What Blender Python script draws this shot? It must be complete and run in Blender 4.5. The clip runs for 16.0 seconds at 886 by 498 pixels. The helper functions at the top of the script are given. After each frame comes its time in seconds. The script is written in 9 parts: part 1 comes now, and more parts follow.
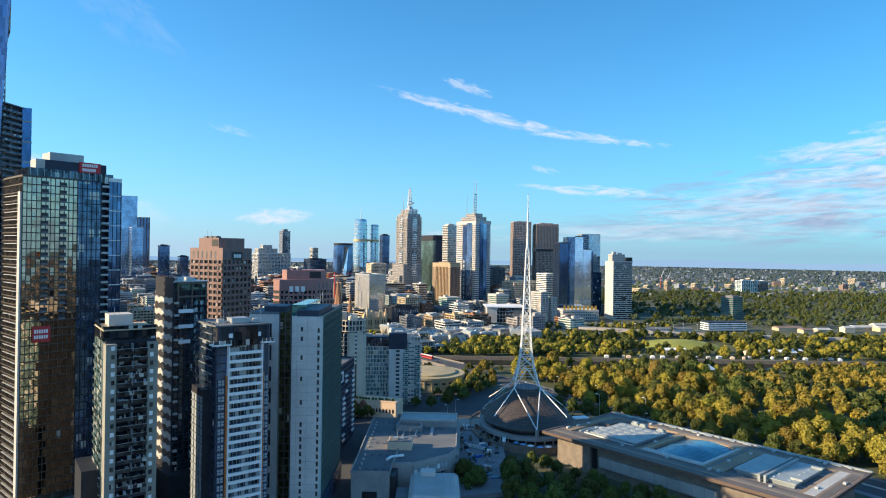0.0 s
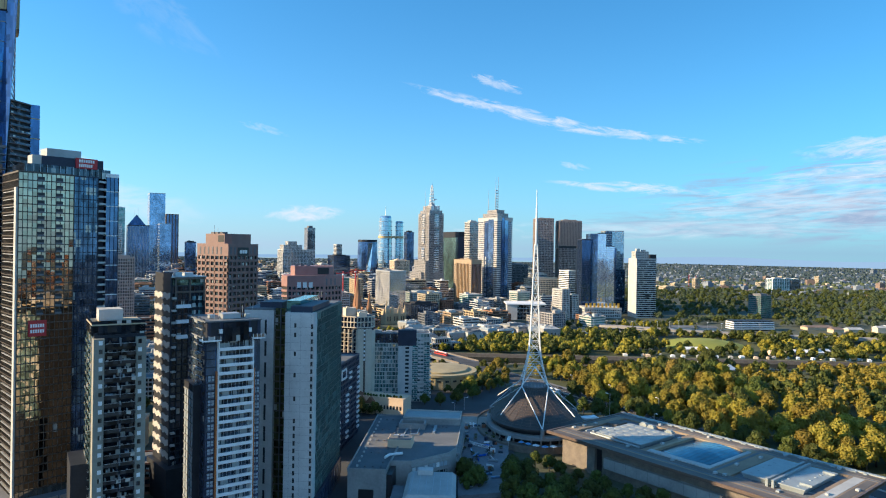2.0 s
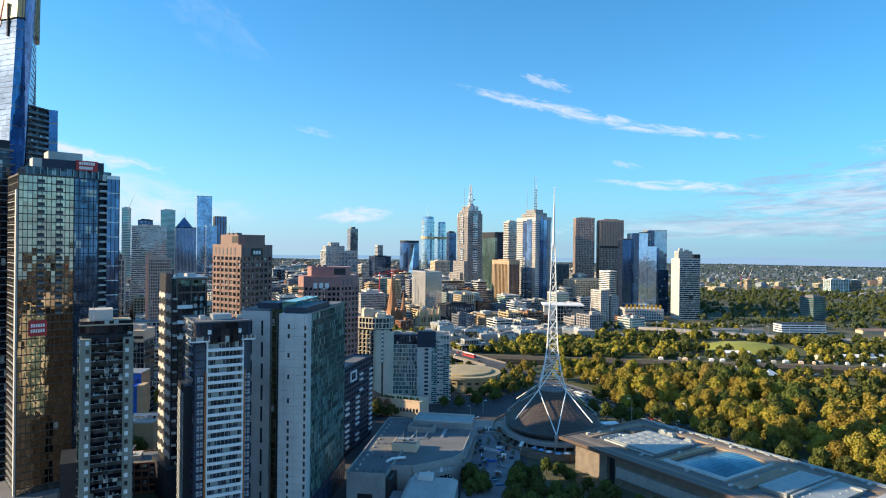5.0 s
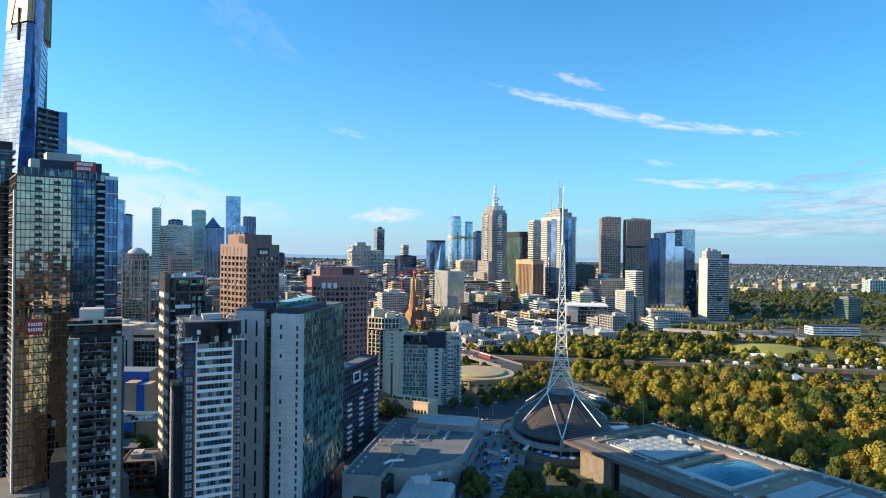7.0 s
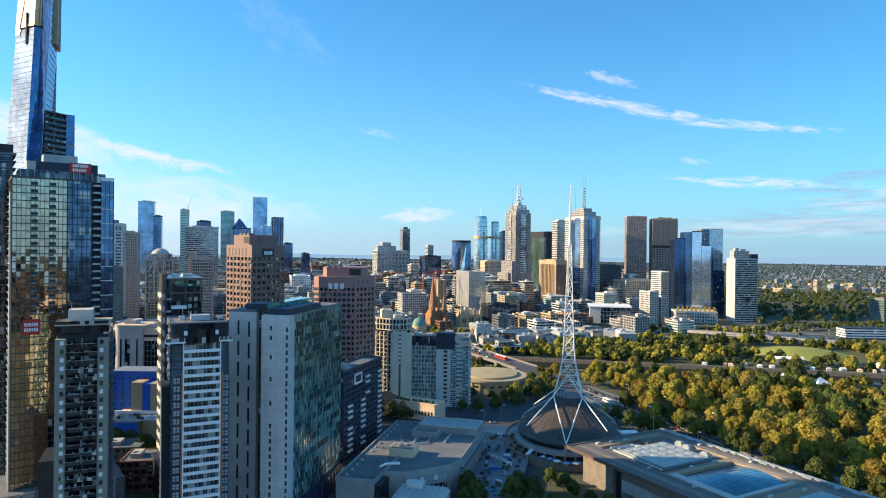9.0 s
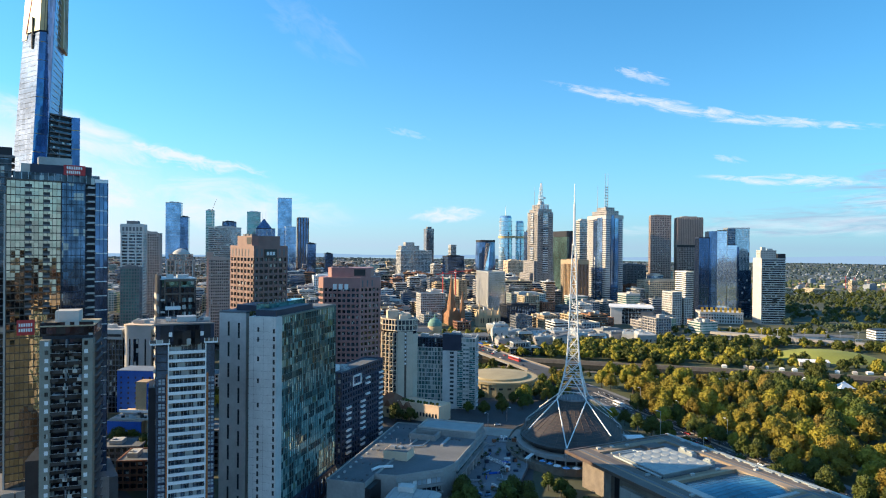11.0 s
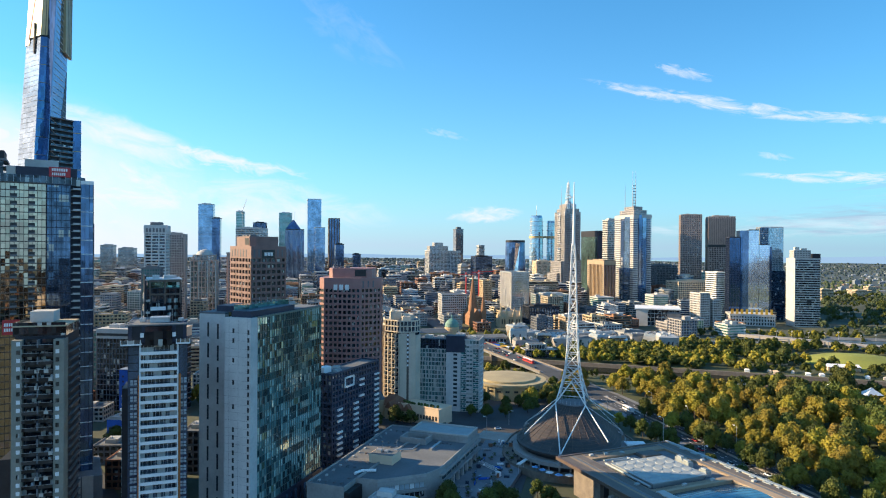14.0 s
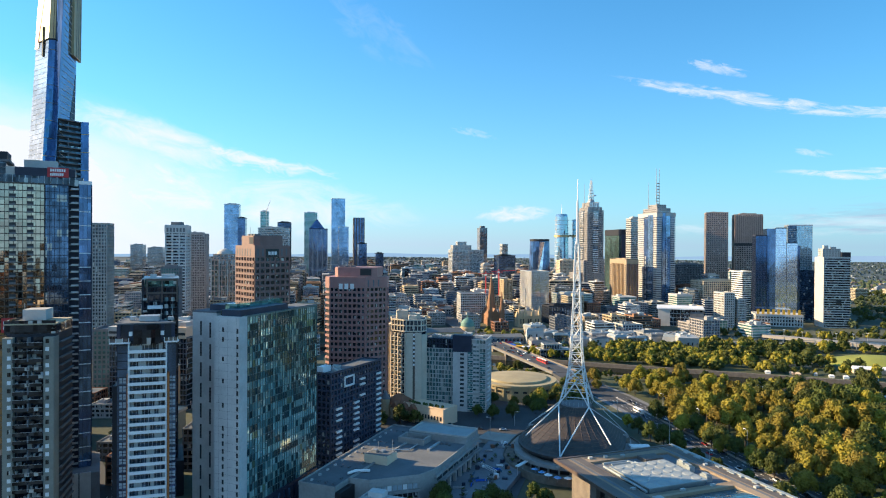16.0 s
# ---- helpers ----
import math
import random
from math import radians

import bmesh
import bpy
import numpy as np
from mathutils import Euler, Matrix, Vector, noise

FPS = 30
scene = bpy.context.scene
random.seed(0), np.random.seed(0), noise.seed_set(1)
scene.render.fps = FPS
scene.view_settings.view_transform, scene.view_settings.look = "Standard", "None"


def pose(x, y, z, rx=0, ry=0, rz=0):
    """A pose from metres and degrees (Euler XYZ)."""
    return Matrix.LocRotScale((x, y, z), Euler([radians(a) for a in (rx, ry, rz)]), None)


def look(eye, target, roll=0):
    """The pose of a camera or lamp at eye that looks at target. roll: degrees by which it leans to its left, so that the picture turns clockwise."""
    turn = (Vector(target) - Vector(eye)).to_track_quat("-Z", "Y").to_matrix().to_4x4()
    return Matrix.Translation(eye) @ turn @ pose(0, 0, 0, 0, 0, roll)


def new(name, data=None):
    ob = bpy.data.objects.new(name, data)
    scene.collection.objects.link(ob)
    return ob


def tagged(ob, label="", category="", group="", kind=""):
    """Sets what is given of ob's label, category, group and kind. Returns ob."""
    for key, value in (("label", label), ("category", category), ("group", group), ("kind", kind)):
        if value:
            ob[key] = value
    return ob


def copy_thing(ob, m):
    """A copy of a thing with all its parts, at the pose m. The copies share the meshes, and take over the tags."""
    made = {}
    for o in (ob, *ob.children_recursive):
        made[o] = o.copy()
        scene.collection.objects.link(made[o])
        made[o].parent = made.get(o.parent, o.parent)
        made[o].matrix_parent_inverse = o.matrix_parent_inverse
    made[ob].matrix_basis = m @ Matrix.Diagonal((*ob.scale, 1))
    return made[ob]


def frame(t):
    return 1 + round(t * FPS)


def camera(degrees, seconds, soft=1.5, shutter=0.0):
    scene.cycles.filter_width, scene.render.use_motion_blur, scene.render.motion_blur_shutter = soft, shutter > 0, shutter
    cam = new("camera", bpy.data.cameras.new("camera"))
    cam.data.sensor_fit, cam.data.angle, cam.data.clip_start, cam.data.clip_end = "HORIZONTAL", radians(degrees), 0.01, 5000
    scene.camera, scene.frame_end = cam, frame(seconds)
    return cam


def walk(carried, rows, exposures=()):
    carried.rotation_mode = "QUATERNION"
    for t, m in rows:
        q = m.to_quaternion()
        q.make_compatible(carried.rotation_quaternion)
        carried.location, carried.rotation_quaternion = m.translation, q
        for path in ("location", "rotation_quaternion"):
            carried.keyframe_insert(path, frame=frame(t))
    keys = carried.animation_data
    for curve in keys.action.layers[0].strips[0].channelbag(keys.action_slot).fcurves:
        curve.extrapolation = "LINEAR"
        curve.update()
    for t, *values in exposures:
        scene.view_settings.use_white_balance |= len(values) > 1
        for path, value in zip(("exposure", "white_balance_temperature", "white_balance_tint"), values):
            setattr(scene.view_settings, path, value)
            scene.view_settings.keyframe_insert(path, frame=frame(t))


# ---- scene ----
cam = camera(68.8, 16.0, 1.1)
PATH = [
    (0, (1.813, 2.14, 119.071), (1.802, 4.14, 119.077), 0.8),
    (0.5, (5.475, 3.301, 119.033), (5.445, 5.301, 119.03), 0.9),
    (1, (9.047, 4.516, 118.977), (8.996, 6.516, 118.972), 0.9),
    (1.5, (12.538, 5.826, 118.899), (12.464, 7.825, 118.895), 0.9),
    (2, (16.101, 7.236, 118.828), (16.002, 9.233, 118.823), 0.9),
    (2.5, (19.749, 8.689, 118.762), (19.625, 10.685, 118.757), 0.9),
    (3, (23.465, 10.21, 118.707), (23.316, 12.205, 118.702), 0.9),
    (3.5, (27.075, 11.771, 118.668), (26.902, 13.763, 118.662), 0.9),
    (4, (30.691, 13.433, 118.657), (30.493, 15.424, 118.652), 0.8),
    (6.3, (47.723, 21.515, 118.949), (47.409, 23.49, 118.942), 0.7),
    (6.5, (49.216, 22.251, 118.959), (48.893, 24.225, 118.952), 0.7),
    (7, (52.978, 24.172, 119.013), (52.632, 26.142, 119.006), 0.7),
    (7.5, (56.706, 26.117, 119.081), (56.338, 28.083, 119.075), 0.7),
    (8, (60.477, 28.132, 119.177), (60.086, 30.094, 119.17), 0.7),
    (8.5, (64.269, 30.185, 119.274), (63.855, 32.141, 119.266), 0.6),
    (9, (68.13, 32.284, 119.361), (67.691, 34.235, 119.353), 0.6),
    (11.5, (87.317, 42.818, 120.085), (86.773, 44.743, 120.075), 0.5),
    (12, (91.12, 44.983, 120.129), (90.56, 46.903, 120.119), 0.5),
    (12.5, (94.816, 47.164, 120.153), (94.238, 49.078, 120.142), 0.4),
    (13, (98.432, 49.393, 120.174), (97.835, 51.301, 120.164), 0.4),
    (13.5, (101.989, 51.666, 120.176), (101.374, 53.569, 120.165), 0.4),
    (14, (105.546, 53.966, 120.176), (104.909, 55.862, 120.166), 0.4),
    (14.5, (109.031, 56.21, 120.155), (108.374, 58.099, 120.144), 0.3),
    (15, (112.567, 58.448, 120.119), (111.888, 60.329, 120.108), 0.3),
    (15.5, (116.084, 60.617, 120.073), (115.386, 62.491, 120.06), 0.3),
    (16, (119.648, 62.779, 120.016), (118.927, 64.644, 120.003), 0.3),
]
walk(cam, [(t, look(eye, target, roll)) for t, eye, target, roll in PATH], [(0, 0.95, 5880, 10), (16, 1.09, 6150, 10)])

# ---------------------------------------------------------------- light
SUN_AZ, SUN_EL = -99.0, 21.0          # degrees: azimuth from +y (negative is to the left), elevation
az, el = radians(SUN_AZ), radians(SUN_EL)
sun_way = Vector((math.sin(az) * math.cos(el), math.cos(az) * math.cos(el), math.sin(el)))
sun_data = bpy.data.lights.new("sun", "SUN")
sun_data.energy, sun_data.angle, sun_data.color = 5.0, radians(0.6), (1.0, 0.74, 0.42)
sun = new("sun", sun_data)
sun.matrix_world = look(sun_way * 400, (0, 0, 0))

world = bpy.data.worlds.new("sky")
scene.world = world
world.use_nodes = True
wn, wl = world.node_tree.nodes, world.node_tree.links
wn.clear()


def wmath(op, a, b=None, clamp=False):
    n = wn.new("ShaderNodeMath")
    n.operation, n.use_clamp = op, clamp
    for i, v in enumerate((a, b)):
        if v is None:
            continue
        if isinstance(v, (int, float)):
            n.inputs[i].default_value = v
        else:
            wl.new(v, n.inputs[i])
    return n.outputs[0]


sky = wn.new("ShaderNodeTexSky")
sky.sky_type, sky.sun_disc = "NISHITA", False
sky.sun_elevation, sky.sun_rotation = radians(SUN_EL + 12), az
sky.altitude, sky.air_density, sky.dust_density, sky.ozone_density = 100, 1.0, 0.25, 3.0
geo_in = wn.new("ShaderNodeTexCoord")
sep = wn.new("ShaderNodeSeparateXYZ")
wl.new(geo_in.outputs["Generated"], sep.inputs[0])
AZ = wmath("MULTIPLY", wmath("ARCTAN2", sep.outputs[0], sep.outputs[1]), 57.2958)
EL = wmath("MULTIPLY", wmath("ARCSINE", sep.outputs[2]), 57.2958)


def cloud(a0, e0, half_w, half_h, tilt, grain, thin, amount, seed, rag=2.6):
    """A wisp of cloud round the azimuth a0 and elevation e0, in degrees."""
    da, de = wmath("SUBTRACT", AZ, a0), wmath("SUBTRACT", EL, e0)
    c, s = math.cos(radians(tilt)), math.sin(radians(tilt))
    along = wmath("ADD", wmath("MULTIPLY", da, c), wmath("MULTIPLY", de, s))
    across = wmath("SUBTRACT", wmath("MULTIPLY", de, c), wmath("MULTIPLY", da, s))
    co = wn.new("ShaderNodeCombineXYZ")
    wl.new(wmath("MULTIPLY", along, 1 / grain), co.inputs[0])
    wl.new(wmath("MULTIPLY", across, thin / grain), co.inputs[1])
    co.inputs[2].default_value = seed
    tex = wn.new("ShaderNodeTexNoise")
    tex.inputs["Scale"].default_value, tex.inputs["Detail"].default_value, tex.inputs["Roughness"].default_value = 1.0, 7.0, 0.62
    tex.inputs["Distortion"].default_value = 0.7
    wl.new(co.outputs[0], tex.inputs["Vector"])
    r = wmath("ADD", wmath("POWER", wmath("ABSOLUTE", wmath("DIVIDE", along, half_w)), 2), wmath("POWER", wmath("ABSOLUTE", wmath("DIVIDE", across, half_h)), 2))
    body = wmath("SUBTRACT", 1.0, r)
    d = wmath("ADD", wmath("MULTIPLY", body, 0.55), wmath("MULTIPLY", wmath("SUBTRACT", tex.outputs[0], 0.56), rag))
    return wmath("MULTIPLY", wmath("MULTIPLY", wmath("MULTIPLY", d, 1.5, True), wmath("MULTIPLY", body, 2.0, True)), amount)


CLOUDS = [
    cloud(3.0, 11.9, 10.5, 0.62, -13, 2.6, 4.5, 0.95, 1, 2.0), cloud(1.8, 14.2, 3.0, 0.55, -17, 1.6, 3.0, 0.6, 2), cloud(12, 9.9, 8, 0.5, -8, 2.0, 4.5, 0.7, 3),
    cloud(13.5, 5.3, 8, 0.55, -4, 2.4, 5.0, 0.85, 4), cloud(-15, 2.75, 3.8, 0.85, 3, 1.4, 2.2, 1.0, 5, 1.5), cloud(30, 4.2, 17, 2.4, 3, 3.4, 7.0, 0.5, 6, 2.6),
    cloud(35, 8.4, 10, 1.5, 5, 2.6, 4.0, 0.8, 7, 2.6), cloud(33, 6.2, 11, 1.0, 3, 2.4, 6.0, 0.75, 17, 2.6), cloud(40, 10.6, 9, 1.0, 9, 2.4, 4.0, 0.6, 18, 2.6),
    cloud(-18.5, 9.8, 2.4, 0.45, -14, 1.4, 2.5, 0.3, 8), cloud(-55, 5.5, 18, 4.8, -9, 5.0, 2.2, 1.8, 9, 1.3), cloud(-46, 8.4, 9, 2.2, -14, 3.6, 2.4, 1.0, 19, 1.3),
    cloud(-74, 4.0, 46, 12, -4, 14.0, 1.6, 1.8, 10, 0.5), cloud(-98, 14, 34, 16, 0, 14.0, 1.5, 1.2, 16, 0.6), cloud(-38, 7.0, 9, 1.0, -9, 2.4, 3.0, 0.9, 11), cloud(-38, 3.4, 16, 3.2, -5, 5.0, 2.6, 0.9, 12, 1.6), cloud(-27, 18, 6, 2.2, -30, 3.0, 2.0, 0.1, 13), cloud(16, 1.8, 24, 1.0, 1, 5.0, 6.0, 0.4, 14), cloud(8.5, 7.2, 1.6, 0.35, -14, 1.2, 2.4, 0.45, 15),
]
cover = CLOUDS[0]
for c in CLOUDS[1:]:
    cover = wmath("MAXIMUM", cover, c)
SKY_GAIN = 0.083
gain = wn.new("ShaderNodeMix")
gain.data_type, gain.blend_type = "RGBA", "MULTIPLY"
gain.inputs[0].default_value = 1.0
wl.new(sky.outputs[0], gain.inputs[6])
gain.inputs[7].default_value = (SKY_GAIN * 0.42, SKY_GAIN * 1.03, SKY_GAIN * 1.19, 1)
mixc = wn.new("ShaderNodeMix")
mixc.data_type = "RGBA"
wl.new(cover, mixc.inputs[0])
# pale haze that thickens towards the horizon
haze = wn.new("ShaderNodeMix")
haze.data_type = "RGBA"
wl.new(wmath("MULTIPLY", wmath("POWER", 2.718, wmath("DIVIDE", wmath("ABSOLUTE", EL), -7.0)), 0.8), haze.inputs[0])
wl.new(gain.outputs[2], haze.inputs[6])
side_mix = wn.new("ShaderNodeMix")
side_mix.data_type = "RGBA"
wl.new(wmath("MULTIPLY", wmath("ADD", AZ, 45.0), 1 / 75.0, True), side_mix.inputs[0])
side_mix.inputs[6].default_value, side_mix.inputs[7].default_value = (0.325, 0.36, 0.44, 1), (0.163, 0.234, 0.324, 1)
wl.new(side_mix.outputs[2], haze.inputs[7])
# a grey streaky bank low over the far suburbs
bank_mix = wn.new("ShaderNodeMix")
bank_mix.data_type = "RGBA"
wl.new(wmath("MAXIMUM", cloud(36, 4.6, 26, 4.6, 3, 5.0, 7.0, 1.0, 21, 2.8), cloud(20, 2.2, 18, 1.6, 1, 4.0, 8.0, 0.7, 22, 2.4)), bank_mix.inputs[0])
bank_mix.inputs[7].default_value = (0.2, 0.255, 0.33, 1)
wl.new(haze.outputs[2], bank_mix.inputs[6])
wl.new(bank_mix.outputs[2], mixc.inputs[6])
mixc.inputs[7].default_value = (0.455, 0.46, 0.475, 1)
bg = wn.new("ShaderNodeBackground")
# added brightening of the unseen sky behind the flight, to fill shaded fronts
sky_fill = wn.new("ShaderNodeMix")
sky_fill.data_type = "RGBA"
wl.new(wmath("MULTIPLY", wmath("MULTIPLY", wmath("ADD", sep.outputs[1], 0.1), -1.6, True), 0.45), sky_fill.inputs[0])
wl.new(mixc.outputs[2], sky_fill.inputs[6])
sky_fill.inputs[7].default_value = (0.25, 0.4, 0.58, 1)
wl.new(sky_fill.outputs[2], bg.inputs[0])
wo = wn.new("ShaderNodeOutputWorld")
wl.new(bg.outputs[0], wo.inputs[0])

# ---------------------------------------------------------------- materials


def nodes_of(name):
    m = bpy.data.materials.new(name)
    m.use_nodes = True
    t = m.node_tree
    return m, t.nodes, t.links, t.nodes["Principled BSDF"]


def rgb(c):
    return (c[0], c[1], c[2], 1.0)


def plain(name, a, b=None, scale=0.4, rough=0.75, metal=0.0, bump=0.0, fine=6.0, vary=0.0, stretch=(1, 1, 1), spec=0.5):
    """A surface between two tones, with a broad stain noise, a fine grain and a variation from object to object."""
    m, n, l, p = nodes_of(name)
    b = b or tuple(v * 0.72 for v in a)
    tc = n.new("ShaderNodeTexCoord")
    mp = n.new("ShaderNodeMapping")
    mp.inputs["Scale"].default_value = stretch
    l.new(tc.outputs["Object"], mp.inputs[0])
    n1, n2 = n.new("ShaderNodeTexNoise"), n.new("ShaderNodeTexNoise")
    for t, s in ((n1, scale), (n2, scale * fine)):
        t.inputs["Scale"].default_value, t.inputs["Detail"].default_value = s, 5.0
        l.new(mp.outputs[0], t.inputs["Vector"])
    ad = n.new("ShaderNodeMath")
    ad.operation = "MULTIPLY_ADD"
    l.new(n2.outputs[0], ad.inputs[0])
    ad.inputs[1].default_value = 0.5
    l.new(n1.outputs[0], ad.inputs[2])
    mr = n.new("ShaderNodeMapRange")
    mr.inputs[1].default_value, mr.inputs[2].default_value = 0.5, 1.0
    l.new(ad.outputs[0], mr.inputs[0])
    mx = n.new("ShaderNodeMix")
    mx.data_type = "RGBA"
    l.new(mr.outputs[0], mx.inputs[0])
    mx.inputs[6].default_value, mx.inputs[7].default_value = rgb(b), rgb(a)
    out = mx.outputs[2]
    if vary:
        oi, hs, mv = n.new("ShaderNodeObjectInfo"), n.new("ShaderNodeHueSaturation"), n.new("ShaderNodeMapRange")
        l.new(oi.outputs["Random"], mv.inputs[0])
        mv.inputs[3].default_value, mv.inputs[4].default_value = 1 - vary, 1 + vary
        l.new(mv.outputs[0], hs.inputs["Value"])
        l.new(out, hs.inputs["Color"])
        out = hs.outputs[0]
    l.new(out, p.inputs["Base Color"])
    p.inputs["Roughness"].default_value, p.inputs["Metallic"].default_value = rough, metal
    p.inputs["Specular IOR Level"].default_value = spec
    if bump:
        bp = n.new("ShaderNodeBump")
        bp.inputs["Strength"].default_value, bp.inputs["Distance"].default_value = bump, 0.3
        l.new(ad.outputs[0], bp.inputs["Height"])
        l.new(bp.outputs[0], p.inputs["Normal"])
    return m


def glass(name, tone, cell=(1.5, 1.5, 3.2), metal=0.75, rough=0.06, spread=0.45, warp=0.02, blinds=0.0, patch=0.35, broad=0.05):
    """Coated curtain-wall glass: each pane has its own tone and leans a little its own way; some have pale blinds."""
    m, n, l, p = nodes_of(name)
    tc, sn, oi, ad = n.new("ShaderNodeTexCoord"), n.new("ShaderNodeVectorMath"), n.new("ShaderNodeObjectInfo"), n.new("ShaderNodeVectorMath")
    sn.operation = "SNAP"
    sn.inputs[1].default_value = cell
    l.new(tc.outputs["Object"], sn.inputs[0])
    ad.operation = "ADD"
    l.new(sn.outputs[0], ad.inputs[0])
    l.new(oi.outputs["Random"], ad.inputs[1])
    wn_ = n.new("ShaderNodeTexWhiteNoise")
    l.new(ad.outputs[0], wn_.inputs["Vector"])
    mr = n.new("ShaderNodeMapRange")
    l.new(wn_.outputs["Value"], mr.inputs[0])
    mr.inputs[3].default_value, mr.inputs[4].default_value = 1 - spread, 1 + spread
    hs = n.new("ShaderNodeHueSaturation")
    hs.inputs["Color"].default_value = rgb(tone)
    # broad tone patches across groups of panes, standing in for mirrored buildings
    big, bw, bm_ = n.new("ShaderNodeTexNoise"), n.new("ShaderNodeMath"), n.new("ShaderNodeMapRange")
    big.inputs["Scale"].default_value, big.inputs["Detail"].default_value = broad, 3.0
    l.new(ad.outputs[0], big.inputs["Vector"])
    l.new(big.outputs[0], bm_.inputs[0])
    bm_.inputs[1].default_value, bm_.inputs[2].default_value = 0.35, 0.65
    bm_.inputs[3].default_value, bm_.inputs[4].default_value = 1 - patch, 1 + patch
    bw.operation = "MULTIPLY"
    l.new(mr.outputs[0], bw.inputs[0])
    l.new(bm_.outputs[0], bw.inputs[1])
    l.new(bw.outputs[0], hs.inputs["Value"])
    out = hs.outputs[0]
    if blinds:
        gt, mx = n.new("ShaderNodeMath"), n.new("ShaderNodeMix")
        gt.operation = "GREATER_THAN"
        sc = n.new("ShaderNodeSeparateColor")
        l.new(wn_.outputs["Color"], sc.inputs[0])
        l.new(sc.outputs[2], gt.inputs[0])
        gt.inputs[1].default_value = 1 - blinds
        mx.data_type = "RGBA"
        l.new(gt.outputs[0], mx.inputs[0])
        l.new(out, mx.inputs[6])
        mx.inputs[7].default_value = (0.5, 0.5, 0.47, 1)
        out = mx.outputs[2]
        sb = n.new("ShaderNodeMath")
        sb.operation = "MULTIPLY_ADD"
        l.new(gt.outputs[0], sb.inputs[0])
        sb.inputs[1].default_value, sb.inputs[2].default_value = -0.8 * metal, metal
        l.new(sb.outputs[0], p.inputs["Metallic"])
    else:
        p.inputs["Metallic"].default_value = metal
    l.new(out, p.inputs["Base Color"])
    p.inputs["Roughness"].default_value = rough
    ge, sub, mul, ad2, nm = (n.new("ShaderNodeNewGeometry"), n.new("ShaderNodeVectorMath"), n.new("ShaderNodeVectorMath"), n.new("ShaderNodeVectorMath"), n.new("ShaderNodeVectorMath"))
    sub.operation, mul.operation, ad2.operation, nm.operation = "SUBTRACT", "SCALE", "ADD", "NORMALIZE"
    l.new(wn_.outputs["Color"], sub.inputs[0])
    sub.inputs[1].default_value = (0.5, 0.5, 0.5)
    l.new(sub.outputs[0], mul.inputs[0])
    mul.inputs["Scale"].default_value = warp
    l.new(ge.outputs["Normal"], ad2.inputs[0])
    l.new(mul.outputs[0], ad2.inputs[1])
    l.new(ad2.outputs[0], nm.inputs[0])
    l.new(nm.outputs[0], p.inputs["Normal"])
    return m


def leafy(name, a, b):
    m, n, l, p = nodes_of(name)
    ge, oi, mx, hs, mv, ad = (n.new("ShaderNodeNewGeometry"), n.new("ShaderNodeObjectInfo"), n.new("ShaderNodeMix"), n.new("ShaderNodeHueSaturation"), n.new("ShaderNodeMapRange"), n.new("ShaderNodeMapRange"))
    mx.data_type = "RGBA"
    l.new(ge.outputs["Random Per Island"], mx.inputs[0])
    mx.inputs[6].default_value, mx.inputs[7].default_value = rgb(a), rgb(b)
    l.new(oi.outputs["Random"], mv.inputs[0])
    mv.inputs[3].default_value, mv.inputs[4].default_value = 0.7, 1.25
    l.new(oi.outputs["Random"], ad.inputs[0])
    ad.inputs[3].default_value, ad.inputs[4].default_value = 0.482, 0.512
    l.new(mx.outputs[2], hs.inputs["Color"])
    l.new(mv.outputs[0], hs.inputs["Value"])
    l.new(ad.outputs[0], hs.inputs["Hue"])
    l.new(hs.outputs[0], p.inputs["Base Color"])
    p.inputs["Roughness"].default_value = 0.7
    p.inputs["Specular IOR Level"].default_value = 0.25
    return m


ASPHALT = plain("asphalt", (0.075, 0.078, 0.085), (0.045, 0.047, 0.052), 0.05, 0.85, fine=20)
PAVING = plain("paving", (0.22, 0.225, 0.24), (0.13, 0.135, 0.15), 0.08, 0.8, fine=12)
PALE_PAVING = plain("pale_paving", (0.42, 0.38, 0.33), (0.3, 0.27, 0.24), 0.08, 0.8, fine=12)
GRASS = plain("grass", (0.29, 0.3, 0.055), (0.19, 0.21, 0.04), 0.03, 0.9, fine=14)
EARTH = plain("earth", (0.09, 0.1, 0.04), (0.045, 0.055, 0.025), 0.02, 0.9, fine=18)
CITY_GROUND = plain("city_ground", (0.1, 0.105, 0.065), (0.05, 0.06, 0.035), 0.02, 0.9, fine=14)
# far ground with distance haze put into its blue-green tone
FAR_EARTH = plain("hazy_plain", (0.075, 0.1, 0.1), (0.045, 0.065, 0.07), 0.008, 0.9, fine=16)
WATER = plain("water", (0.018, 0.022, 0.017), (0.011, 0.014, 0.012), 0.05, 0.1, bump=0.12, fine=8, spec=0.15)
CONCRETE = plain("concrete", (0.63, 0.62, 0.6), (0.45, 0.445, 0.435), 0.12, 0.85, fine=9, bump=0.05)
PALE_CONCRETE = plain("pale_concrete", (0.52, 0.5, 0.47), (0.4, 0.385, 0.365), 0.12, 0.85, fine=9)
# darker copy of the concrete, with shade put into its grey
SHADE_CONCRETE = plain("shade_toned_concrete", (0.37, 0.365, 0.35), (0.24, 0.24, 0.235), 0.1, 0.85, fine=9, bump=0.05)
OLIVE_CONCRETE = plain("olive_grey_concrete", (0.3, 0.29, 0.245), (0.21, 0.2, 0.17), 0.12, 0.85, fine=9, bump=0.05)
PANEL_GREY = plain("pale_grey_panel", (0.4, 0.42, 0.4), (0.32, 0.335, 0.32), 0.3, 0.55, fine=8)
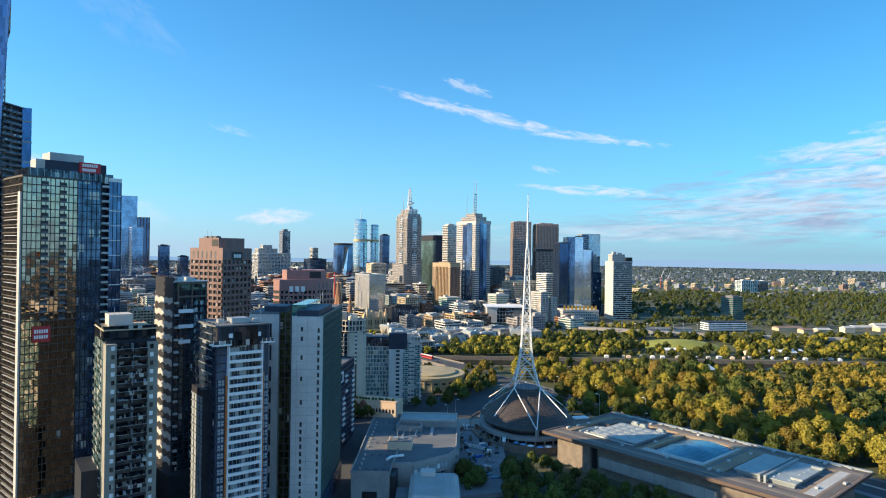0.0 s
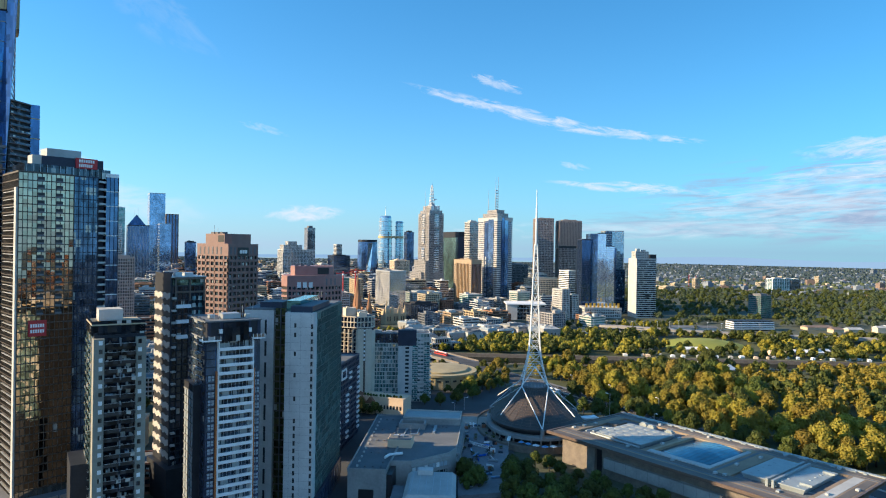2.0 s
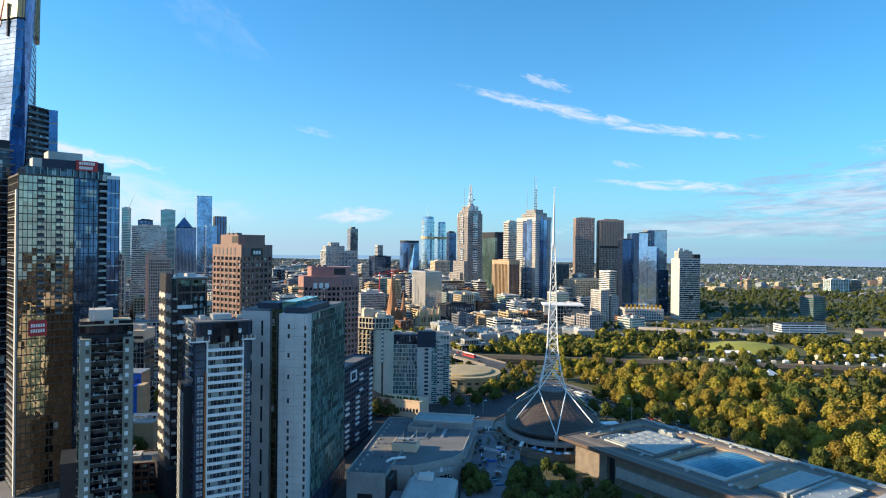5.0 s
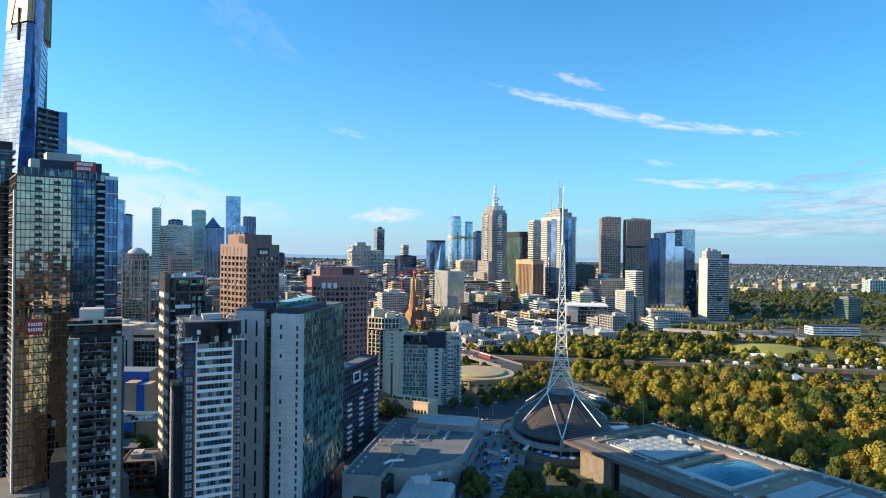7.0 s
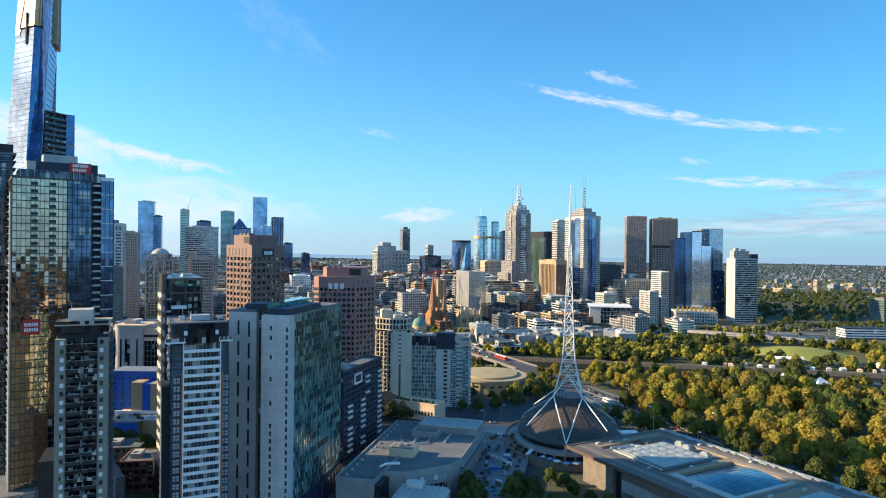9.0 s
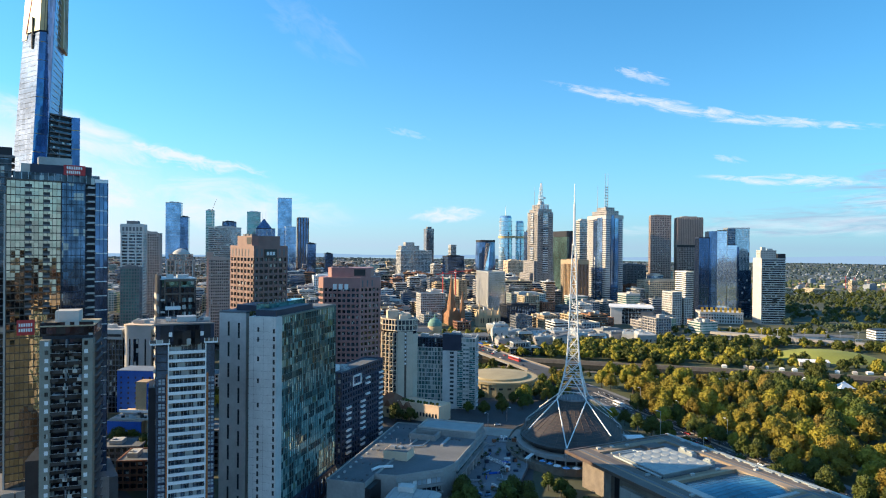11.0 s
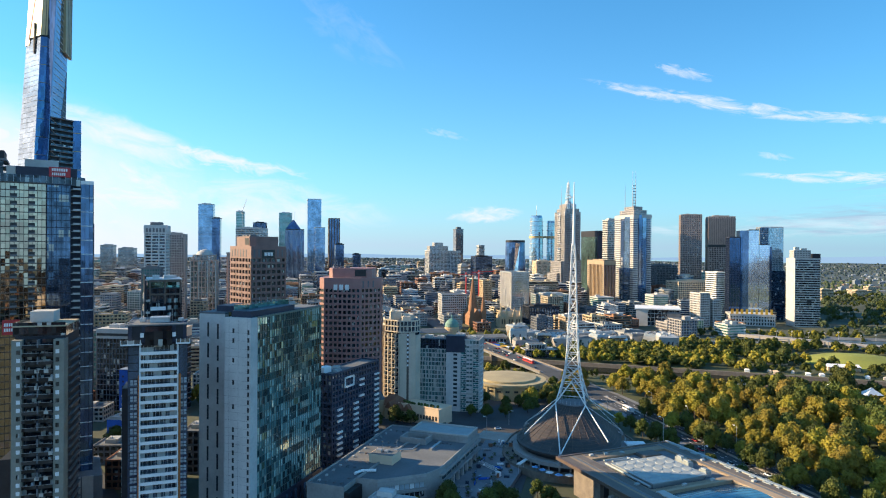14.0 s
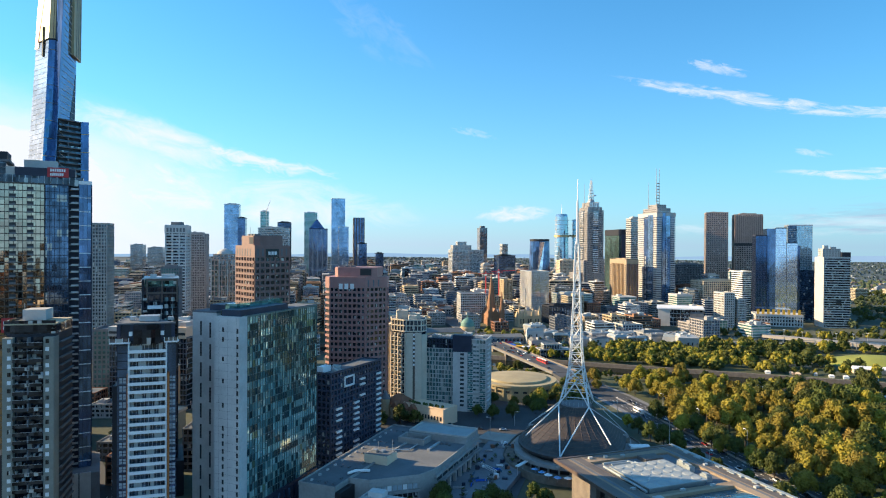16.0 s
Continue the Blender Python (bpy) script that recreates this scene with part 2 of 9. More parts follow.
OCHRE_ROOF = plain("ochre_membrane", (0.42, 0.35, 0.21), (0.32, 0.265, 0.16), 0.08, 0.85, fine=9)
LANTERN = plain("lantern_metal", (0.36, 0.4, 0.4), (0.28, 0.31, 0.32), 0.2, 0.5, 0.2, fine=8)
DARK_CONCRETE = plain("dark_concrete", (0.18, 0.185, 0.2), (0.11, 0.115, 0.125), 0.12, 0.8, fine=9)
CHARCOAL = plain("charcoal_cladding", (0.034, 0.036, 0.044), (0.02, 0.022, 0.028), 0.2, 0.5, fine=6, spec=0.25)
BLUE_PANEL = plain("dark_blue_panel", (0.042, 0.052, 0.088), (0.03, 0.037, 0.063), 0.2, 0.5, fine=6)
NAVY = plain("navy_cladding", (0.034, 0.042, 0.072), (0.022, 0.028, 0.05), 0.2, 0.5, fine=6, spec=0.35)
WHITE = plain("white_paint", (0.86, 0.86, 0.86), (0.76, 0.76, 0.76), 0.2, 0.6, fine=8)
CREAM = plain("cream_render", (0.66, 0.58, 0.47), (0.54, 0.47, 0.375), 0.15, 0.85, fine=8)
BEIGE = plain("beige_render", (0.8, 0.6, 0.42), (0.67, 0.5, 0.35), 0.1, 0.85, fine=8)
SAND = plain("sandstone", (0.55, 0.41, 0.25), (0.4, 0.295, 0.18), 0.15, 0.85, fine=8)
BROWN_GRANITE = plain("brown_granite", (0.255, 0.15, 0.132), (0.19, 0.11, 0.096), 0.2, 0.6, fine=14)
DARK_GRANITE = plain("dark_granite", (0.4, 0.205, 0.185), (0.3, 0.15, 0.135), 0.2, 0.55, fine=14)
BROWN_METAL = plain("brown_cladding", (0.13, 0.09, 0.07), (0.1, 0.07, 0.055), 0.2, 0.5, fine=8)
BRONZE_MESH = plain("bronze_mesh", (0.07, 0.058, 0.05), (0.038, 0.033, 0.031), 0.25, 0.6, fine=12, bump=0.2)
BLUESTONE = plain("bluestone", (0.24, 0.2, 0.16), (0.15, 0.125, 0.105), 0.4, 0.85, fine=7, bump=0.2)
ROOF_GREY = plain("roof_membrane", (0.17, 0.18, 0.19), (0.11, 0.12, 0.13), 0.07, 0.8, fine=14)
ROOF_BROWN = plain("roof_brown", (0.34, 0.25, 0.165), (0.2, 0.15, 0.105), 0.08, 0.8, fine=14)
ROOF_DARK = plain("roof_dark_strip", (0.15, 0.13, 0.115), (0.095, 0.085, 0.078), 0.1, 0.75, fine=12)
ROOF_PALE = plain("roof_pale", (0.5, 0.5, 0.48), (0.36, 0.36, 0.35), 0.1, 0.75, fine=12)
METAL = plain("galvanised_metal", (0.5, 0.52, 0.53), (0.38, 0.4, 0.42), 0.3, 0.45, 0.6, fine=8)
STEEL_WHITE = plain("white_steel", (0.8, 0.8, 0.78), (0.68, 0.68, 0.67), 0.2, 0.45, fine=8)
TAN = plain("tan_render", (0.52, 0.43, 0.3), (0.4, 0.325, 0.22), 0.15, 0.85, fine=8)
# pale blue-grey that puts the reflected sky into window panes
SKY_GREY = plain("sky_grey", (0.46, 0.52, 0.57), (0.3, 0.35, 0.4), 0.9, 0.3, fine=5)
GREEN_COPPER = plain("green_copper", (0.16, 0.3, 0.24), (0.11, 0.22, 0.18), 0.3, 0.6, fine=8)
GOLD = plain("gold_panel", (0.6, 0.43, 0.22), (0.48, 0.34, 0.17), 0.2, 0.5, 0.2, fine=6)
RED = plain("red_panel", (0.5, 0.03, 0.035), (0.4, 0.025, 0.03), 0.3, 0.5, fine=6)
BLUE_NET = plain("blue_netting", (0.02, 0.13, 0.62), (0.012, 0.08, 0.42), 0.15, 0.7, fine=10)
YELLOW = plain("yellow_paint", (0.75, 0.42, 0.04), (0.62, 0.34, 0.03), 0.3, 0.6)
ORANGE = plain("orange_earth", (0.55, 0.2, 0.06), (0.4, 0.14, 0.045), 0.2, 0.9)
BRICK = plain("brick_brown", (0.28, 0.13, 0.075), (0.2, 0.09, 0.055), 0.3, 0.85, fine=10)
TERRACOTTA = plain("spire_stone", (0.33, 0.165, 0.085), (0.23, 0.115, 0.06), 0.3, 0.85, fine=8)
DARK = plain("dark_interior", (0.02, 0.022, 0.026), (0.012, 0.013, 0.016), 0.3, 0.4)
BARK = plain("bark", (0.1, 0.075, 0.055), (0.06, 0.045, 0.035), 0.8, 0.9)
HILL = plain("hazy_glow_hills", (0.03, 0.045, 0.06), (0.02, 0.03, 0.045), 0.004, 0.95, fine=10)

# nearly black hills given a faint blue glow in place of haze
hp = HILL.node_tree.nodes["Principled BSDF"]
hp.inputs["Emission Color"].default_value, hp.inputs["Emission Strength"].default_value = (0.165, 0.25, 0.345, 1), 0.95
WATER.node_tree.nodes["Principled BSDF"].inputs["IOR"].default_value = 1.2
G_BLUE = glass("blue_glass", (0.24, 0.38, 0.58), (1.6, 1.6, 3.3), spread=0.22, warp=0.012)
# blue glass lightened to paint in the sky it mirrors
G_BRIGHT = glass("sky_toned_blue_glass", (0.62, 0.78, 0.95), (1.6, 1.6, 3.3), spread=0.12, warp=0.008, patch=0.1)
G_MIST = glass("pale_teal_glass", (0.42, 0.56, 0.64), (1.6, 1.6, 3.3), spread=0.22, warp=0.012, patch=0.2)
G_ROYAL = glass("royal_blue_glass", (0.07, 0.15, 0.3), (1.6, 1.6, 3.3), spread=0.2, warp=0.01, patch=0.2)
G_DEEP = glass("deep_blue_glass", (0.1, 0.17, 0.31), (1.6, 1.6, 3.3), spread=0.3, warp=0.015)
G_GREEN = glass("green_glass", (0.12, 0.25, 0.25), (1.9, 2.0, 1.5), spread=0.85, warp=0.04, blinds=0.015, metal=0.85, patch=0.75, broad=0.11)
G_GREENBLUE = glass("sea_green_glass", (0.13, 0.31, 0.31), (2.2, 2.2, 3.6), metal=0.6)
G_DARK = glass("dark_glass", (0.06, 0.075, 0.1), (1.5, 1.5, 3.1), spread=0.7, warp=0.03, blinds=0.07)
G_BRONZE = glass("bronze_glass", (0.44, 0.37, 0.29), (1.65, 1.65, 3.15), metal=1.0, rough=0.03, warp=0.035, spread=0.22, blinds=0.006, patch=0.12)
G_NIGHT = glass("night_blue_glass", (0.08, 0.13, 0.21), (1.9, 1.9, 3.15), spread=0.5, warp=0.02, blinds=0.03)
G_LINK = glass("amber_glass", (0.16, 0.14, 0.06), (1.2, 1.2, 3.2), metal=0.5, spread=0.6, blinds=0.03)
G_CURTAIN = glass("curtained_glass", (0.1, 0.13, 0.17), (1.45, 1.45, 3.1), spread=0.6, warp=0.03, blinds=0.3)
G_PANE_BRIGHT = glass("sky_teal_pane", (0.46, 0.68, 0.65), (50, 50, 50), metal=0.5, rough=0.05, spread=0.35, warp=0.05, patch=0.0)
G_PANE_MID = glass("teal_pane", (0.2, 0.37, 0.38), (50, 50, 50), metal=0.5, rough=0.05, spread=0.4, warp=0.05, patch=0.0)
G_PANE_DARK = glass("dark_teal_pane", (0.05, 0.1, 0.115), (50, 50, 50), metal=0.5, rough=0.06, spread=0.4, warp=0.04, patch=0.0)
G_PANE_OLIVE = glass("olive_pane", (0.24, 0.33, 0.2), (50, 50, 50), metal=0.5, rough=0.06, spread=0.4, warp=0.05, patch=0.0)
GREEN_METAL = plain("grey_green_frame", (0.14, 0.2, 0.19), (0.1, 0.15, 0.145), 0.3, 0.5, 0.3, fine=6)
G_FLAT = glass("apartment_glass", (0.19, 0.29, 0.3), (2.4, 2.4, 3.05), metal=0.55, spread=0.6, warp=0.03, blinds=0.22)
DARK_BRONZE = plain("dark_bronze_frame", (0.09, 0.07, 0.055), (0.06, 0.05, 0.04), 0.3, 0.5, fine=6)
G_GOLD = glass("gold_glass", (0.7, 0.42, 0.17), (1.6, 1.6, 3.8), metal=0.8, warp=0.03, spread=0.7)
G_SILVER = glass("silver_glass", (0.8, 0.82, 0.84), (3, 3, 1.1), metal=0.9, spread=0.15, warp=0.012)
G_GREY = glass("grey_glass", (0.22, 0.25, 0.28), (2.0, 2.0, 3.4), blinds=0.06)
G_WIN = glass("window_glass", (0.07, 0.09, 0.11), (0.9, 0.9, 1.6), spread=0.7, warp=0.03, blinds=0.08)
G_POOL = glass("court_glass", (0.06, 0.18, 0.25), (3, 3, 3), metal=0.3, rough=0.15, spread=0.15)
L_OLIVE = leafy("olive_leaves", (0.285, 0.23, 0.026), (0.18, 0.15, 0.02))
L_GREEN = leafy("green_leaves", (0.1, 0.115, 0.018), (0.045, 0.062, 0.014))
L_GOLD = leafy("yellow_leaves", (0.5, 0.36, 0.02), (0.33, 0.24, 0.02))
L_RUST = leafy("rust_leaves", (0.27, 0.19, 0.035), (0.16, 0.115, 0.025))
BROWN_CONC = plain("brown_concrete", (0.36, 0.275, 0.235), (0.28, 0.215, 0.185), 0.1, 0.7)
# far roofs with the blue of distance haze in their colour
HAZY = plain("hazy_roofs", (0.2, 0.23, 0.27), (0.12, 0.145, 0.18), 0.02, 0.8)
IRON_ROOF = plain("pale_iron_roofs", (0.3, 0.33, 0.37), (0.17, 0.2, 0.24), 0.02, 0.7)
TILE_ROOF = plain("tile_roofs", (0.27, 0.19, 0.15), (0.16, 0.12, 0.1), 0.02, 0.85)
PINK_STONE = plain("pinkish_stone", (0.5, 0.36, 0.3), (0.38, 0.275, 0.23), 0.15, 0.8, fine=10)
GREY_STONE = plain("grey_granite", (0.37, 0.345, 0.33), (0.27, 0.25, 0.24), 0.15, 0.75, fine=10)
GOLD_STONE = plain("tan_granite", (0.42, 0.31, 0.2), (0.31, 0.225, 0.145), 0.15, 0.7, fine=10)
G_TEAL = glass("teal_green_glass", (0.15, 0.26, 0.245), (2.4, 2.4, 3.8), metal=0.55, spread=0.3, warp=0.015, patch=0.5, broad=0.025)
L_FAR = leafy("far_leaves", (0.085, 0.1, 0.04), (0.042, 0.06, 0.036))
# leaves of the farthest trees, haze put into a bluish tone
L_DIM = leafy("hazy_leaves", (0.06, 0.085, 0.082), (0.035, 0.055, 0.06))

# ---------------------------------------------------------------- tools for meshes


class Geo:
    """Gathers vertices and faces of one mesh."""

    def __init__(self):
        self.v, self.f = [], []

    def add(self, verts, faces):
        k = len(self.v)
        self.v += [tuple(p) for p in verts]
        self.f += [tuple(k + i for i in f) for f in faces]
        return self

    def loft(self, lower, z0, upper, z1):
        n = len(lower)
        return self.add([(x, y, z0) for x, y in lower] + [(x, y, z1) for x, y in upper],
                        [tuple(range(n - 1, -1, -1)), tuple(range(n, 2 * n))] + [(i, (i + 1) % n, n + (i + 1) % n, n + i) for i in range(n)])

    def prism(self, poly, z0, z1):
        return self.loft(poly, z0, poly, z1)

    def box(self, x0, y0, z0, x1, y1, z1):
        return self.prism([(x0, y0), (x1, y0), (x1, y1), (x0, y1)], z0, z1)

    def turned(self, cx, cy, w, d, ang, z0, z1):
        c, s = math.cos(radians(ang)), math.sin(radians(ang))
        q = [(-w / 2, -d / 2), (w / 2, -d / 2), (w / 2, d / 2), (-w / 2, d / 2)]
        return self.prism([(cx + a * c - b * s, cy + a * s + b * c) for a, b in q], z0, z1)

    def bar(self, p, q, r, r2=None, n=6):
        p, q = Vector(p), Vector(q)
        w = (q - p).normalized()
        a = w.cross(Vector((0, 0, 1)) if abs(w.z) < 0.95 else Vector((1, 0, 0))).normalized()
        b = w.cross(a)
        r2 = r if r2 is None else r2
        ring = [(math.cos(2 * math.pi * i / n), math.sin(2 * math.pi * i / n)) for i in range(n)]
        return self.add([p + (a * c + b * s) * r for c, s in ring] + [q + (a * c + b * s) * r2 for c, s in ring],
                        [tuple(range(n)), tuple(range(2 * n - 1, n - 1, -1))] + [(i, n + i, n + (i + 1) % n, (i + 1) % n) for i in range(n)])

    def lathe(self, profile, n=32, cx=0.0, cy=0.0):
        k = len(profile)
        vs = [(cx + r * math.cos(2 * math.pi * i / n), cy + r * math.sin(2 * math.pi * i / n), z) for i in range(n) for r, z in profile]
        fs = [(i * k + j, ((i + 1) % n) * k + j, ((i + 1) % n) * k + j + 1, i * k + j + 1) for i in range(n) for j in range(k - 1)]
        return self.add(vs, fs)

    def mesh(self, name, mat):
        me = bpy.data.meshes.new(name)
        me.from_pydata(self.v, [], self.f)
        me.materials.append(mat)
        me.update()
        return me


def part(name, geo, mat, parent, label="", at=None):
    me = geo if isinstance(geo, bpy.types.Mesh) else geo.mesh(name, mat)
    ob = new(name, me)
    ob.parent = parent
    if at is not None:
        ob.matrix_basis = at
    if label:
        ob["label"] = label
    return ob


def thing(name, label, category, x=0.0, y=0.0, z=0.0, rot=0.0, group="", kind=""):
    ob = new(name)
    ob.matrix_basis = pose(x, y, z, 0, 0, rot)
    return tagged(ob, label, category, group, kind)


def shape(name, geo, mat, label, category="", kind="", group=""):
    return tagged(new(name, geo.mesh(name, mat)), label, category, group, kind)


def inset(poly, d):
    """The convex polygon drawn in by d (out where d is negative)."""
    n, out = len(poly), []
    for i in range(n):
        p0, p1, p2 = Vector(poly[i - 1]), Vector(poly[i]), Vector(poly[(i + 1) % n])
        a, b = (p1 - p0).normalized(), (p2 - p1).normalized()
        na, nb = Vector((-a.y, a.x)), Vector((-b.y, b.x))
        m = (na + nb) / max(0.3, 1 + na.dot(nb))
        out.append(tuple(p1 + m * d))
    return out


def rect(w, d):
    return [(0, 0), (w, 0), (w, d), (0, d)]


def regular(n, r, turn=0.0, sx=1.0, sy=1.0):
    return [(sx * r * math.cos(2 * math.pi * i / n + turn), sy * r * math.sin(2 * math.pi * i / n + turn)) for i in range(n)]


def facade(tower, poly, z0, z1, storey, band, band_mat, core_mat, bay=0.0, pier=0.3, pier_mat=None, recess=0.4, split=True, faces=None, pane_mat=None, panes=0, parapet=1.2, proud=0.06, core=True, pane_gap=0.0):
    """Storeys of one block: a glazed core, a spandrel band at each floor, piers between the bays and, on the faces named, a pane in every opening."""
    n = max(1, round((z1 - z0) / storey))
    h = (z1 - z0) / n
    if core:
        part("glazing", Geo().prism(inset(poly, recess), z0, z1 - 0.1), core_mat, tower)
    if band > 0:
        if split:
            me = Geo().prism(poly, 0, band).mesh("floor_band", band_mat)
            for i in range(n):
                part("floor_band", me, band_mat, tower, at=pose(0, 0, z0 + i * h))
        else:
            g = Geo()
            for i in range(n):
                g.prism(poly, z0 + i * h, z0 + i * h + band)
            tagged(part("floor_band", g, band_mat, tower), kind="stuff")
    g = Geo()
    m = len(poly)
    outer, inner = inset(poly, -0.05), inset(poly, 0.5)
    for i in range(m):
        j = (i + 1) % m
        g.prism([outer[i], outer[j], inner[j], inner[i]], z1 - 0.1, z1 + parapet)
    part("parapet", g, band_mat, tower)
    part("roof", Geo().prism(inset(poly, 0.5), z1 - 0.05, z1 + 0.25), ROOF_GREY, tower)
    made = 0
    joined = Geo()
    if bay:
        pm = pier_mat or band_mat
        mesh = None
        for i in range(m):
            if faces is not None and i not in faces:
                continue
            p, q = Vector(poly[i]), Vector(poly[(i + 1) % m])
            length, way = (q - p).length, (q - p).normalized()
            k = max(1, round(length / bay))
            step = length / k
            ang = math.degrees(math.atan2(way.y, way.x))
            if split and mesh is None:
                mesh = Geo().box(-pier / 2, -proud, z0, pier / 2, recess + 0.05, z1 - 0.12).mesh("pier", pm)
            for c in range(k + 1):
                at = p + way * min(max(c * step, pier / 2), length - pier / 2)
                if split:
                    part("pier", mesh, pm, tower, at=pose(at.x, at.y, 0, 0, 0, ang))
                else:
                    mid = at + Vector((-way.y, way.x)) * (recess - proud) / 2
                    joined.turned(mid.x, mid.y, pier, recess + proud, ang, z0, z1 - 0.12)
            if pane_mat and panes:
                wide, high = step - pier - pane_gap, h - band - pane_gap
                pane = Geo().box(-wide / 2, -0.03, 0.02, wide / 2, 0.03, high - 0.02).mesh("window", pane_mat)
                for s in range(n - 1, -1, -1):
                    for c in range(k):
                        if made >= panes:
                            break
                        at = p + way * ((c + 0.5) * step) + Vector((-way.y, way.x)) * (recess - 0.05)
                        part("window", pane, pane_mat, tower, at=pose(at.x, at.y, z0 + s * h + band + pane_gap / 2, 0, 0, ang))
                        made += 1
        if joined.v:
            tagged(part("pier", joined, pm, tower), kind="stuff")


def rooftop(tower, spots, mat=None):
    """Plant rooms and boxes on a roof: x, y, width, depth, z, height."""
    for x, y, w, d, z, h in spots:
        g = Geo().box(x, y, z, x + w, y + d, z + h)
        g.box(x + 0.15 * w, y + 0.2 * d, z + h, x + 0.4 * w, y + 0.5 * d, z + h + min(1.0, 0.3 * h))
        part("plant_room", g, mat or ROOF_PALE, tower)


def mast(tower, x, y, z0, z1, r, mat=STEEL_WHITE, name="mast"):
    part(name, Geo().bar((x, y, z0), (x, y, z1), r, r * 0.35, 6), mat, tower)

# ---------------------------------------------------------------- ground, river, roads


def rise(x, y):
    r = math.hypot(x, y)
    k = min(1.0, max(0.0, (r - 2600) / 2300))
    return 22 * k * k * (3 - 2 * k) + (5 * math.sin(x / 310) * math.sin(y / 270) * k)


xs = [-4800, -4200, -3700, -3200, -2800, -2400, -2000, -1600, -1200, -800, -500, -300, -150, 0, 150, 300, 450, 600, 800, 1000, 1300, 1600, 2000, 2400, 2800, 3200, 3700, 4200, 4800]
ys = [-1500, -700, -200, 100, 300, 450, 560, 640, 676, 677, 731, 732, 800, 950, 1150, 1400, 1700, 2000, 2300, 2600, 2900, 3200, 3500, 3800, 4100, 4400, 4700, 4900]
g = Geo()
g.v = [(x, y, -6.0 if 676.5 < y < 731.5 and abs(x) < 2000 else rise(x, y)) for y in ys for x in xs]
nx = len(xs)
g.f = [(j * nx + i, j * nx + i + 1, (j + 1) * nx + i + 1, (j + 1) * nx + i) for j in range(len(ys) - 1) for i in range(nx - 1)]
land = shape("ground", g, CITY_GROUND, "wide city ground of grey earth and streets", "ground", "structure")
# the outlying ground takes the haze-toned earth
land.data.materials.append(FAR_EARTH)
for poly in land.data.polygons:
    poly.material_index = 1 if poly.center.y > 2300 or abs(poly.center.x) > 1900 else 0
shape("river", Geo().box(-1900, 676, -5.0, 1900, 732, -3.2), WATER, "dark brown-green slow river between stone banks", "river", "structure")
for nm, y0, y1 in (("river_wall_south", 674.6, 676.6), ("river_wall_north", 731.4, 733.4)):
    shape(nm, Geo().box(-1900, y0, -5.5, 1900, y1, 0.9), BLUESTONE, "low bluestone river wall along the bank", "river wall", "structure")
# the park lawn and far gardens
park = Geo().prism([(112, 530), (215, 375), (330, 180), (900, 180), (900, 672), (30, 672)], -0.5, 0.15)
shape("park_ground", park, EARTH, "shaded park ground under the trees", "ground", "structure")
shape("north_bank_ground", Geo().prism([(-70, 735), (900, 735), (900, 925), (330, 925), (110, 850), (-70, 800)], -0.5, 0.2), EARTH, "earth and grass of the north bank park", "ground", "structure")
g = Geo()
N = 36
g.lathe([(0.0, 7.5), (20, 7.2), (40, 5.5), (58, 2.4), (66, 0.1)], N)
g.v = [(x * 0.86 + 303, y * 0.62 + 838, z * 1.15) for x, y, z in g.v]
shape("lawn_mound", g, GRASS, "sunlit grassy mound of the riverside park", "lawn", "structure")
for i, (x, y, w, d, a) in enumerate([(262, 470, 60, 26, -40), (345, 560, 90, 26, -20), (405, 500, 80, 30, -15), (520, 620, 90, 24, 0), (210, 655, 60, 16, 0)]):
    shape("park_lawn", Geo().turned(x, y, w, d, a, 0.15, 0.3), GRASS, "open grass clearing between park trees", "lawn", "structure")
shape("garden_bed", Geo().turned(236, 474, 22, 9, -30, 0.3, 0.42), ORANGE, "orange bedding-flower patch on the lawn", "flower bed", "structure")


def strip(name, pts, width, z0, z1, mat, label, category="road"):
    g = Geo()
    side = []
    for i, p in enumerate(pts):
        a = Vector(pts[max(i - 1, 0)])
        b = Vector(pts[min(i + 1, len(pts) - 1)])
        w = (b - a).normalized()
        side.append((Vector(p), Vector((-w.y, w.x))))
    for (p, n), (q, m) in zip(side, side[1:]):
        h = width / 2
        g.prism([tuple(p - n * h), tuple(q - m * h), tuple(q + m * h), tuple(p + n * h)], z0, z1)
    return shape(name, g, mat, label, category, "structure")


BOULEVARD = [(330, 170), (215, 352), (112, 512), (62, 590), (10, 655)]
strip("boulevard_pavement", BOULEVARD, 32, -0.4, 0.25, PAVING, "grey paved footways beside the boulevard", "pavement")
strip("boulevard", BOULEVARD, 23, -0.4, 0.4, ASPHALT, "wide asphalt boulevard lined with trees")
strip("boulevard_median", BOULEVARD, 2.2, 0.3, 0.55, PALE_PAVING, "narrow pale median strip of the boulevard", "kerb")
g = Geo()
for off in (-7.6, -4.4, 4.4, 7.6):
    for k in range(40):
        t = k / 40
        a, b = Vector((215, 352)), Vector((62, 590))
        w = (b - a).normalized()
        p = a + (b - a) * t + Vector((-w.y, w.x)) * off
        g.turned(p.x, p.y, 3.0, 0.25, math.degrees(math.atan2(w.y, w.x)), 0.3, 0.42)
shape("lane_marking", g, WHITE, "broken white lane lines on the asphalt", "road marking", "structure")
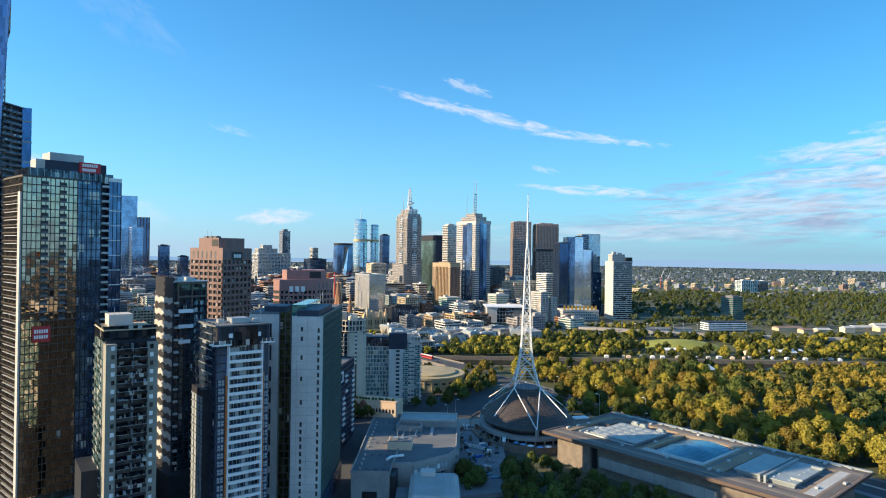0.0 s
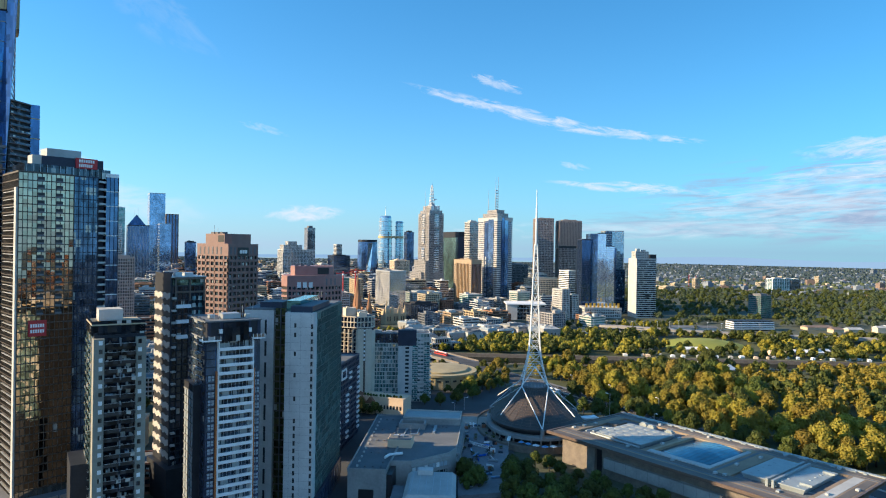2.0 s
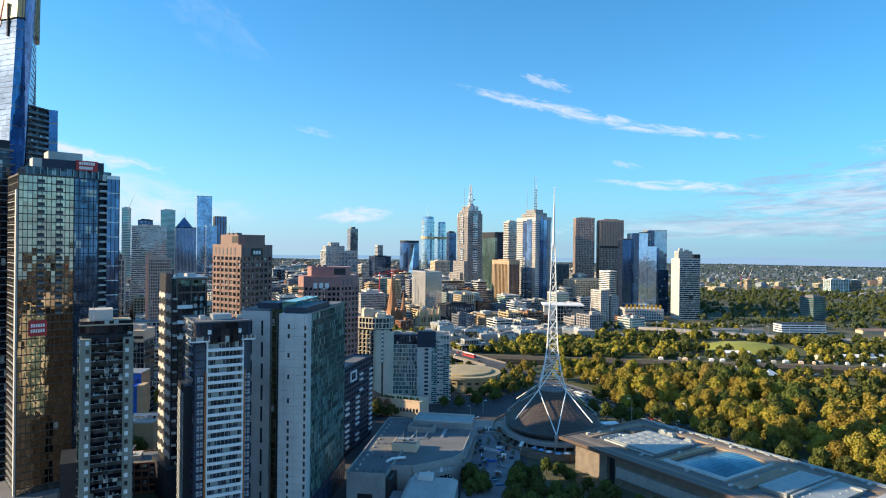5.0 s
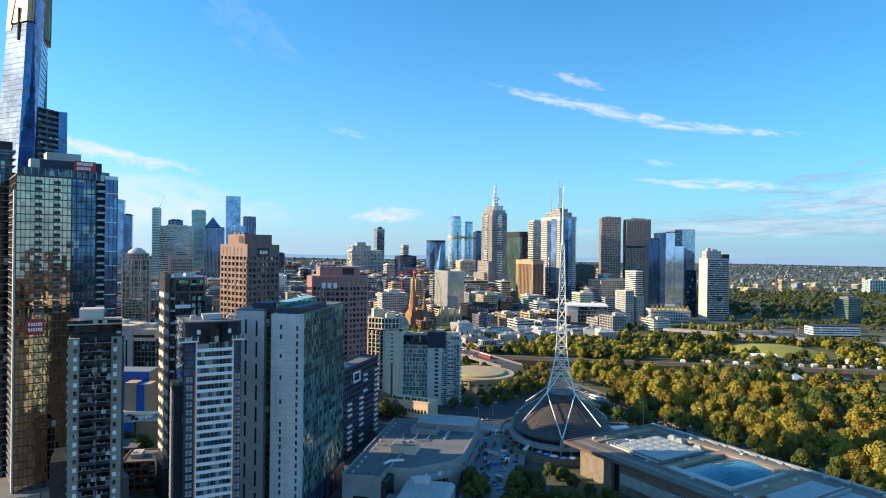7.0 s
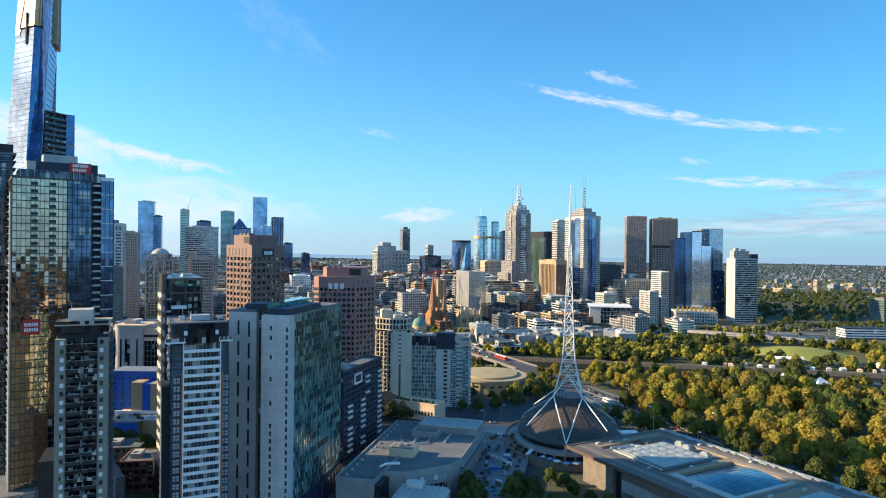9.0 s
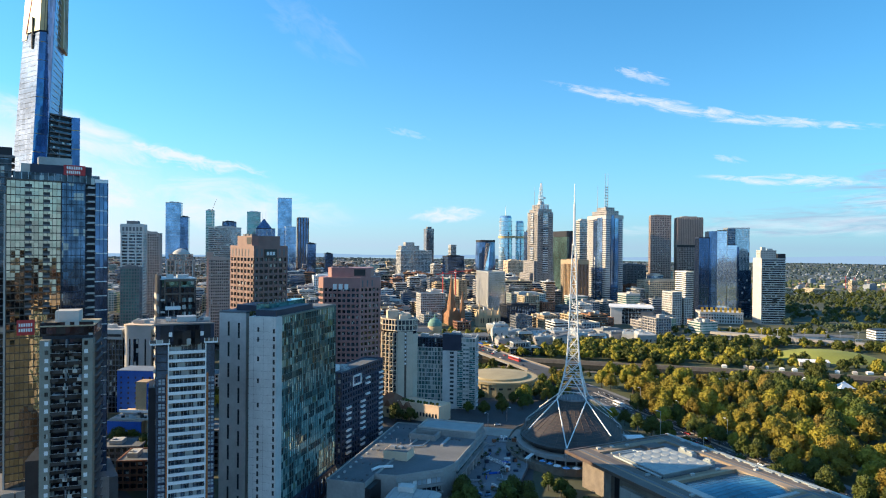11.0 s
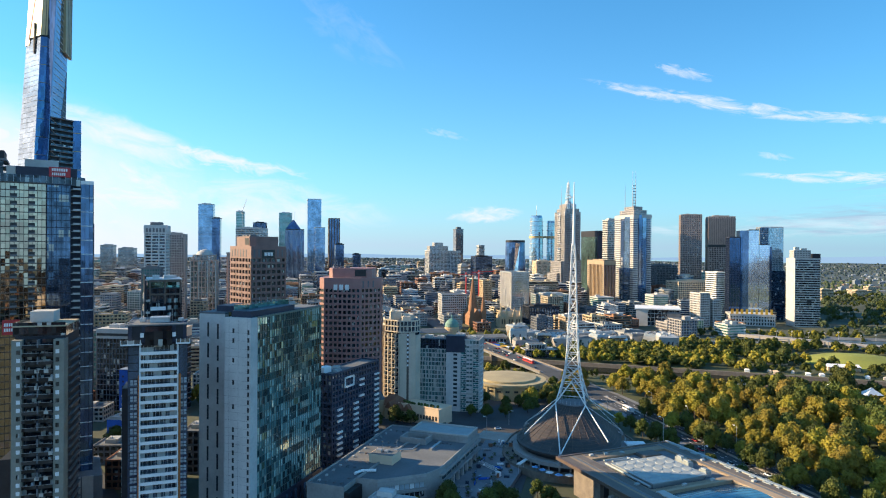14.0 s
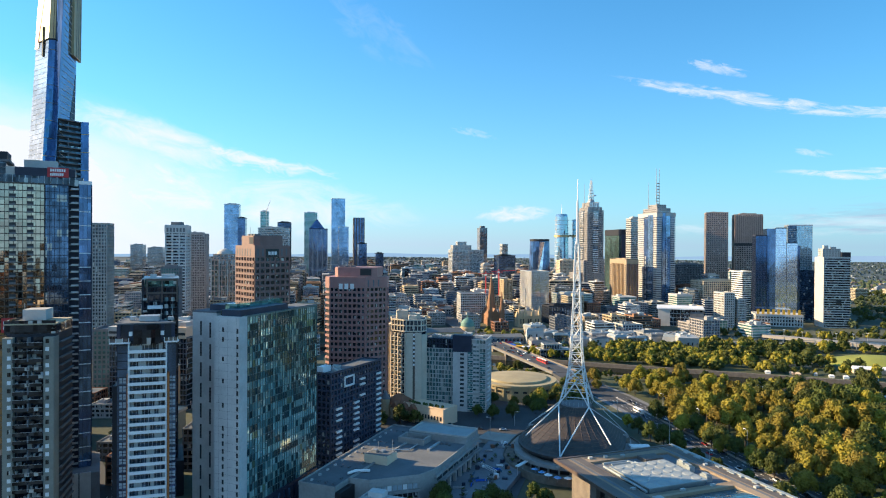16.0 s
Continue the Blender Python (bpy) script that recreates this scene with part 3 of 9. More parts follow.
# bridge over the river towards the city
bridge = thing("stone_bridge", "broad stone road bridge over the river", "bridge")
g = Geo()
a, b = Vector((12, 650)), Vector((-104, 800))
w = (b - a).normalized()
nrm = Vector((-w.y, w.x))
ang = math.degrees(math.atan2(w.y, w.x))
mid = (a + b) / 2
part("deck", Geo().turned(mid.x, mid.y, (b - a).length, 24, ang, 3.2, 5.0), PAVING, bridge)
part("roadway", Geo().turned(mid.x, mid.y, (b - a).length + 1, 16, ang, 4.9, 5.1), ASPHALT, bridge)
for sgn in (-1, 1):
    c = mid + nrm * 12 * sgn
    part("parapet", Geo().turned(c.x, c.y, (b - a).length, 0.7, ang, 4.9, 6.2), BLUESTONE, bridge)
for t in (0.2, 0.4, 0.6, 0.8):
    c = a + (b - a) * t
    part("pier", Geo().turned(c.x, c.y, 5, 25, ang, -5, 3.3), BLUESTONE, bridge)
g = Geo()
ramp = [(Vector((66, 584)), 0.42), (Vector((46, 606)), 1.6), (Vector((28, 628)), 3.6), (Vector((11, 651)), 5.05)]
for (p, z0), (q, z1) in zip(ramp, ramp[1:]):
    n_ = Vector((-(q - p).y, (q - p).x)).normalized() * 12
    c4 = [p - n_, q - n_, q + n_, p + n_]
    g.add([(v.x, v.y, -0.4) for v in c4] + [(v.x, v.y, z) for v, z in zip(c4, (z0, z1, z1, z0))], [(3, 2, 1, 0), (4, 5, 6, 7), (0, 1, 5, 4), (1, 2, 6, 5), (2, 3, 7, 6), (3, 0, 4, 7)])
shape("approach_road", g, ASPHALT, "sloping asphalt approach to the bridge", "road", "structure")
strip("city_street", [(-104, 800), (-190, 930), (-330, 1160), (-560, 1520)], 24, -0.4, 5.0, ASPHALT, "straight city street running on from the bridge")
# shaded streets and the raised square round the theatre
shape("southbank_street", Geo().prism([(-60, 150), (60, 150), (36, 440), (50, 560), (-100, 560), (-100, 445), (-54, 300)], -0.4, 0.3), ASPHALT, "shaded asphalt street between the towers", "road", "structure")
shape("theatre_square", Geo().prism([(10, 310), (36, 318), (38, 436), (6, 436)], -0.3, 2.6), PAVING, "raised paved square beside the theatre", "square", "structure")
# end of the square laid paler and warmer, painting in a pool of sun
shape("theatre_square_end", Geo().prism([(-2, 436), (40, 430), (30, 452), (0, 452)], -0.3, 3.0), PALE_PAVING, "pale paving at the end of the square, sun patch put into its colour", "square", "structure")
strip("river_road", [(-95, 470), (-15, 462), (20, 476), (40, 520)], 12, -0.3, 0.5, ASPHALT, "curving asphalt side street")
strip("back_street", [(-420, 395), (-200, 330), (-100, 262), (-20, 200)], 14, -0.3, 0.35, ASPHALT, "narrow shaded back street")

# ---------------------------------------------------------------- the theatre with its lattice spire
CX, CY = 56.8, 442.0


def spire():
    t = thing("theatre_spire", "tall white lattice steel spire on splayed legs over a theatre", "spire", CX, CY, 0)
    # node square and splayed legs
    nodes = [(-8.6, -8.6, 28.7), (8.6, -8.6, 28.7), (8.6, 8.6, 28.7), (-8.6, 8.6, 28.7)]
    corner = [(0.6, -52, 12.5), (28, 3, 13.0), (0, 34, 12.5), (-28, 3, 13.0)]
    side = [(-23, -28, 14.5), (23, -28, 14.5), (23, 26, 14.5), (-23, 26, 14.5)]
    for i in range(4):
        for f in (corner[i], corner[i - 1], side[i]):
            thin = f is not side[i] and f is not corner[0]
            part("leg", Geo().bar(nodes[i], f, 0.14 if thin else 0.38, 0.12 if thin else 0.34, 8), STEEL_WHITE, t)
        part("foot", Geo().lathe([(0.01, 7.2 if i == 0 else 10.5), (1.2, 7.2 if i == 0 else 10.5), (1.1, 12.2), (0.5, 12.8), (0.01, 12.8)], 10, corner[i][0], corner[i][1]), SHADE_CONCRETE, t)
    # levels of the shaft: height and half-width
    levels = [(28.7, 8.6), (41.0, 5.4), (49.0, 4.0), (57.0, 3.3), (65, 2.9), (73, 2.6), (81, 2.3), (89, 2.0), (97, 1.75), (105, 1.5), (113, 1.25), (121, 0.95)]
    sq = lambda h: [(-h, -h), (h, -h), (h, h), (-h, h)]
    for (z0, h0), (z1, h1) in zip(levels, levels[1:]):
        a, b = sq(h0), sq(h1)
        r = 0.36 if z0 < 45 else (0.32 if z0 < 80 else 0.3)
        for i in range(4):
            j = (i + 1) % 4
            part("chord", Geo().bar((*a[i], z0), (*b[i], z1), r, r, 6), STEEL_WHITE, t)
            g = Geo()
            if z0 < 30:
                m = ((b[i][0] + b[j][0]) / 2, (b[i][1] + b[j][1]) / 2)
                g.bar((*a[i], z0), (*m, z1), r), g.bar((*a[j], z0), (*m, z1), r)
            else:
                mz = (z0 + z1) / 2
                g.bar((*a[i], z0), (*b[j], z1), r * 0.6), g.bar((*a[j], z0), (*b[i], z1), r * 0.6)
            g.bar((*b[i], z1), (*b[j], z1), r * 0.7)
            part("lattice", g, STEEL_WHITE, t)
    for z in (33, 37.5, 44.5, 53, 61):
        h = float(np.interp(z, [p[0] for p in levels], [p[1] for p in levels]))
        g = Geo()
        q = sq(h)
        for i in range(4):
            g.bar((*q[i], z), (*q[(i + 1) % 4], z), 0.18)
        part("ring", g, STEEL_WHITE, t)
    part("mast", Geo().bar((0, 0, 118), (0, 0, 146), 0.9, 0.55, 8).bar((0, 0, 146), (0, 0, 158.5), 0.4, 0.2, 6), STEEL_WHITE, t)
    part("collar", Geo().lathe([(0.01, 120.5), (1.3, 120.5), (1.3, 122), (0.01, 122)], 10), STEEL_WHITE, t)
    return t


spire()


def theatre():
    t = thing("theatre_building", "dark bronze-mesh theatre roof above a round concrete drum", "theatre", CX, CY, 0)
    # draped roof: steep towards the sides, drawn out to the foot of the front legs
    n, rows = 64, 12

    def reach(a):
        s = math.sin(a)
        return 27.5 + (21 if s < 0 else 6) * s * s

    def skin(k, a, lift=0.0):
        r = 8.5 + (reach(a) - 8.5) * k ** 1.05 + lift
        return r * math.cos(a), r * math.sin(a), 27.6 + lift - 16.4 * k ** 0.95

    def ring(name, bands, mat, label=""):
        """A band that follows the edge of the roof: pairs of an offset from the edge and a height."""
        g = Geo()
        k = len(bands)
        for i in range(n):
            a = 2 * math.pi * i / n
            g.v += [((reach(a) + o) * math.cos(a), (reach(a) + o) * math.sin(a), z) for o, z in bands]
        g.f = [(i * k + j, ((i + 1) % n) * k + j, ((i + 1) % n) * k + j + 1, i * k + j + 1) for i in range(n) for j in range(k - 1)]
        return part(name, g, mat, t, label)

    g = Geo()
    g.v = [skin(j / rows, 2 * math.pi * i / n) for j in range(rows + 1) for i in range(n)]
    g.f = [(j * n + i, (j + 1) * n + i, (j + 1) * n + (i + 1) % n, j * n + (i + 1) % n) for j in range(rows) for i in range(n)]
    part("roof", g, BRONZE_MESH, t, "dark bronze mesh skin")
    # raised seams of the mesh skin
    for j in range(1, 15):
        g = Geo()
        for i in range(64):
            g.bar(skin(j / 15, 2 * math.pi * i / 64, 0.05), skin(j / 15, 2 * math.pi * (i + 1) / 64, 0.05), 0.1, 0.1, 3)
        part("seam", g, BROWN_METAL, t)
    for i in range(48):
        a = 2 * math.pi * i / 48
        g = Geo()
        for j in range(6):
            g.bar(skin(j / 6, a, 0.05), skin((j + 1) / 6, a, 0.05), 0.08, 0.08, 3)
        part("seam", g, BROWN_METAL, t)
    part("roof_cap", Geo().lathe([(0.01, 28.2), (8.4, 28.2), (8.8, 27.4), (8.4, 26.9)], 24), DARK_CONCRETE, t)
    for i in range(20):
        a = 2 * math.pi * i / 20
        part("rail_post", Geo().bar((8 * math.cos(a), 8 * math.sin(a), 28.2), (8 * math.cos(a), 8 * math.sin(a), 30.2), 0.12), METAL, t)
    ring("rim", [(-1.0, 11.6), (0.8, 11.2), (0.8, 10.2), (-1.5, 10.0)], BRONZE_MESH)
    ring("upper_glazing", [(-2.6, 10.4), (-2.6, 7.4)], DARK, "dark recessed glazing")
    ring("fascia", [(-3.0, 7.6), (3.4, 7.6), (3.4, 5.6), (-2, 5.4)], SHADE_CONCRETE, "shade-toned concrete fascia ring")
    ring("lower_glazing", [(0.6, 5.6), (0.6, 2.6)], DARK)
    ring("gallery", [(-1, 2.9), (9.5, 2.9), (9.5, 4.0), (10.0, 4.0), (10.0, 0)], BLUESTONE)
    for i in range(56):
        a = 2 * math.pi * i / 56
        part("pillar", Geo().turned((reach(a) + 2.2) * math.cos(a), (reach(a) + 2.2) * math.sin(a), 0.6, 0.9, math.degrees(a), 2.8, 5.7), SHADE_CONCRETE, t)
    # sloping mesh fins that reach out to the feet
    for x, y in ((-28, 3), (28, 3), (0, 34)):
        w = Vector((x, y)).normalized()
        s = Vector((-w.y, w.x))
        p = [w * 15 + s * 9, w * 15 - s * 9, w * 27]
        g = Geo().add([(p[0].x, p[0].y, 15), (p[1].x, p[1].y, 15), (p[2].x, p[2].y, 11.5), (p[0].x, p[0].y, 7), (p[1].x, p[1].y, 7), (p[2].x, p[2].y, 9.5)],
                      [(0, 1, 2), (5, 4, 3), (0, 3, 4, 1), (1, 4, 5, 2), (2, 5, 3, 0)])
        part("side_canopy", g, BRONZE_MESH, t)
        part("canopy_edge", Geo().bar((p[0].x, p[0].y, 15), (p[2].x, p[2].y, 11.7), 0.4).bar((p[1].x, p[1].y, 15), (p[2].x, p[2].y, 11.7), 0.4), CONCRETE, t)
    part("podium", Geo().prism([(0, -53), (33, 0), (0, 38), (-33, 0)], -0.2, 2.9), PAVING, t)
    for x, y in ((28.5, 3), (0, 34.5), (-28.5, 3)):
        part("buttress", Geo().turned(x * 0.985, y * 0.985, 2.6, 2.6, 45, 2.8, 10.6), BLUESTONE, t)
    part("roof_terrace", Geo().turned(36, -5, 11, 6, 20, 8.2, 9.0), WHITE, t)
    for x in (32.5, 40):
        part("terrace_post", Geo().turned(x, -5, 0.5, 0.5, 20, 0, 8.2), METAL, t)


theatre()

# round concert hall
hall = thing("concert_hall", "round sandstone concert hall with a pale flat roof", "concert hall", -12, 572, 0)
part("wall", Geo().lathe([(32, 0), (32, 13), (30, 13)], 64), OCHRE_ROOF, hall)
part("rim", Geo().lathe([(30, 12.6), (33.5, 12.6), (33.5, 14.6), (28, 14.6)], 64), OCHRE_ROOF, hall)
part("roof", Geo().lathe([(0.01, 17.6), (14, 17.2), (25, 16.2), (25.5, 15.6), (25.5, 14.4), (29, 14.3)], 64), OCHRE_ROOF, hall, "ochre shallow roof")
for k in range(28):
    a = 2 * math.pi * k / 28
    part("window", Geo().turned(31.9 * math.cos(a), 31.9 * math.sin(a), 0.6, 3.4, math.degrees(a), 7.8, 9.6), DARK, hall)
for k in range(28):
    a = 2 * math.pi * (k + 0.5) / 28
    part("rib", Geo().turned(32.2 * math.cos(a), 32.2 * math.sin(a), 0.8, 1.0, math.degrees(a), 0, 12.7), OCHRE_ROOF, hall)

hall.scale = (0.93, 0.93, 0.86)

# ---------------------------------------------------------------- the gallery with the great flat roof


def gallery():
    ang = -48.6
    t = thing("art_gallery", "long bluestone gallery with a flat overhanging roof and roof lights", "gallery", 58.2, 372.0, 0, ang)
    W, D, top = 144.0, 69.0, 17.0
    e = 6.0
    part("wall", Geo().box(e, e, 0, W - e, D - e, 14.6), BLUESTONE, t, "brown bluestone block wall")
    part("wall_recess", Geo().box(30, e - 0.3, 0, 33, e + 0.5, 14), DARK, t)
    part("corner_pier", Geo().box(25, e - 2.4, 0, 30, e + 0.4, 14.2), BLUESTONE, t)
    part("wall_panel", Geo().box(36, e - 2.6, 5.2, 100, e + 0.4, 10.6), SHADE_CONCRETE, t, "long smooth grey render panel")
    for k in range(9):
        part("panel_joint", Geo().box(43 + 6.4 * k, e - 2.66, 5.2, 43.12 + 6.4 * k, e - 2.58, 10.6), DARK_CONCRETE, t)
    for k in range(10):
        part("slit", Geo().box(e - 0.06, 9 + 5.4 * k, 2, e + 0.2, 9.4 + 5.4 * k, 13.8), DARK, t)
    part("soffit", Geo().loft([(e - 1, e - 1), (W - e + 1, e - 1), (W - e + 1, D - e + 1), (e - 1, D - e + 1)], 14.2, rect(W, D), 16.0), DARK_CONCRETE, t)
    for x0, y0, x1, y1 in ((0, 0, W, 14), (0, 59, W, D), (0, 14, 9, 59), (51, 14, 54.5, 59), (88, 14, 98, 59), (131, 14, W, 59)):
        part("roof_slab", Geo().box(x0, y0, 16, x1, y1, top), ROOF_BROWN, t, "brown gravelled flat roof")
    part("roof_edge", Geo().box(-0.3, -0.3, 15.8, W, 1.0, 17.4).box(-0.3, 1.0, 15.8, 1.0, D - 1.0, 17.4).box(W - 1, 1, 15.8, W, D - 1, 17.3), BROWN_METAL, t)
    part("roof_edge", Geo().box(-0.3, D - 1.4, 15.8, W, D + 0.3, 17.6), LANTERN, t, "pale metal edge flashing")
    for y0, y1, mat in ((1.4, 5.6, ROOF_DARK), (7.2, 9.0, ROOF_GREY), (9.4, 13.4, ROOF_DARK), (60, 61.6, ROOF_GREY), (62.6, 66.6, ROOF_DARK)):
        part("roof_strip", Geo().box(1.4, y0, 17.0, W - 1.4, y1, 17.08), mat, t)
    for x0, x1, mat in ((1.6, 4.0, ROOF_DARK), (133, 137.5, ROOF_PALE), (138.5, 142, ROOF_DARK), (89.5, 91, ROOF_GREY)):
        part("roof_strip", Geo().box(x0, 14.2, 17.0, x1, 58.8, 17.09), mat, t)
    for k in range(18):
        part("flashing", Geo().box(12 + 7.2 * k, D - 3.0, 17.0, 12 + 7.2 * k + (2.6, 4.2, 1.4)[k % 3], D - 1.5, 17.5), LANTERN, t)
    # first and third courts: pale roof lanterns over sunken decks
    for first, x0, x1, y0, y1 in ((True, 9, 51, 14, 59), (False, 98, 131, 14, 59)):
        part("court_floor", Geo().box(x0, y0, 14.0, x1, y1, 14.8), ROOF_BROWN if first else ROOF_DARK, t)
        bx0, bx1, by0, by1 = (21, 49, 17, 47) if first else (101, 128, 19, 53)
        part("lantern", Geo().loft([(bx0 + 1.2, by0 + 1.2), (bx1 - 1.2, by0 + 1.2), (bx1 - 1.2, by1 - 1.2), (bx0 + 1.2, by1 - 1.2)], 14.6, [(bx0, by0), (bx1, by0), (bx1, by1), (bx0, by1)], 18.0), LANTERN, t, "pale metal roof lantern")
        part("lantern_glass", Geo().box(bx0 + 0.7, by0 + 0.7, 15.4, bx1 - 0.7, by1 - 0.7, 17.0), G_POOL, t)
        part("lantern_roof", Geo().box(bx0 - 0.4, by0 - 0.4, 18.0, bx1 + 0.4, by1 + 0.4, 18.5), LANTERN, t)
        nx_, ny_ = (5, 5) if first else (4, 6)
        for i in range(nx_):
            for j in range(ny_):
                cx, cy = bx0 + (i + 0.5) * (bx1 - bx0) / nx_, by0 + (j + 0.5) * (by1 - by0) / ny_
                r0 = 2.35 if first else 0.75
                lo, up = [(cx + a, cy + b) for a, b in regular(8, r0, 0.39)], [(cx + a, cy + b) for a, b in regular(8, r0 * 0.8, 0.39)]
                part("roof_panel", Geo().loft(lo, 18.5, up, 18.72), PANEL_GREY if first else LANTERN, t)
        if first:
            for k in range(3):
                part("duct", Geo().bar((11 + 2.6 * k, 20 + 3 * k, 16), (12 + 2.6 * k, 33 + 2 * k, 16.2), 0.75, 0.75, 10).bar((12 + 2.6 * k, 33 + 2 * k, 16.2), (20, 34 + 3 * k, 16.4), 0.75, 0.75, 10), LANTERN, t)
            part("duct", Geo().bar((17, 16.5, 17.2), (49, 15.6, 17.2), 0.6, 0.6, 10), LANTERN, t)
            part("plant_room", Geo().box(10, 40, 14.8, 17, 50, 17.8), ROOF_DARK, t)
            for x, y in ((30, 50.5), (42, 49.5), (24, 52)):
                part("roof_unit", Geo().box(x, y, 14.8, x + 4.5, y + 3, 18.6).box(x + 0.6, y + 0.5, 18.6, x + 3.6, y + 2.4, 19.3), LANTERN, t)
        else:
            for x in (112.6, 115.2):
                part("duct", Geo().box(x, by0 - 2.2, 15, x + 1.1, by0 - 0.6, 18.9).box(x, by0 - 2.2, 18.6, x + 1.1, by1 + 2, 19.5).box(x, by1 + 0.6, 15, x + 1.1, by1 + 2, 18.9), LANTERN, t)
            for y in (24, 48):
                part("duct", Geo().box(bx1 - 0.6, y, 15, bx1 + 3.0, y + 1.2, 16.2).box(bx1 - 4, y, 18.5, bx1 + 1, y + 1.2, 19.4), LANTERN, t)
    # middle court: a shallow vaulted glass roof in a raised tan kerb
    for q in ((54.5, 56.4, 18, 55), (86, 88, 18, 55), (54.5, 88, 55, 59), (54.5, 88, 14, 18)):
        part("court_kerb", Geo().box(q[0], q[2], 16.0, q[1], q[3], 17.5), GOLD_STONE if q[2] > 50 or q[1] < 57 else ROOF_PALE, t)
    g = Geo()
    for i in range(13):
        f = i / 12
        g.v += [(56.4 + 29.6 * f, 18, 16.0 + 1.5 * math.sin(math.pi * f)), (56.4 + 29.6 * f, 36, 16.2 + 2.3 * math.sin(math.pi * f)), (56.4 + 29.6 * f, 55, 16.0 + 1.5 * math.sin(math.pi * f))]
    g.f = [(3 * i + j, 3 * i + 3 + j, 3 * i + 4 + j, 3 * i + 1 + j) for i in range(12) for j in range(2)]
    part("court_glass", g, G_POOL, t, "blue-green vaulted glass court roof")
    g = Geo()
    for i in range(1, 12):
        f = i / 12
        zb, zm = 16.05 + 1.5 * math.sin(math.pi * f), 16.25 + 2.3 * math.sin(math.pi * f)
        x = 56.4 + 29.6 * f
        g.bar((x, 18, zb), (x, 36, zm), 0.04, n=4), g.bar((x, 36, zm), (x, 55, zb), 0.04, n=4)
    part("glazing_bar", g, DARK_CONCRETE, t)
    for x, y in ((4, 16), (5, 24), (6, 33), (52, 30), (52, 46), (92, 30), (94, 50), (134, 24), (140, 40), (60, 62), (100, 63), (30, 62), (92, 10), (96, 11), (70, 10.5), (44, 11), (120, 10.4), (124, 64)):
        part("roof_vent", Geo().box(x, y, 17, x + 1.4, y + 2.0, 17.9), LANTERN if (x + y) % 2 else ROOF_PALE, t)
    return t


gallery()

# ---------------------------------------------------------------- low grey building by the square


def low_building():
    t = thing("arts_school", "low grey concrete building with a flat membrane roof", "building", -40.5, 298, 0, -2.0)
    plan = [(-1.2, 7), (16.9, 7.6), (16.5, 19.6), (26.8, 20.9), (43.7, 36), (47, 45), (47, 106), (-5, 104)]
    part("wall", Geo().prism(plan, 0, 14.6), SHADE_CONCRETE, t)
    part("roof", Geo().prism(plan, 14.62, 15.0), ROOF_GREY, t)
    g = Geo()
    for p, q in zip(plan, plan[1:] + plan[:1]):
        m, w = ((p[0] + q[0]) / 2, (p[1] + q[1]) / 2), Vector((q[0] - p[0], q[1] - p[1]))
        g.turned(m[0], m[1], w.length + 0.5, 0.5, math.degrees(math.atan2(w.y, w.x)), 14.2, 15.7)
    part("parapet", g, SHADE_CONCRETE, t)
    # banded corner wing: eaves, ribbon of sky-toned panes, a ledge along the slanting front
    a_, b_ = Vector(plan[3]), Vector(plan[4])
    w_ = (b_ - a_).normalized()
    o_ = Vector((w_.y, -w_.x))
    turn_ = math.degrees(math.atan2(w_.y, w_.x))
    mid_ = (a_ + b_) / 2
    for z0, z1, out_ in ((12.4, 14.3, 0.9), (8.2, 9.4, 0.7), (4.0, 5.2, 0.7)):
        c_ = mid_ + o_ * out_ / 2
        part("ledge", Geo().turned(c_.x, c_.y, (b_ - a_).length + 1, out_, turn_, z0, z1), SHADE_CONCRETE, t)
    for k in range(9):
        c_ = a_ + w_ * (1.6 + 2.4 * k) + o_ * 0.06
        part("window", Geo().turned(c_.x, c_.y, 1.9, 0.12, turn_, 9.7, 12.0), SKY_GREY if k % 3 else WHITE, t)
        part("window", Geo().turned(c_.x, c_.y, 1.9, 0.12, turn_, 5.6, 7.8), G_WIN, t)
    part("service_gap", Geo().box(17.0, 7.8, 0, 19.5, 19.8, 13.2), DARK, t)
    part("west_upstand", Geo().box(16.6, 20, 15, 17.4, 86, 15.9), SHADE_CONCRETE, t)
    for r in range(4):
        for k in range(13):
            x, y = 2.0 + r * 3.8 - 0.045 * (4 + k * 7.0), 11 + k * 6.9
            if r in (0, 3) or k % 3 == 0:
                part("roof_vent", Geo().box(x, y, 15, x + 0.9, y + 1.4, 15.7), ROOF_PALE if r == 0 else DARK_CONCRETE, t)
    part("plant_room", Geo().box(13, 88, 15, 46.6, 105.6, 18.4), SHADE_CONCRETE, t)
    part("plant_roof", Geo().box(13.8, 88.8, 18.4, 45.8, 104.8, 18.5), LANTERN, t, "pale blue-grey metal deck")
    part("plant_rim", Geo().box(13, 88, 18.4, 46.6, 88.5, 19.2).box(13, 105.1, 18.4, 46.6, 105.6, 19.2).box(13, 88.5, 18.4, 13.5, 105.1, 19.2).box(46.1, 88.5, 18.4, 46.6, 105.1, 19.2), PALE_CONCRETE, t)
    part("sunken_court", Geo().box(12, 77, 15, 27, 78, 18).box(12, 86, 15, 27, 87, 18).box(12, 78, 15, 13, 86, 18).box(26, 78, 15, 27, 86, 18), SHADE_CONCRETE, t)
    part("court_floor", Geo().box(13, 78, 15.0, 26, 86, 15.3), DARK, t)
    part("stair_head", Geo().box(11.5, 42, 15, 24, 52, 19.2), BEIGE, t, "cream rendered stair head")
    part("stair_roof", Geo().box(11.9, 42.4, 19.2, 23.6, 51.6, 19.35), ROOF_GREY, t)
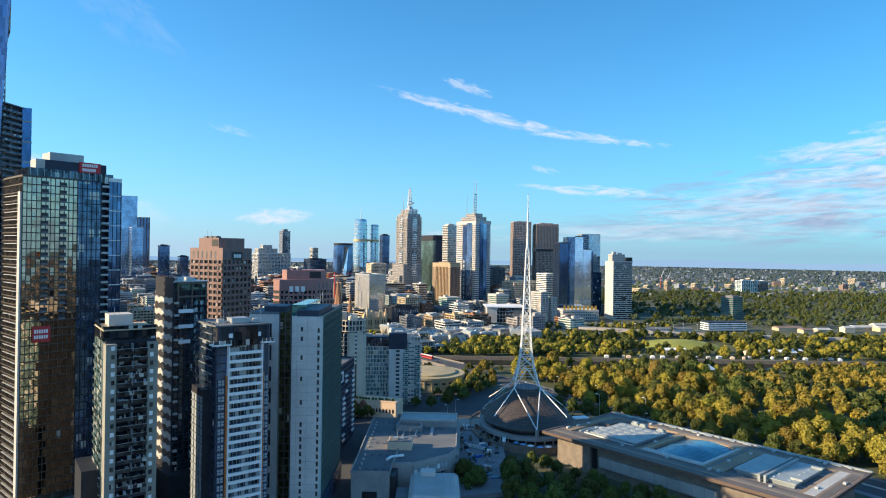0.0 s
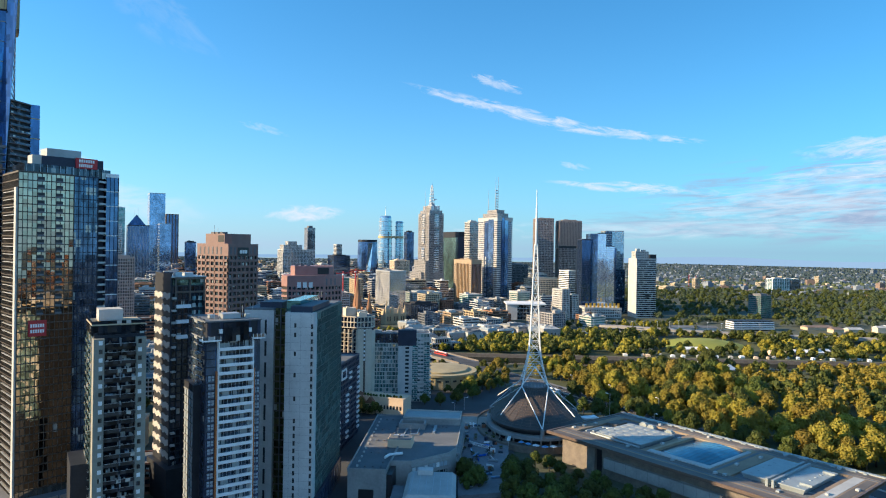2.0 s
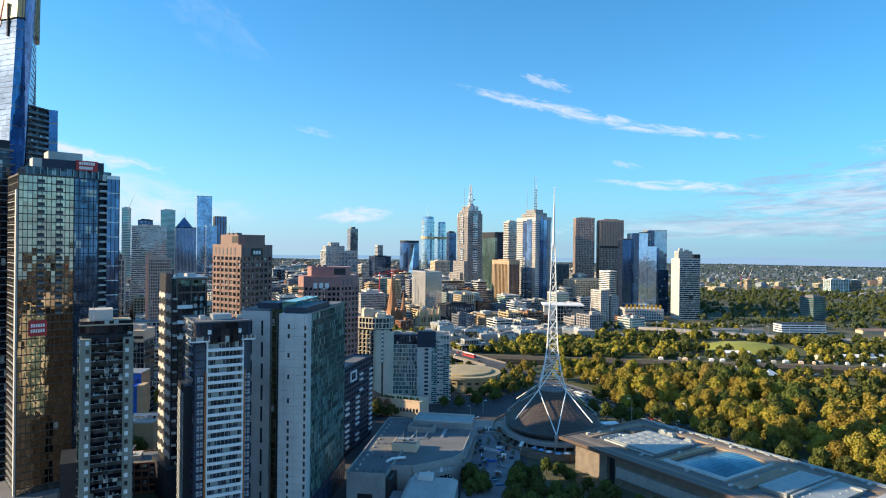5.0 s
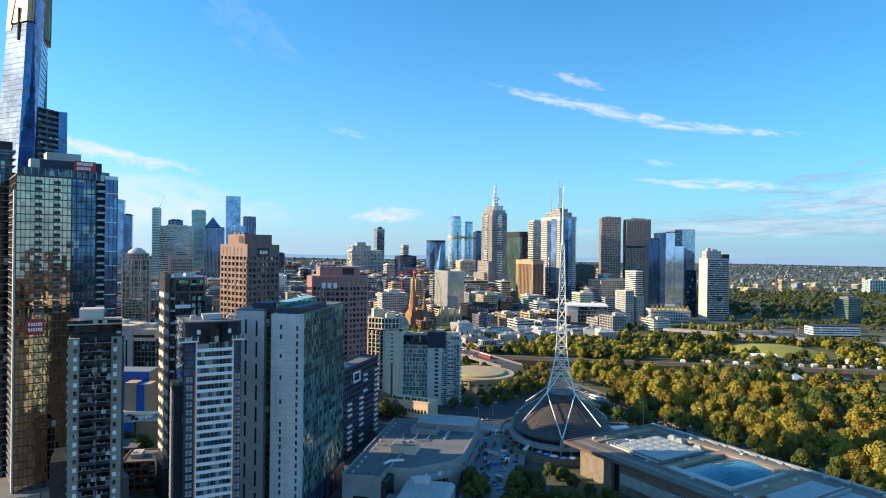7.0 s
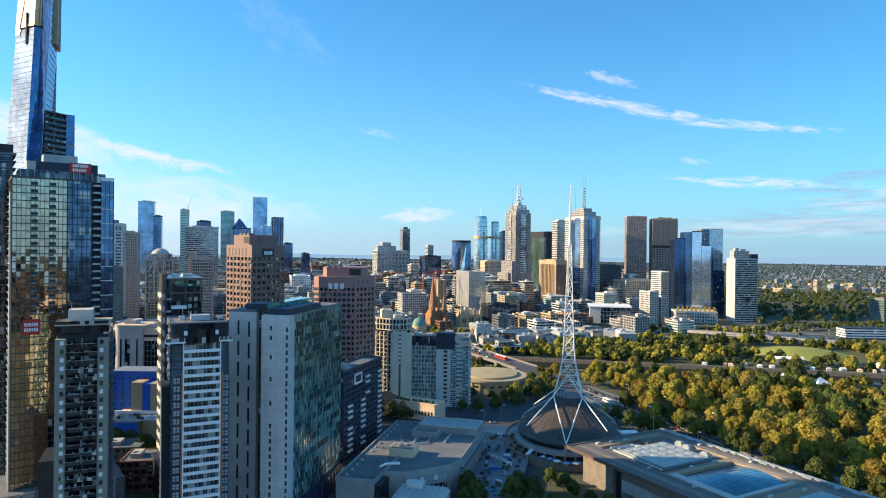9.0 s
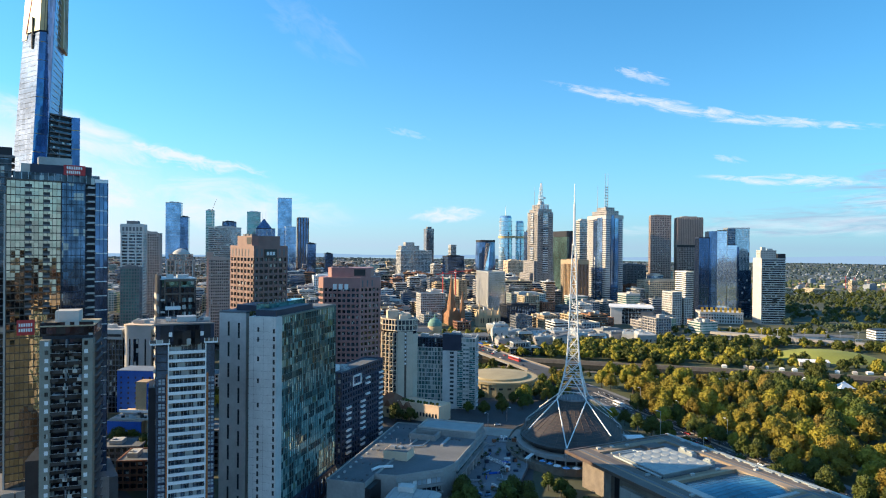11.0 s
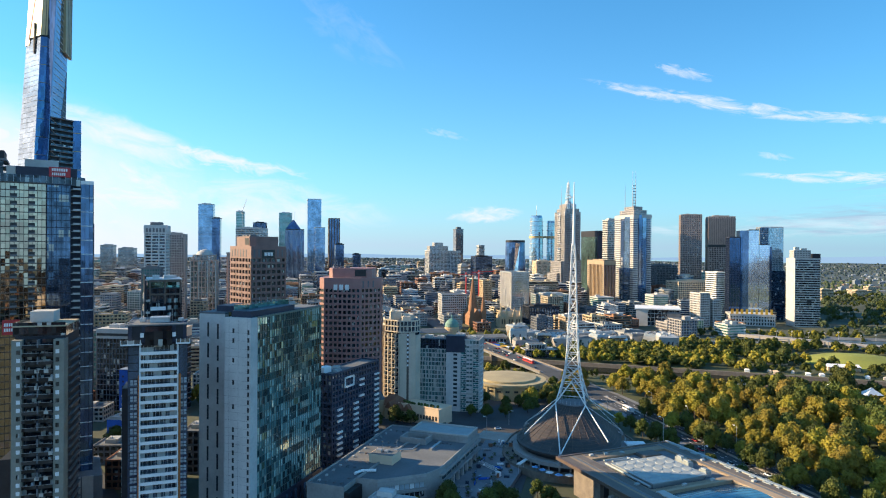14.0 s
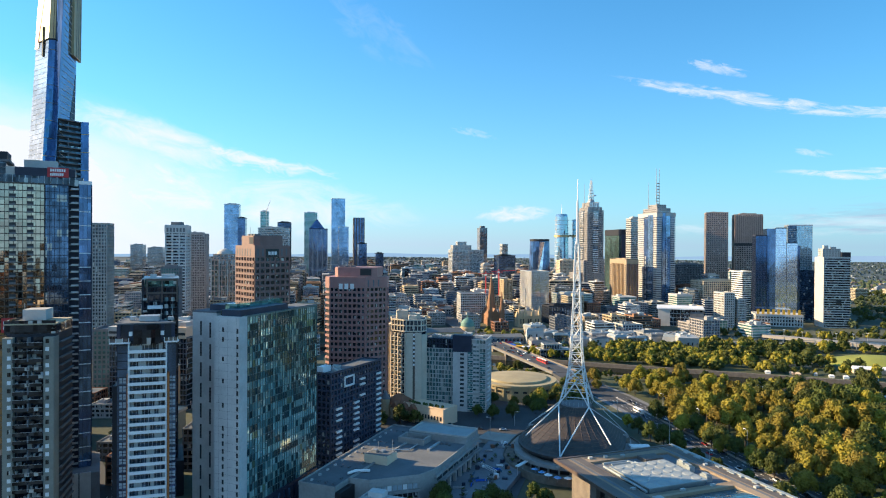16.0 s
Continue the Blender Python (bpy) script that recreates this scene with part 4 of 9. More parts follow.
    part("roof_unit", Geo().box(14, 45, 19.3, 16.5, 47.5, 20.6).box(17.5, 46, 19.3, 19.5, 49, 20.2), METAL, t)
    part("aerial", Geo().bar((22.5, 50.5, 19), (22.5, 50.5, 25), 0.09).bar((16, 48, 19), (16, 48, 24), 0.08), METAL, t)
    part("duct", Geo().bar((15, 28, 15.9), (21, 31, 15.9), 0.7, 0.7, 8).bar((15, 28, 15.9), (13.4, 24, 15.7), 0.7, 0.7, 8), WHITE, t)
    part("pipe", Geo().bar((12, 60, 15.8), (24, 66, 15.8), 0.35, 0.35, 8).bar((24, 66, 15.8), (24, 76, 15.8), 0.35, 0.35, 8), METAL, t)
    for k in range(5):
        part("roof_unit", Geo().box(30 + 2.1 * k, 82 + (k % 2), 15, 31.2 + 2.1 * k, 83.4 + (k % 2), 15.8), DARK_CONCRETE, t)
    part("duct", Geo().box(32, 70, 15, 33.5, 84, 16), METAL, t)
    for k in range(8):
        part("window", Geo().box(46.8, 48.6 + 7 * k, 9.0, 47.2, 54 + 7 * k, 11.4), G_WIN, t)
        part("opening", Geo().box(46.8, 48.6 + 7 * k, 0, 47.15, 54 + 7 * k, 7.4), NAVY, t)
        part("pillar", Geo().box(46.6, 47.2 + 7 * k, 0, 48.6, 48.4 + 7 * k, 8.4), PALE_CONCRETE, t)
    part("ledge", Geo().box(47, 45.4, 11.8, 48.6, 106, 12.8), SHADE_CONCRETE, t)
    part("ledge", Geo().box(47, 45.4, 7.6, 48.8, 106, 8.6), SHADE_CONCRETE, t)
    part("loading_door", Geo().box(4, 6.9, 0, 11, 7.3, 6), DARK, t)
    s = thing("studio_building", "small pale-roofed studio building", "building", -13.5, 282, 0, 1.0)
    part("wall", Geo().box(0, 0, 0, 23, 33, 10.5), SHADE_CONCRETE, s)
    part("roof", Geo().loft(rect(23, 33), 10.5, [(2, 2), (21, 2), (21, 31), (2, 31)], 12.4), ROOF_PALE, s)
    for k in range(6):
        part("roof_rib", Geo().box(3 + 3.2 * k, 3, 12.4, 3.3 + 3.2 * k, 30, 12.7), METAL, s)
    part("plant_room", Geo().box(5, 34 - 8, 12.4, 12, 34 - 3, 14.6), CONCRETE, s)
    part("annexe", Geo().box(-6, 6, 0, 0, 24, 8), DARK_CONCRETE, s)


low_building()

# ---------------------------------------------------------------- the near towers


def rounded_tower_glass():
    """The very tall glass tower with the gold crown."""
    t = thing("gold_crowned_tower", "very tall blue glass tower with gold crown panels", "skyscraper", -231, 333, 0, 45)
    # corners of the plan at 172 m and at 262 m: wide silver face, blue strip, dark return, blue side
    low = dict(a=(-15, 25.5), b=(-4.7, 5.6), c=(-0.9, 8.0), d=(2.4, 2.4), e=(9, 25.5), f=(-5, 39))
    high = dict(a=(-8.8, 19), b=(-0.7, 6.2), c=(2.5, 4.6), d=(6.5, -0.8), e=(10, 34), f=(-2, 36))

    def at(k, z):
        f = (z - 172) / 90
        return Vector(low[k]).lerp(Vector(high[k]), f)

    def ring(z):
        return [tuple(at(k, z)) for k in "abcdef"]

    def tube(level, z0, z1):
        """Rings of a plan that changes with height, joined storey by storey."""
        steps = max(2, round((z1 - z0) / 7))
        zs = [z0 + (z1 - z0) * i / steps for i in range(steps + 1)]
        n = len(level(z0))
        g = Geo()
        g.v = [(x, y, z) for z in zs for x, y in level(z)]
        g.f = [tuple(range(n - 1, -1, -1)), tuple(range(steps * n, (steps + 1) * n))]
        g.f += [(j * n + i, j * n + (i + 1) % n, (j + 1) * n + (i + 1) % n, (j + 1) * n + i) for j in range(steps) for i in range(n)]
        return g

    def panel(name, p, q, z0, z1, mat, out=0.15, f0=0.0, f1=1.0, g0=None, g1=None, label=""):
        """A sheet on the face from corner p to corner q, from share f0 to f1 of its width (g0 to g1 at its top)."""
        g0, g1 = f0 if g0 is None else g0, f1 if g1 is None else g1

        def level(z):
            k = (z - z0) / (z1 - z0)
            m, n = at(p, z).lerp(at(q, z), f0 + (g0 - f0) * k), at(p, z).lerp(at(q, z), f1 + (g1 - f1) * k)
            w = (at(q, z) - at(p, z)).normalized()
            o = Vector((w.y, -w.x)) * out
            return [tuple(m + o), tuple(n + o), tuple(n - o * 0.5), tuple(m - o * 0.5)]

        return part(name, tube(level, z0, z1), mat, t, label)

    def line(name, p, q, z, mat, r=0.16, f0=0.0, f1=1.0, z_end=None):
        m, n = at(p, z).lerp(at(q, z), f0), at(p, z).lerp(at(q, z), f1)
        w = (n - m).normalized()
        o = Vector((w.y, -w.x)) * 0.2
        part(name, Geo().bar((m.x + o.x, m.y + o.y, z), (n.x + o.x, n.y + o.y, z if z_end is None else z_end), r, r, 4), mat, t)

    part("shaft", tube(ring, 60, 262), G_SILVER, t, "silver-blue curtain wall")
    part("foot", Geo().prism(ring(100), 0, 60), G_DARK, t)
    panel("corner_strip", "b", "c", 60, 241, G_ROYAL, label="blue glass corner")
    panel("dark_strip", "c", "d", 60, 297, G_DEEP, label="dark blue corner strip")
    panel("side_glass", "d", "e", 120, 285, G_ROYAL, 0.15, label="blue glass side wall")
    # dark wedge that widens towards the foot of the side wall
    panel("dark_wedge", "d", "e", 176, 226, NAVY, 0.24, 0.5, 1.0, 0.97, 1.0)
    for k in range(48):
        line("floor_line", "a", "b", 98 + 3.0 * k, METAL, 0.07)
    for k in range(27):
        z = 190 + 3.6 * k
        line("floor_line", "d", "e", z, WHITE, 0.17, 0.12, 0.95)
    for k in range(14):
        line("gold_line", "b", "c", 98 + 10.5 * k, GOLD, 0.17)
    # gold crown
    part("core_top", tube(ring, 262, 297), G_DEEP, t)
    # left facet of the gold crown, its shade painted as brown
    panel("shaded_panel", "a", "b", 237, 297, BROWN_METAL, 0.3, -0.03, 0.24, -0.03, 0.95, "gold crown facet with its shade put in as brown")
    panel("crown", "a", "b", 241, 297, GOLD, 0.35, 0.24, 1.02, 0.95, 1.02, "gold crown panel")
    panel("crown", "b", "c", 241, 297, GOLD, 0.35, -0.02, 1.0, label="gold crown panel")
    panel("crown_slot", "b", "c", 241, 297, BROWN_METAL, 0.5, 0.66, 0.74)
    for p, q in (("a", "b"), ("b", "c")):
        line("crown_sill", p, q, 240.6, CHARCOAL, 0.5, 0.22 if p == "a" else 0.0, 1.0)
    m, n = at("a", 241).lerp(at("b", 241), 0.24), at("a", 297).lerp(at("b", 297), 0.95)
    part("red_line", Geo().bar((m.x - 0.35, m.y - 0.25, 241), (n.x - 0.35, n.y - 0.25, 297), 0.35, 0.35, 4), RED, t)
    m = at("a", 240).lerp(at("b", 240), 0.62)
    part("dark_post", Geo().bar((m.x - 0.5, m.y - 0.3, 231), (m.x - 0.3, m.y - 0.5, 249), 0.55, 0.55, 4), CHARCOAL, t)
    strip = [(8.3, 20), (9.8, 19.8), (12.0, 37.6), (10.4, 37.9)]
    part("crown", Geo().loft(strip, 236, [(x + 0.6, y) for x, y in strip], 297), GOLD, t, "gold crown panel")
    for f in (0.3, 0.55, 0.8):
        x, y = 9.9 + 2.2 * f, 19.8 + 17.8 * f
        part("crown_slot", Geo().loft([(x, y), (x + 0.12, y + 0.2), (x + 0.2, y + 0.9), (x, y + 0.9)], 236, [(x + 0.6, y), (x + 0.72, y + 0.2), (x + 0.8, y + 0.9), (x + 0.6, y + 0.9)], 297), BROWN_METAL, t)
    # shoulder block with balconies, square to the compass
    turn = pose(0, 0, 0, 0, 0, -45)
    part("shoulder_core", Geo().prism([(-0.4, 4.4), (-0.2, 4.2), (0.9, 18.4), (-8, 18.4)], 0, 193), CHARCOAL, t, at=turn)
    slab = Geo().prism([(-0.6, 4.2), (1.2, 4.2), (2.2, 18.6), (-1, 18.6)], 0, 0.5).mesh("balcony", DARK_CONCRETE)
    rail = Geo().prism([(1.05, 4.4), (1.2, 4.4), (2.15, 18.2), (2.0, 18.2)], 0.5, 1.4).mesh("railing", G_DARK)
    wall = Geo().prism([(-0.6, 10.2), (1.5, 10.2), (1.55, 10.7), (-1, 10.7)], 0.5, 3.1).mesh("screen", DARK_CONCRETE)
    slant = Geo().bar((1.25, 4.3, 2.9), (1.5, 7.6, 0.6), 0.16, 0.16, 4).mesh("brace", METAL)
    for k in range(30):
        b = part("balcony", slab, DARK_CONCRETE, t, at=turn @ pose(0, 0, 98 + 3.15 * k))
        part("railing", rail, G_DARK, b)
        if k % 3:
            part("screen", wall, DARK_CONCRETE, b)
        if k % 2:
            part("brace", slant, METAL, b)
    part("shoulder_glass", Geo().prism([(1.8, 18.5), (5.2, 21.2), (-3, 28), (-8, 28), (-8, 18.5)], 0, 193.8), G_ROYAL, t, "blue glass end wall", at=turn)
    for k in range(9):
        part("gold_line", Geo().prism([(1.8, 18.3), (5.3, 21.1), (5.0, 21.8), (1.6, 19)], 98 + 11 * k, 98.45 + 11 * k), GOLD, t, at=turn)
    part("shoulder_roof", Geo().prism([(-0.4, 4.0), (1.3, 4.0), (2.3, 18.6), (-8, 18.6)], 193, 193.7), DARK_CONCRETE, t, at=turn)


rounded_tower_glass()


def bronze_tower():
    t = thing("bronze_glass_tower", "tall bronze and blue glass apartment tower with a red roof sign", "skyscraper", -163.6, 253.0, 0, 49)
    facade(t, [(0, 0), (20, 0), (20, 25), (0, 25)], 0, 146, 3.15, 0.4, DARK_BRONZE, G_BRONZE, 1.65, 0.16, recess=0.25, faces=(0, 3), parapet=0.6)
    facade(t, [(20.05, 0.4), (29.4, 0.4), (29.4, 24), (20.05, 24)], 0, 146, 3.15, 0.28, NAVY, G_NIGHT, 1.9, 0.18, recess=0.25, faces=(0,), parapet=0.4)
    part("recess_wall", Geo().box(29.4, 5, 0, 33.2, 24, 146), NAVY, t)
    me = Geo().box(29.5, 2.2, 0, 33.2, 5.1, 0.22).box(30.2, 2.1, 0.22, 33.2, 2.2, 0.9).mesh("balcony", METAL)
    for k in range(46):
        part("balcony", me, METAL, t, at=pose(0, 0, 4 + 3.15 * k - 1.6))
    facade(t, [(33.2, 2.6), (38.4, 2.6), (38.4, 22), (33.2, 22)], 0, 147, 6.3, 0.35, WHITE, G_DEEP, 1.7, 0.12, NAVY, recess=0.2, parapet=1.5, faces=(0, 1))
    part("crown", Geo().prism([(2.4, 1.4), (35, 3), (35, 20), (2.4, 20)], 146, 149.9), G_DARK, t)
    part("crown", Geo().prism([(8.6, 2.2), (31.8, 2.2), (31.8, 20), (8.6, 20)], 149.9, 153.6), NAVY, t)
    for k in range(13):
        part("crown_mullion", Geo().box(3 + 2.4 * k, 1.25, 146.1, 3.18 + 2.4 * k, 1.5, 149.8), METAL, t)
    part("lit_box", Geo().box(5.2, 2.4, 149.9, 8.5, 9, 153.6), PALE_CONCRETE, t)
    part("penthouse", Geo().box(11.6, 7, 153.6, 24.5, 16, 157.4), ROOF_PALE, t)
    sign = part("roof_sign", Geo().box(20.9, 1.4, 149.6, 29.2, 2.3, 153.9), RED, t, "red sign panel")
    for z, w in ((152.1, 6.2), (150.2, 5.4)):
        for k in range(7):
            part("sign_bar", Geo().box(22 + k * w / 7, 1.25, z, 22 + (k + 0.72) * w / 7, 1.42, z + 1.25), WHITE, sign)
    nook = Geo().box(0, -0.12, 0, 2.4, 0.3, 1.9).mesh("balcony_recess", DARK)
    rail_ = Geo().box(0, -0.25, 0, 2.4, -0.13, 0.8).mesh("railing", DARK_CONCRETE)
    for k in range(18):
        for x in (6.8, 13.4):
            n_ = part("balcony_recess", nook, DARK, t, at=pose(x, 0, 89.2 + 3.15 * k))
            part("railing", rail_, DARK_CONCRETE, n_)
    banner = part("banner", Geo().box(4.0, -0.35, 80.6, 10.4, -0.05, 87), RED, t, "red banner on the glass")
    for z in (82.0, 84.2):
        for k in range(6):
            part("sign_bar", Geo().box(4.7 + k * 0.85, -0.42, z, 5.3 + k * 0.85, -0.34, z + 1.4), WHITE, banner)
    # pale strip added so the colour shows a sunlit left edge
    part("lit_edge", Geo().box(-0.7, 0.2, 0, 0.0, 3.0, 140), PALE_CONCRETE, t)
    for k in range(44):
        part("side_balcony", Geo().box(-0.7, 3, 3 + 3.15 * k, 0, 20, 3.25 + 3.15 * k), METAL, t)
    for k in range(9):
        part("podium_panel", Geo().box(-6 + 5 * k, -7.6, 0, -1.6 + 5 * k, -7.2, 17), METAL, t)
    part("podium", Geo().box(-8, -7.2, 0, 42, 24, 16.4), DARK_CONCRETE, t)


bronze_tower()


def ribbed_tower():
    t = thing("dark_balcony_tower", "dark tower with thin pale balcony edges", "apartment tower", -197.5, 265.5, 0, 49)
    facade(t, rect(16, 22), 0, 159, 3.1, 0.35, DARK_CONCRETE, G_DARK, 0, recess=1.2, parapet=1.0)
    part("crown", Geo().box(2, 3, 159, 15, 19, 164), CHARCOAL, t)


ribbed_tower()


def pillar_tower():
    t = thing("pillared_apartment_tower", "dark apartment tower with two pale concrete pillars", "apartment tower", -115.2, 224.8, 0, 36)
    part("core", Geo().box(0.4, 2.6, 0, 16.6, 24, 86), CHARCOAL, t)
    part("glazing", Geo().box(3.0, 1.9, 0, 13.6, 2.7, 85), G_DARK, t)
    for x in (0.0, 13.4):
        part("pillar", Geo().box(x, -0.2, 0, x + 3.4, 6, 85.0), OLIVE_CONCRETE, t, "olive-grey concrete pillar")
    win = Geo().box(-0.55, -0.06, 0, 0.55, 0.06, 1.5).mesh("window", G_WIN)
    frm = Geo().box(-0.6, -0.05, 0, 0.6, 0.05, 1.45).mesh("blind", WHITE)
    bal = Geo().box(3.4, -0.9, 0, 13.4, 2.6, 0.25).box(3.5, -0.9, 0.25, 8.2, -0.82, 1.2).box(8.8, -0.9, 0.25, 13.3, -0.82, 1.2).mesh("balcony", G_DARK)
    div = Geo().box(8.2, -0.8, 0, 8.7, 2.0, 3.0).mesh("screen", DARK_CONCRETE)
    rail = Geo().box(3.5, -0.97, 0, 13.3, -0.92, 0.12).mesh("handrail", METAL)
    for k in range(28):
        z = 1 + 3.0 * k
        slab = part("balcony", bal, CHARCOAL, t, at=pose(0, 0, z))
        part("handrail", rail, METAL, slab, at=pose(0, 0, 1.25))
        if k % 2:
            part("screen", div, DARK_CONCRETE, t, at=pose(0, 0, z))
        for x in (2.2, 14.7):
            pale = (k * 7 + int(x)) % 5 < 3
            part("blind" if pale else "window", frm if pale else win, WHITE, t, at=pose(x, -0.26, z + 0.9))
    part("side_wall", Geo().box(-0.3, 6, 0, 0.5, 24, 86), G_FLAT, t)
    for k in range(28):
        part("side_band", Geo().box(-0.9, 7, 1 + 3 * k, 0, 23, 1.25 + 3 * k).box(-0.9, 7, 1.25 + 3 * k, -0.82, 23, 2.1 + 3 * k), G_FLAT, t)
        part("side_band", Geo().box(16.4, 7, 1 + 3 * k, 17.6, 23, 1.45 + 3 * k), DARK_CONCRETE, t)
    part("crown", Geo().box(-0.5, 3, 86, 16.8, 23, 89.4), G_DARK, t)
    part("roof", Geo().box(-0.5, 2.4, 89.4, 16.8, 23.6, 89.9), TAN, t)
    part("roof_rail", Geo().box(-0.4, 2.5, 89.9, 16.7, 2.6, 91.0).box(-0.4, 2.6, 89.9, -0.3, 23.5, 91.0), G_DARK, t)
    goods = random.Random(41)
    for k in range(28):
        g = Geo()
        for q in range(4):
            x = goods.uniform(3.8, 12.6)
            g.box(x, goods.uniform(0.2, 1.2), 1.3 + 3 * k, x + goods.uniform(0.3, 1.1), 1.7, 1.9 + 3 * k + goods.uniform(0, 1.2))
        part("balcony_furniture", g, goods.choice((PALE_CONCRETE, BROWN_METAL, METAL, SKY_GREY)), t)
    part("plant_room", Geo().box(2.6, 12, 90.1, 10.5, 21, 94.2), PALE_CONCRETE, t)
    part("aerial", Geo().bar((4, 10, 90), (4, 10, 97), 0.08), METAL, t)
    part("annexe", Geo().box(-6, 8, 0, -0.2, 26, 40), CHARCOAL, t)


pillar_tower()


def zigzag_tower():
    t = thing("zigzag_striped_tower", "tall dark tower with cream zigzag stripes on one side", "apartment tower", -121.8, 295.8, 0, 44.5)
    facade(t, rect(15.5, 21), 0, 99, 3.3, 0.5, CHARCOAL, G_DARK, 2.6, 0.4, recess=0.4, faces=(0, 1), parapet=0.5)
    part("side_wall", Geo().box(-0.5, 0, 0, 0.2, 21, 105), CHARCOAL, t)
    # cream bands that step up and down across the wall
    z, k = 20.0, 0
    while z < 98:
        g = Geo()
        for i in range(14):
            up = (0.0, 0.55, 0.9, 0.45)[(i + 2 * k) % 4]
            g.box(-0.85, 0.3 + 1.46 * i, z + up, -0.45, 0.3 + 1.46 * (i + 1), z + 2.6 + up * 0.8)
        part("stripe", g, PALE_CONCRETE, t, "cream stepped stripe")
        part("balcony", Geo().box(0, -1.5, z + 0.4, 1.8, 0, z + 1.3), PALE_CONCRETE, t)
        z, k = z + 5.6, k + 1
    for k, x1 in enumerate((8.6, 8.6, 7.2)):
        part("balcony", Geo().box(2.0, -1.2, 89 - 7 * k, x1, 0, 90.6 - 7 * k), WHITE, t)
    win_ = Geo().box(-0.8, -0.12, 0, 0.8, 0.1, 1.9).mesh("window", G_FLAT)
    for k in range(9):
        for x in (10.2, 13.0):
            part("window", win_, G_FLAT, t, at=pose(x, -0.02, 66 + 3.3 * k))
    part("crown_frame", Geo().box(1.5, -0.4, 92, 2.1, 0.1, 103).box(8, -0.4, 92, 8.6, 0.1, 103).box(14.6, -0.4, 92, 15.2, 0.1, 103).box(1.5, -0.45, 102.2, 15.3, 0.1, 103.2).box(1.5, -0.45, 96, 15.3, 0.1, 96.8), BROWN_METAL, t)
    part("crown", Geo().box(0.8, 0.5, 99, 15.4, 20, 103), G_GREEN, t)
    part("roof", Geo().box(-0.4, -0.2, 103, 15.8, 21, 103.6), METAL, t)
    for x, y, w, d, h in ((3, 4, 3, 3, 1.6), (8, 6, 4, 5, 1.4), (12, 12, 2, 4, 1.2)):
        part("roof_unit", Geo().box(x, y, 103.6, x + w, y + d, 103.6 + h), METAL, t)
    part("podium", Geo().box(-3, -5, 0, 18, 22, 17), CHARCOAL, t)


zigzag_tower()


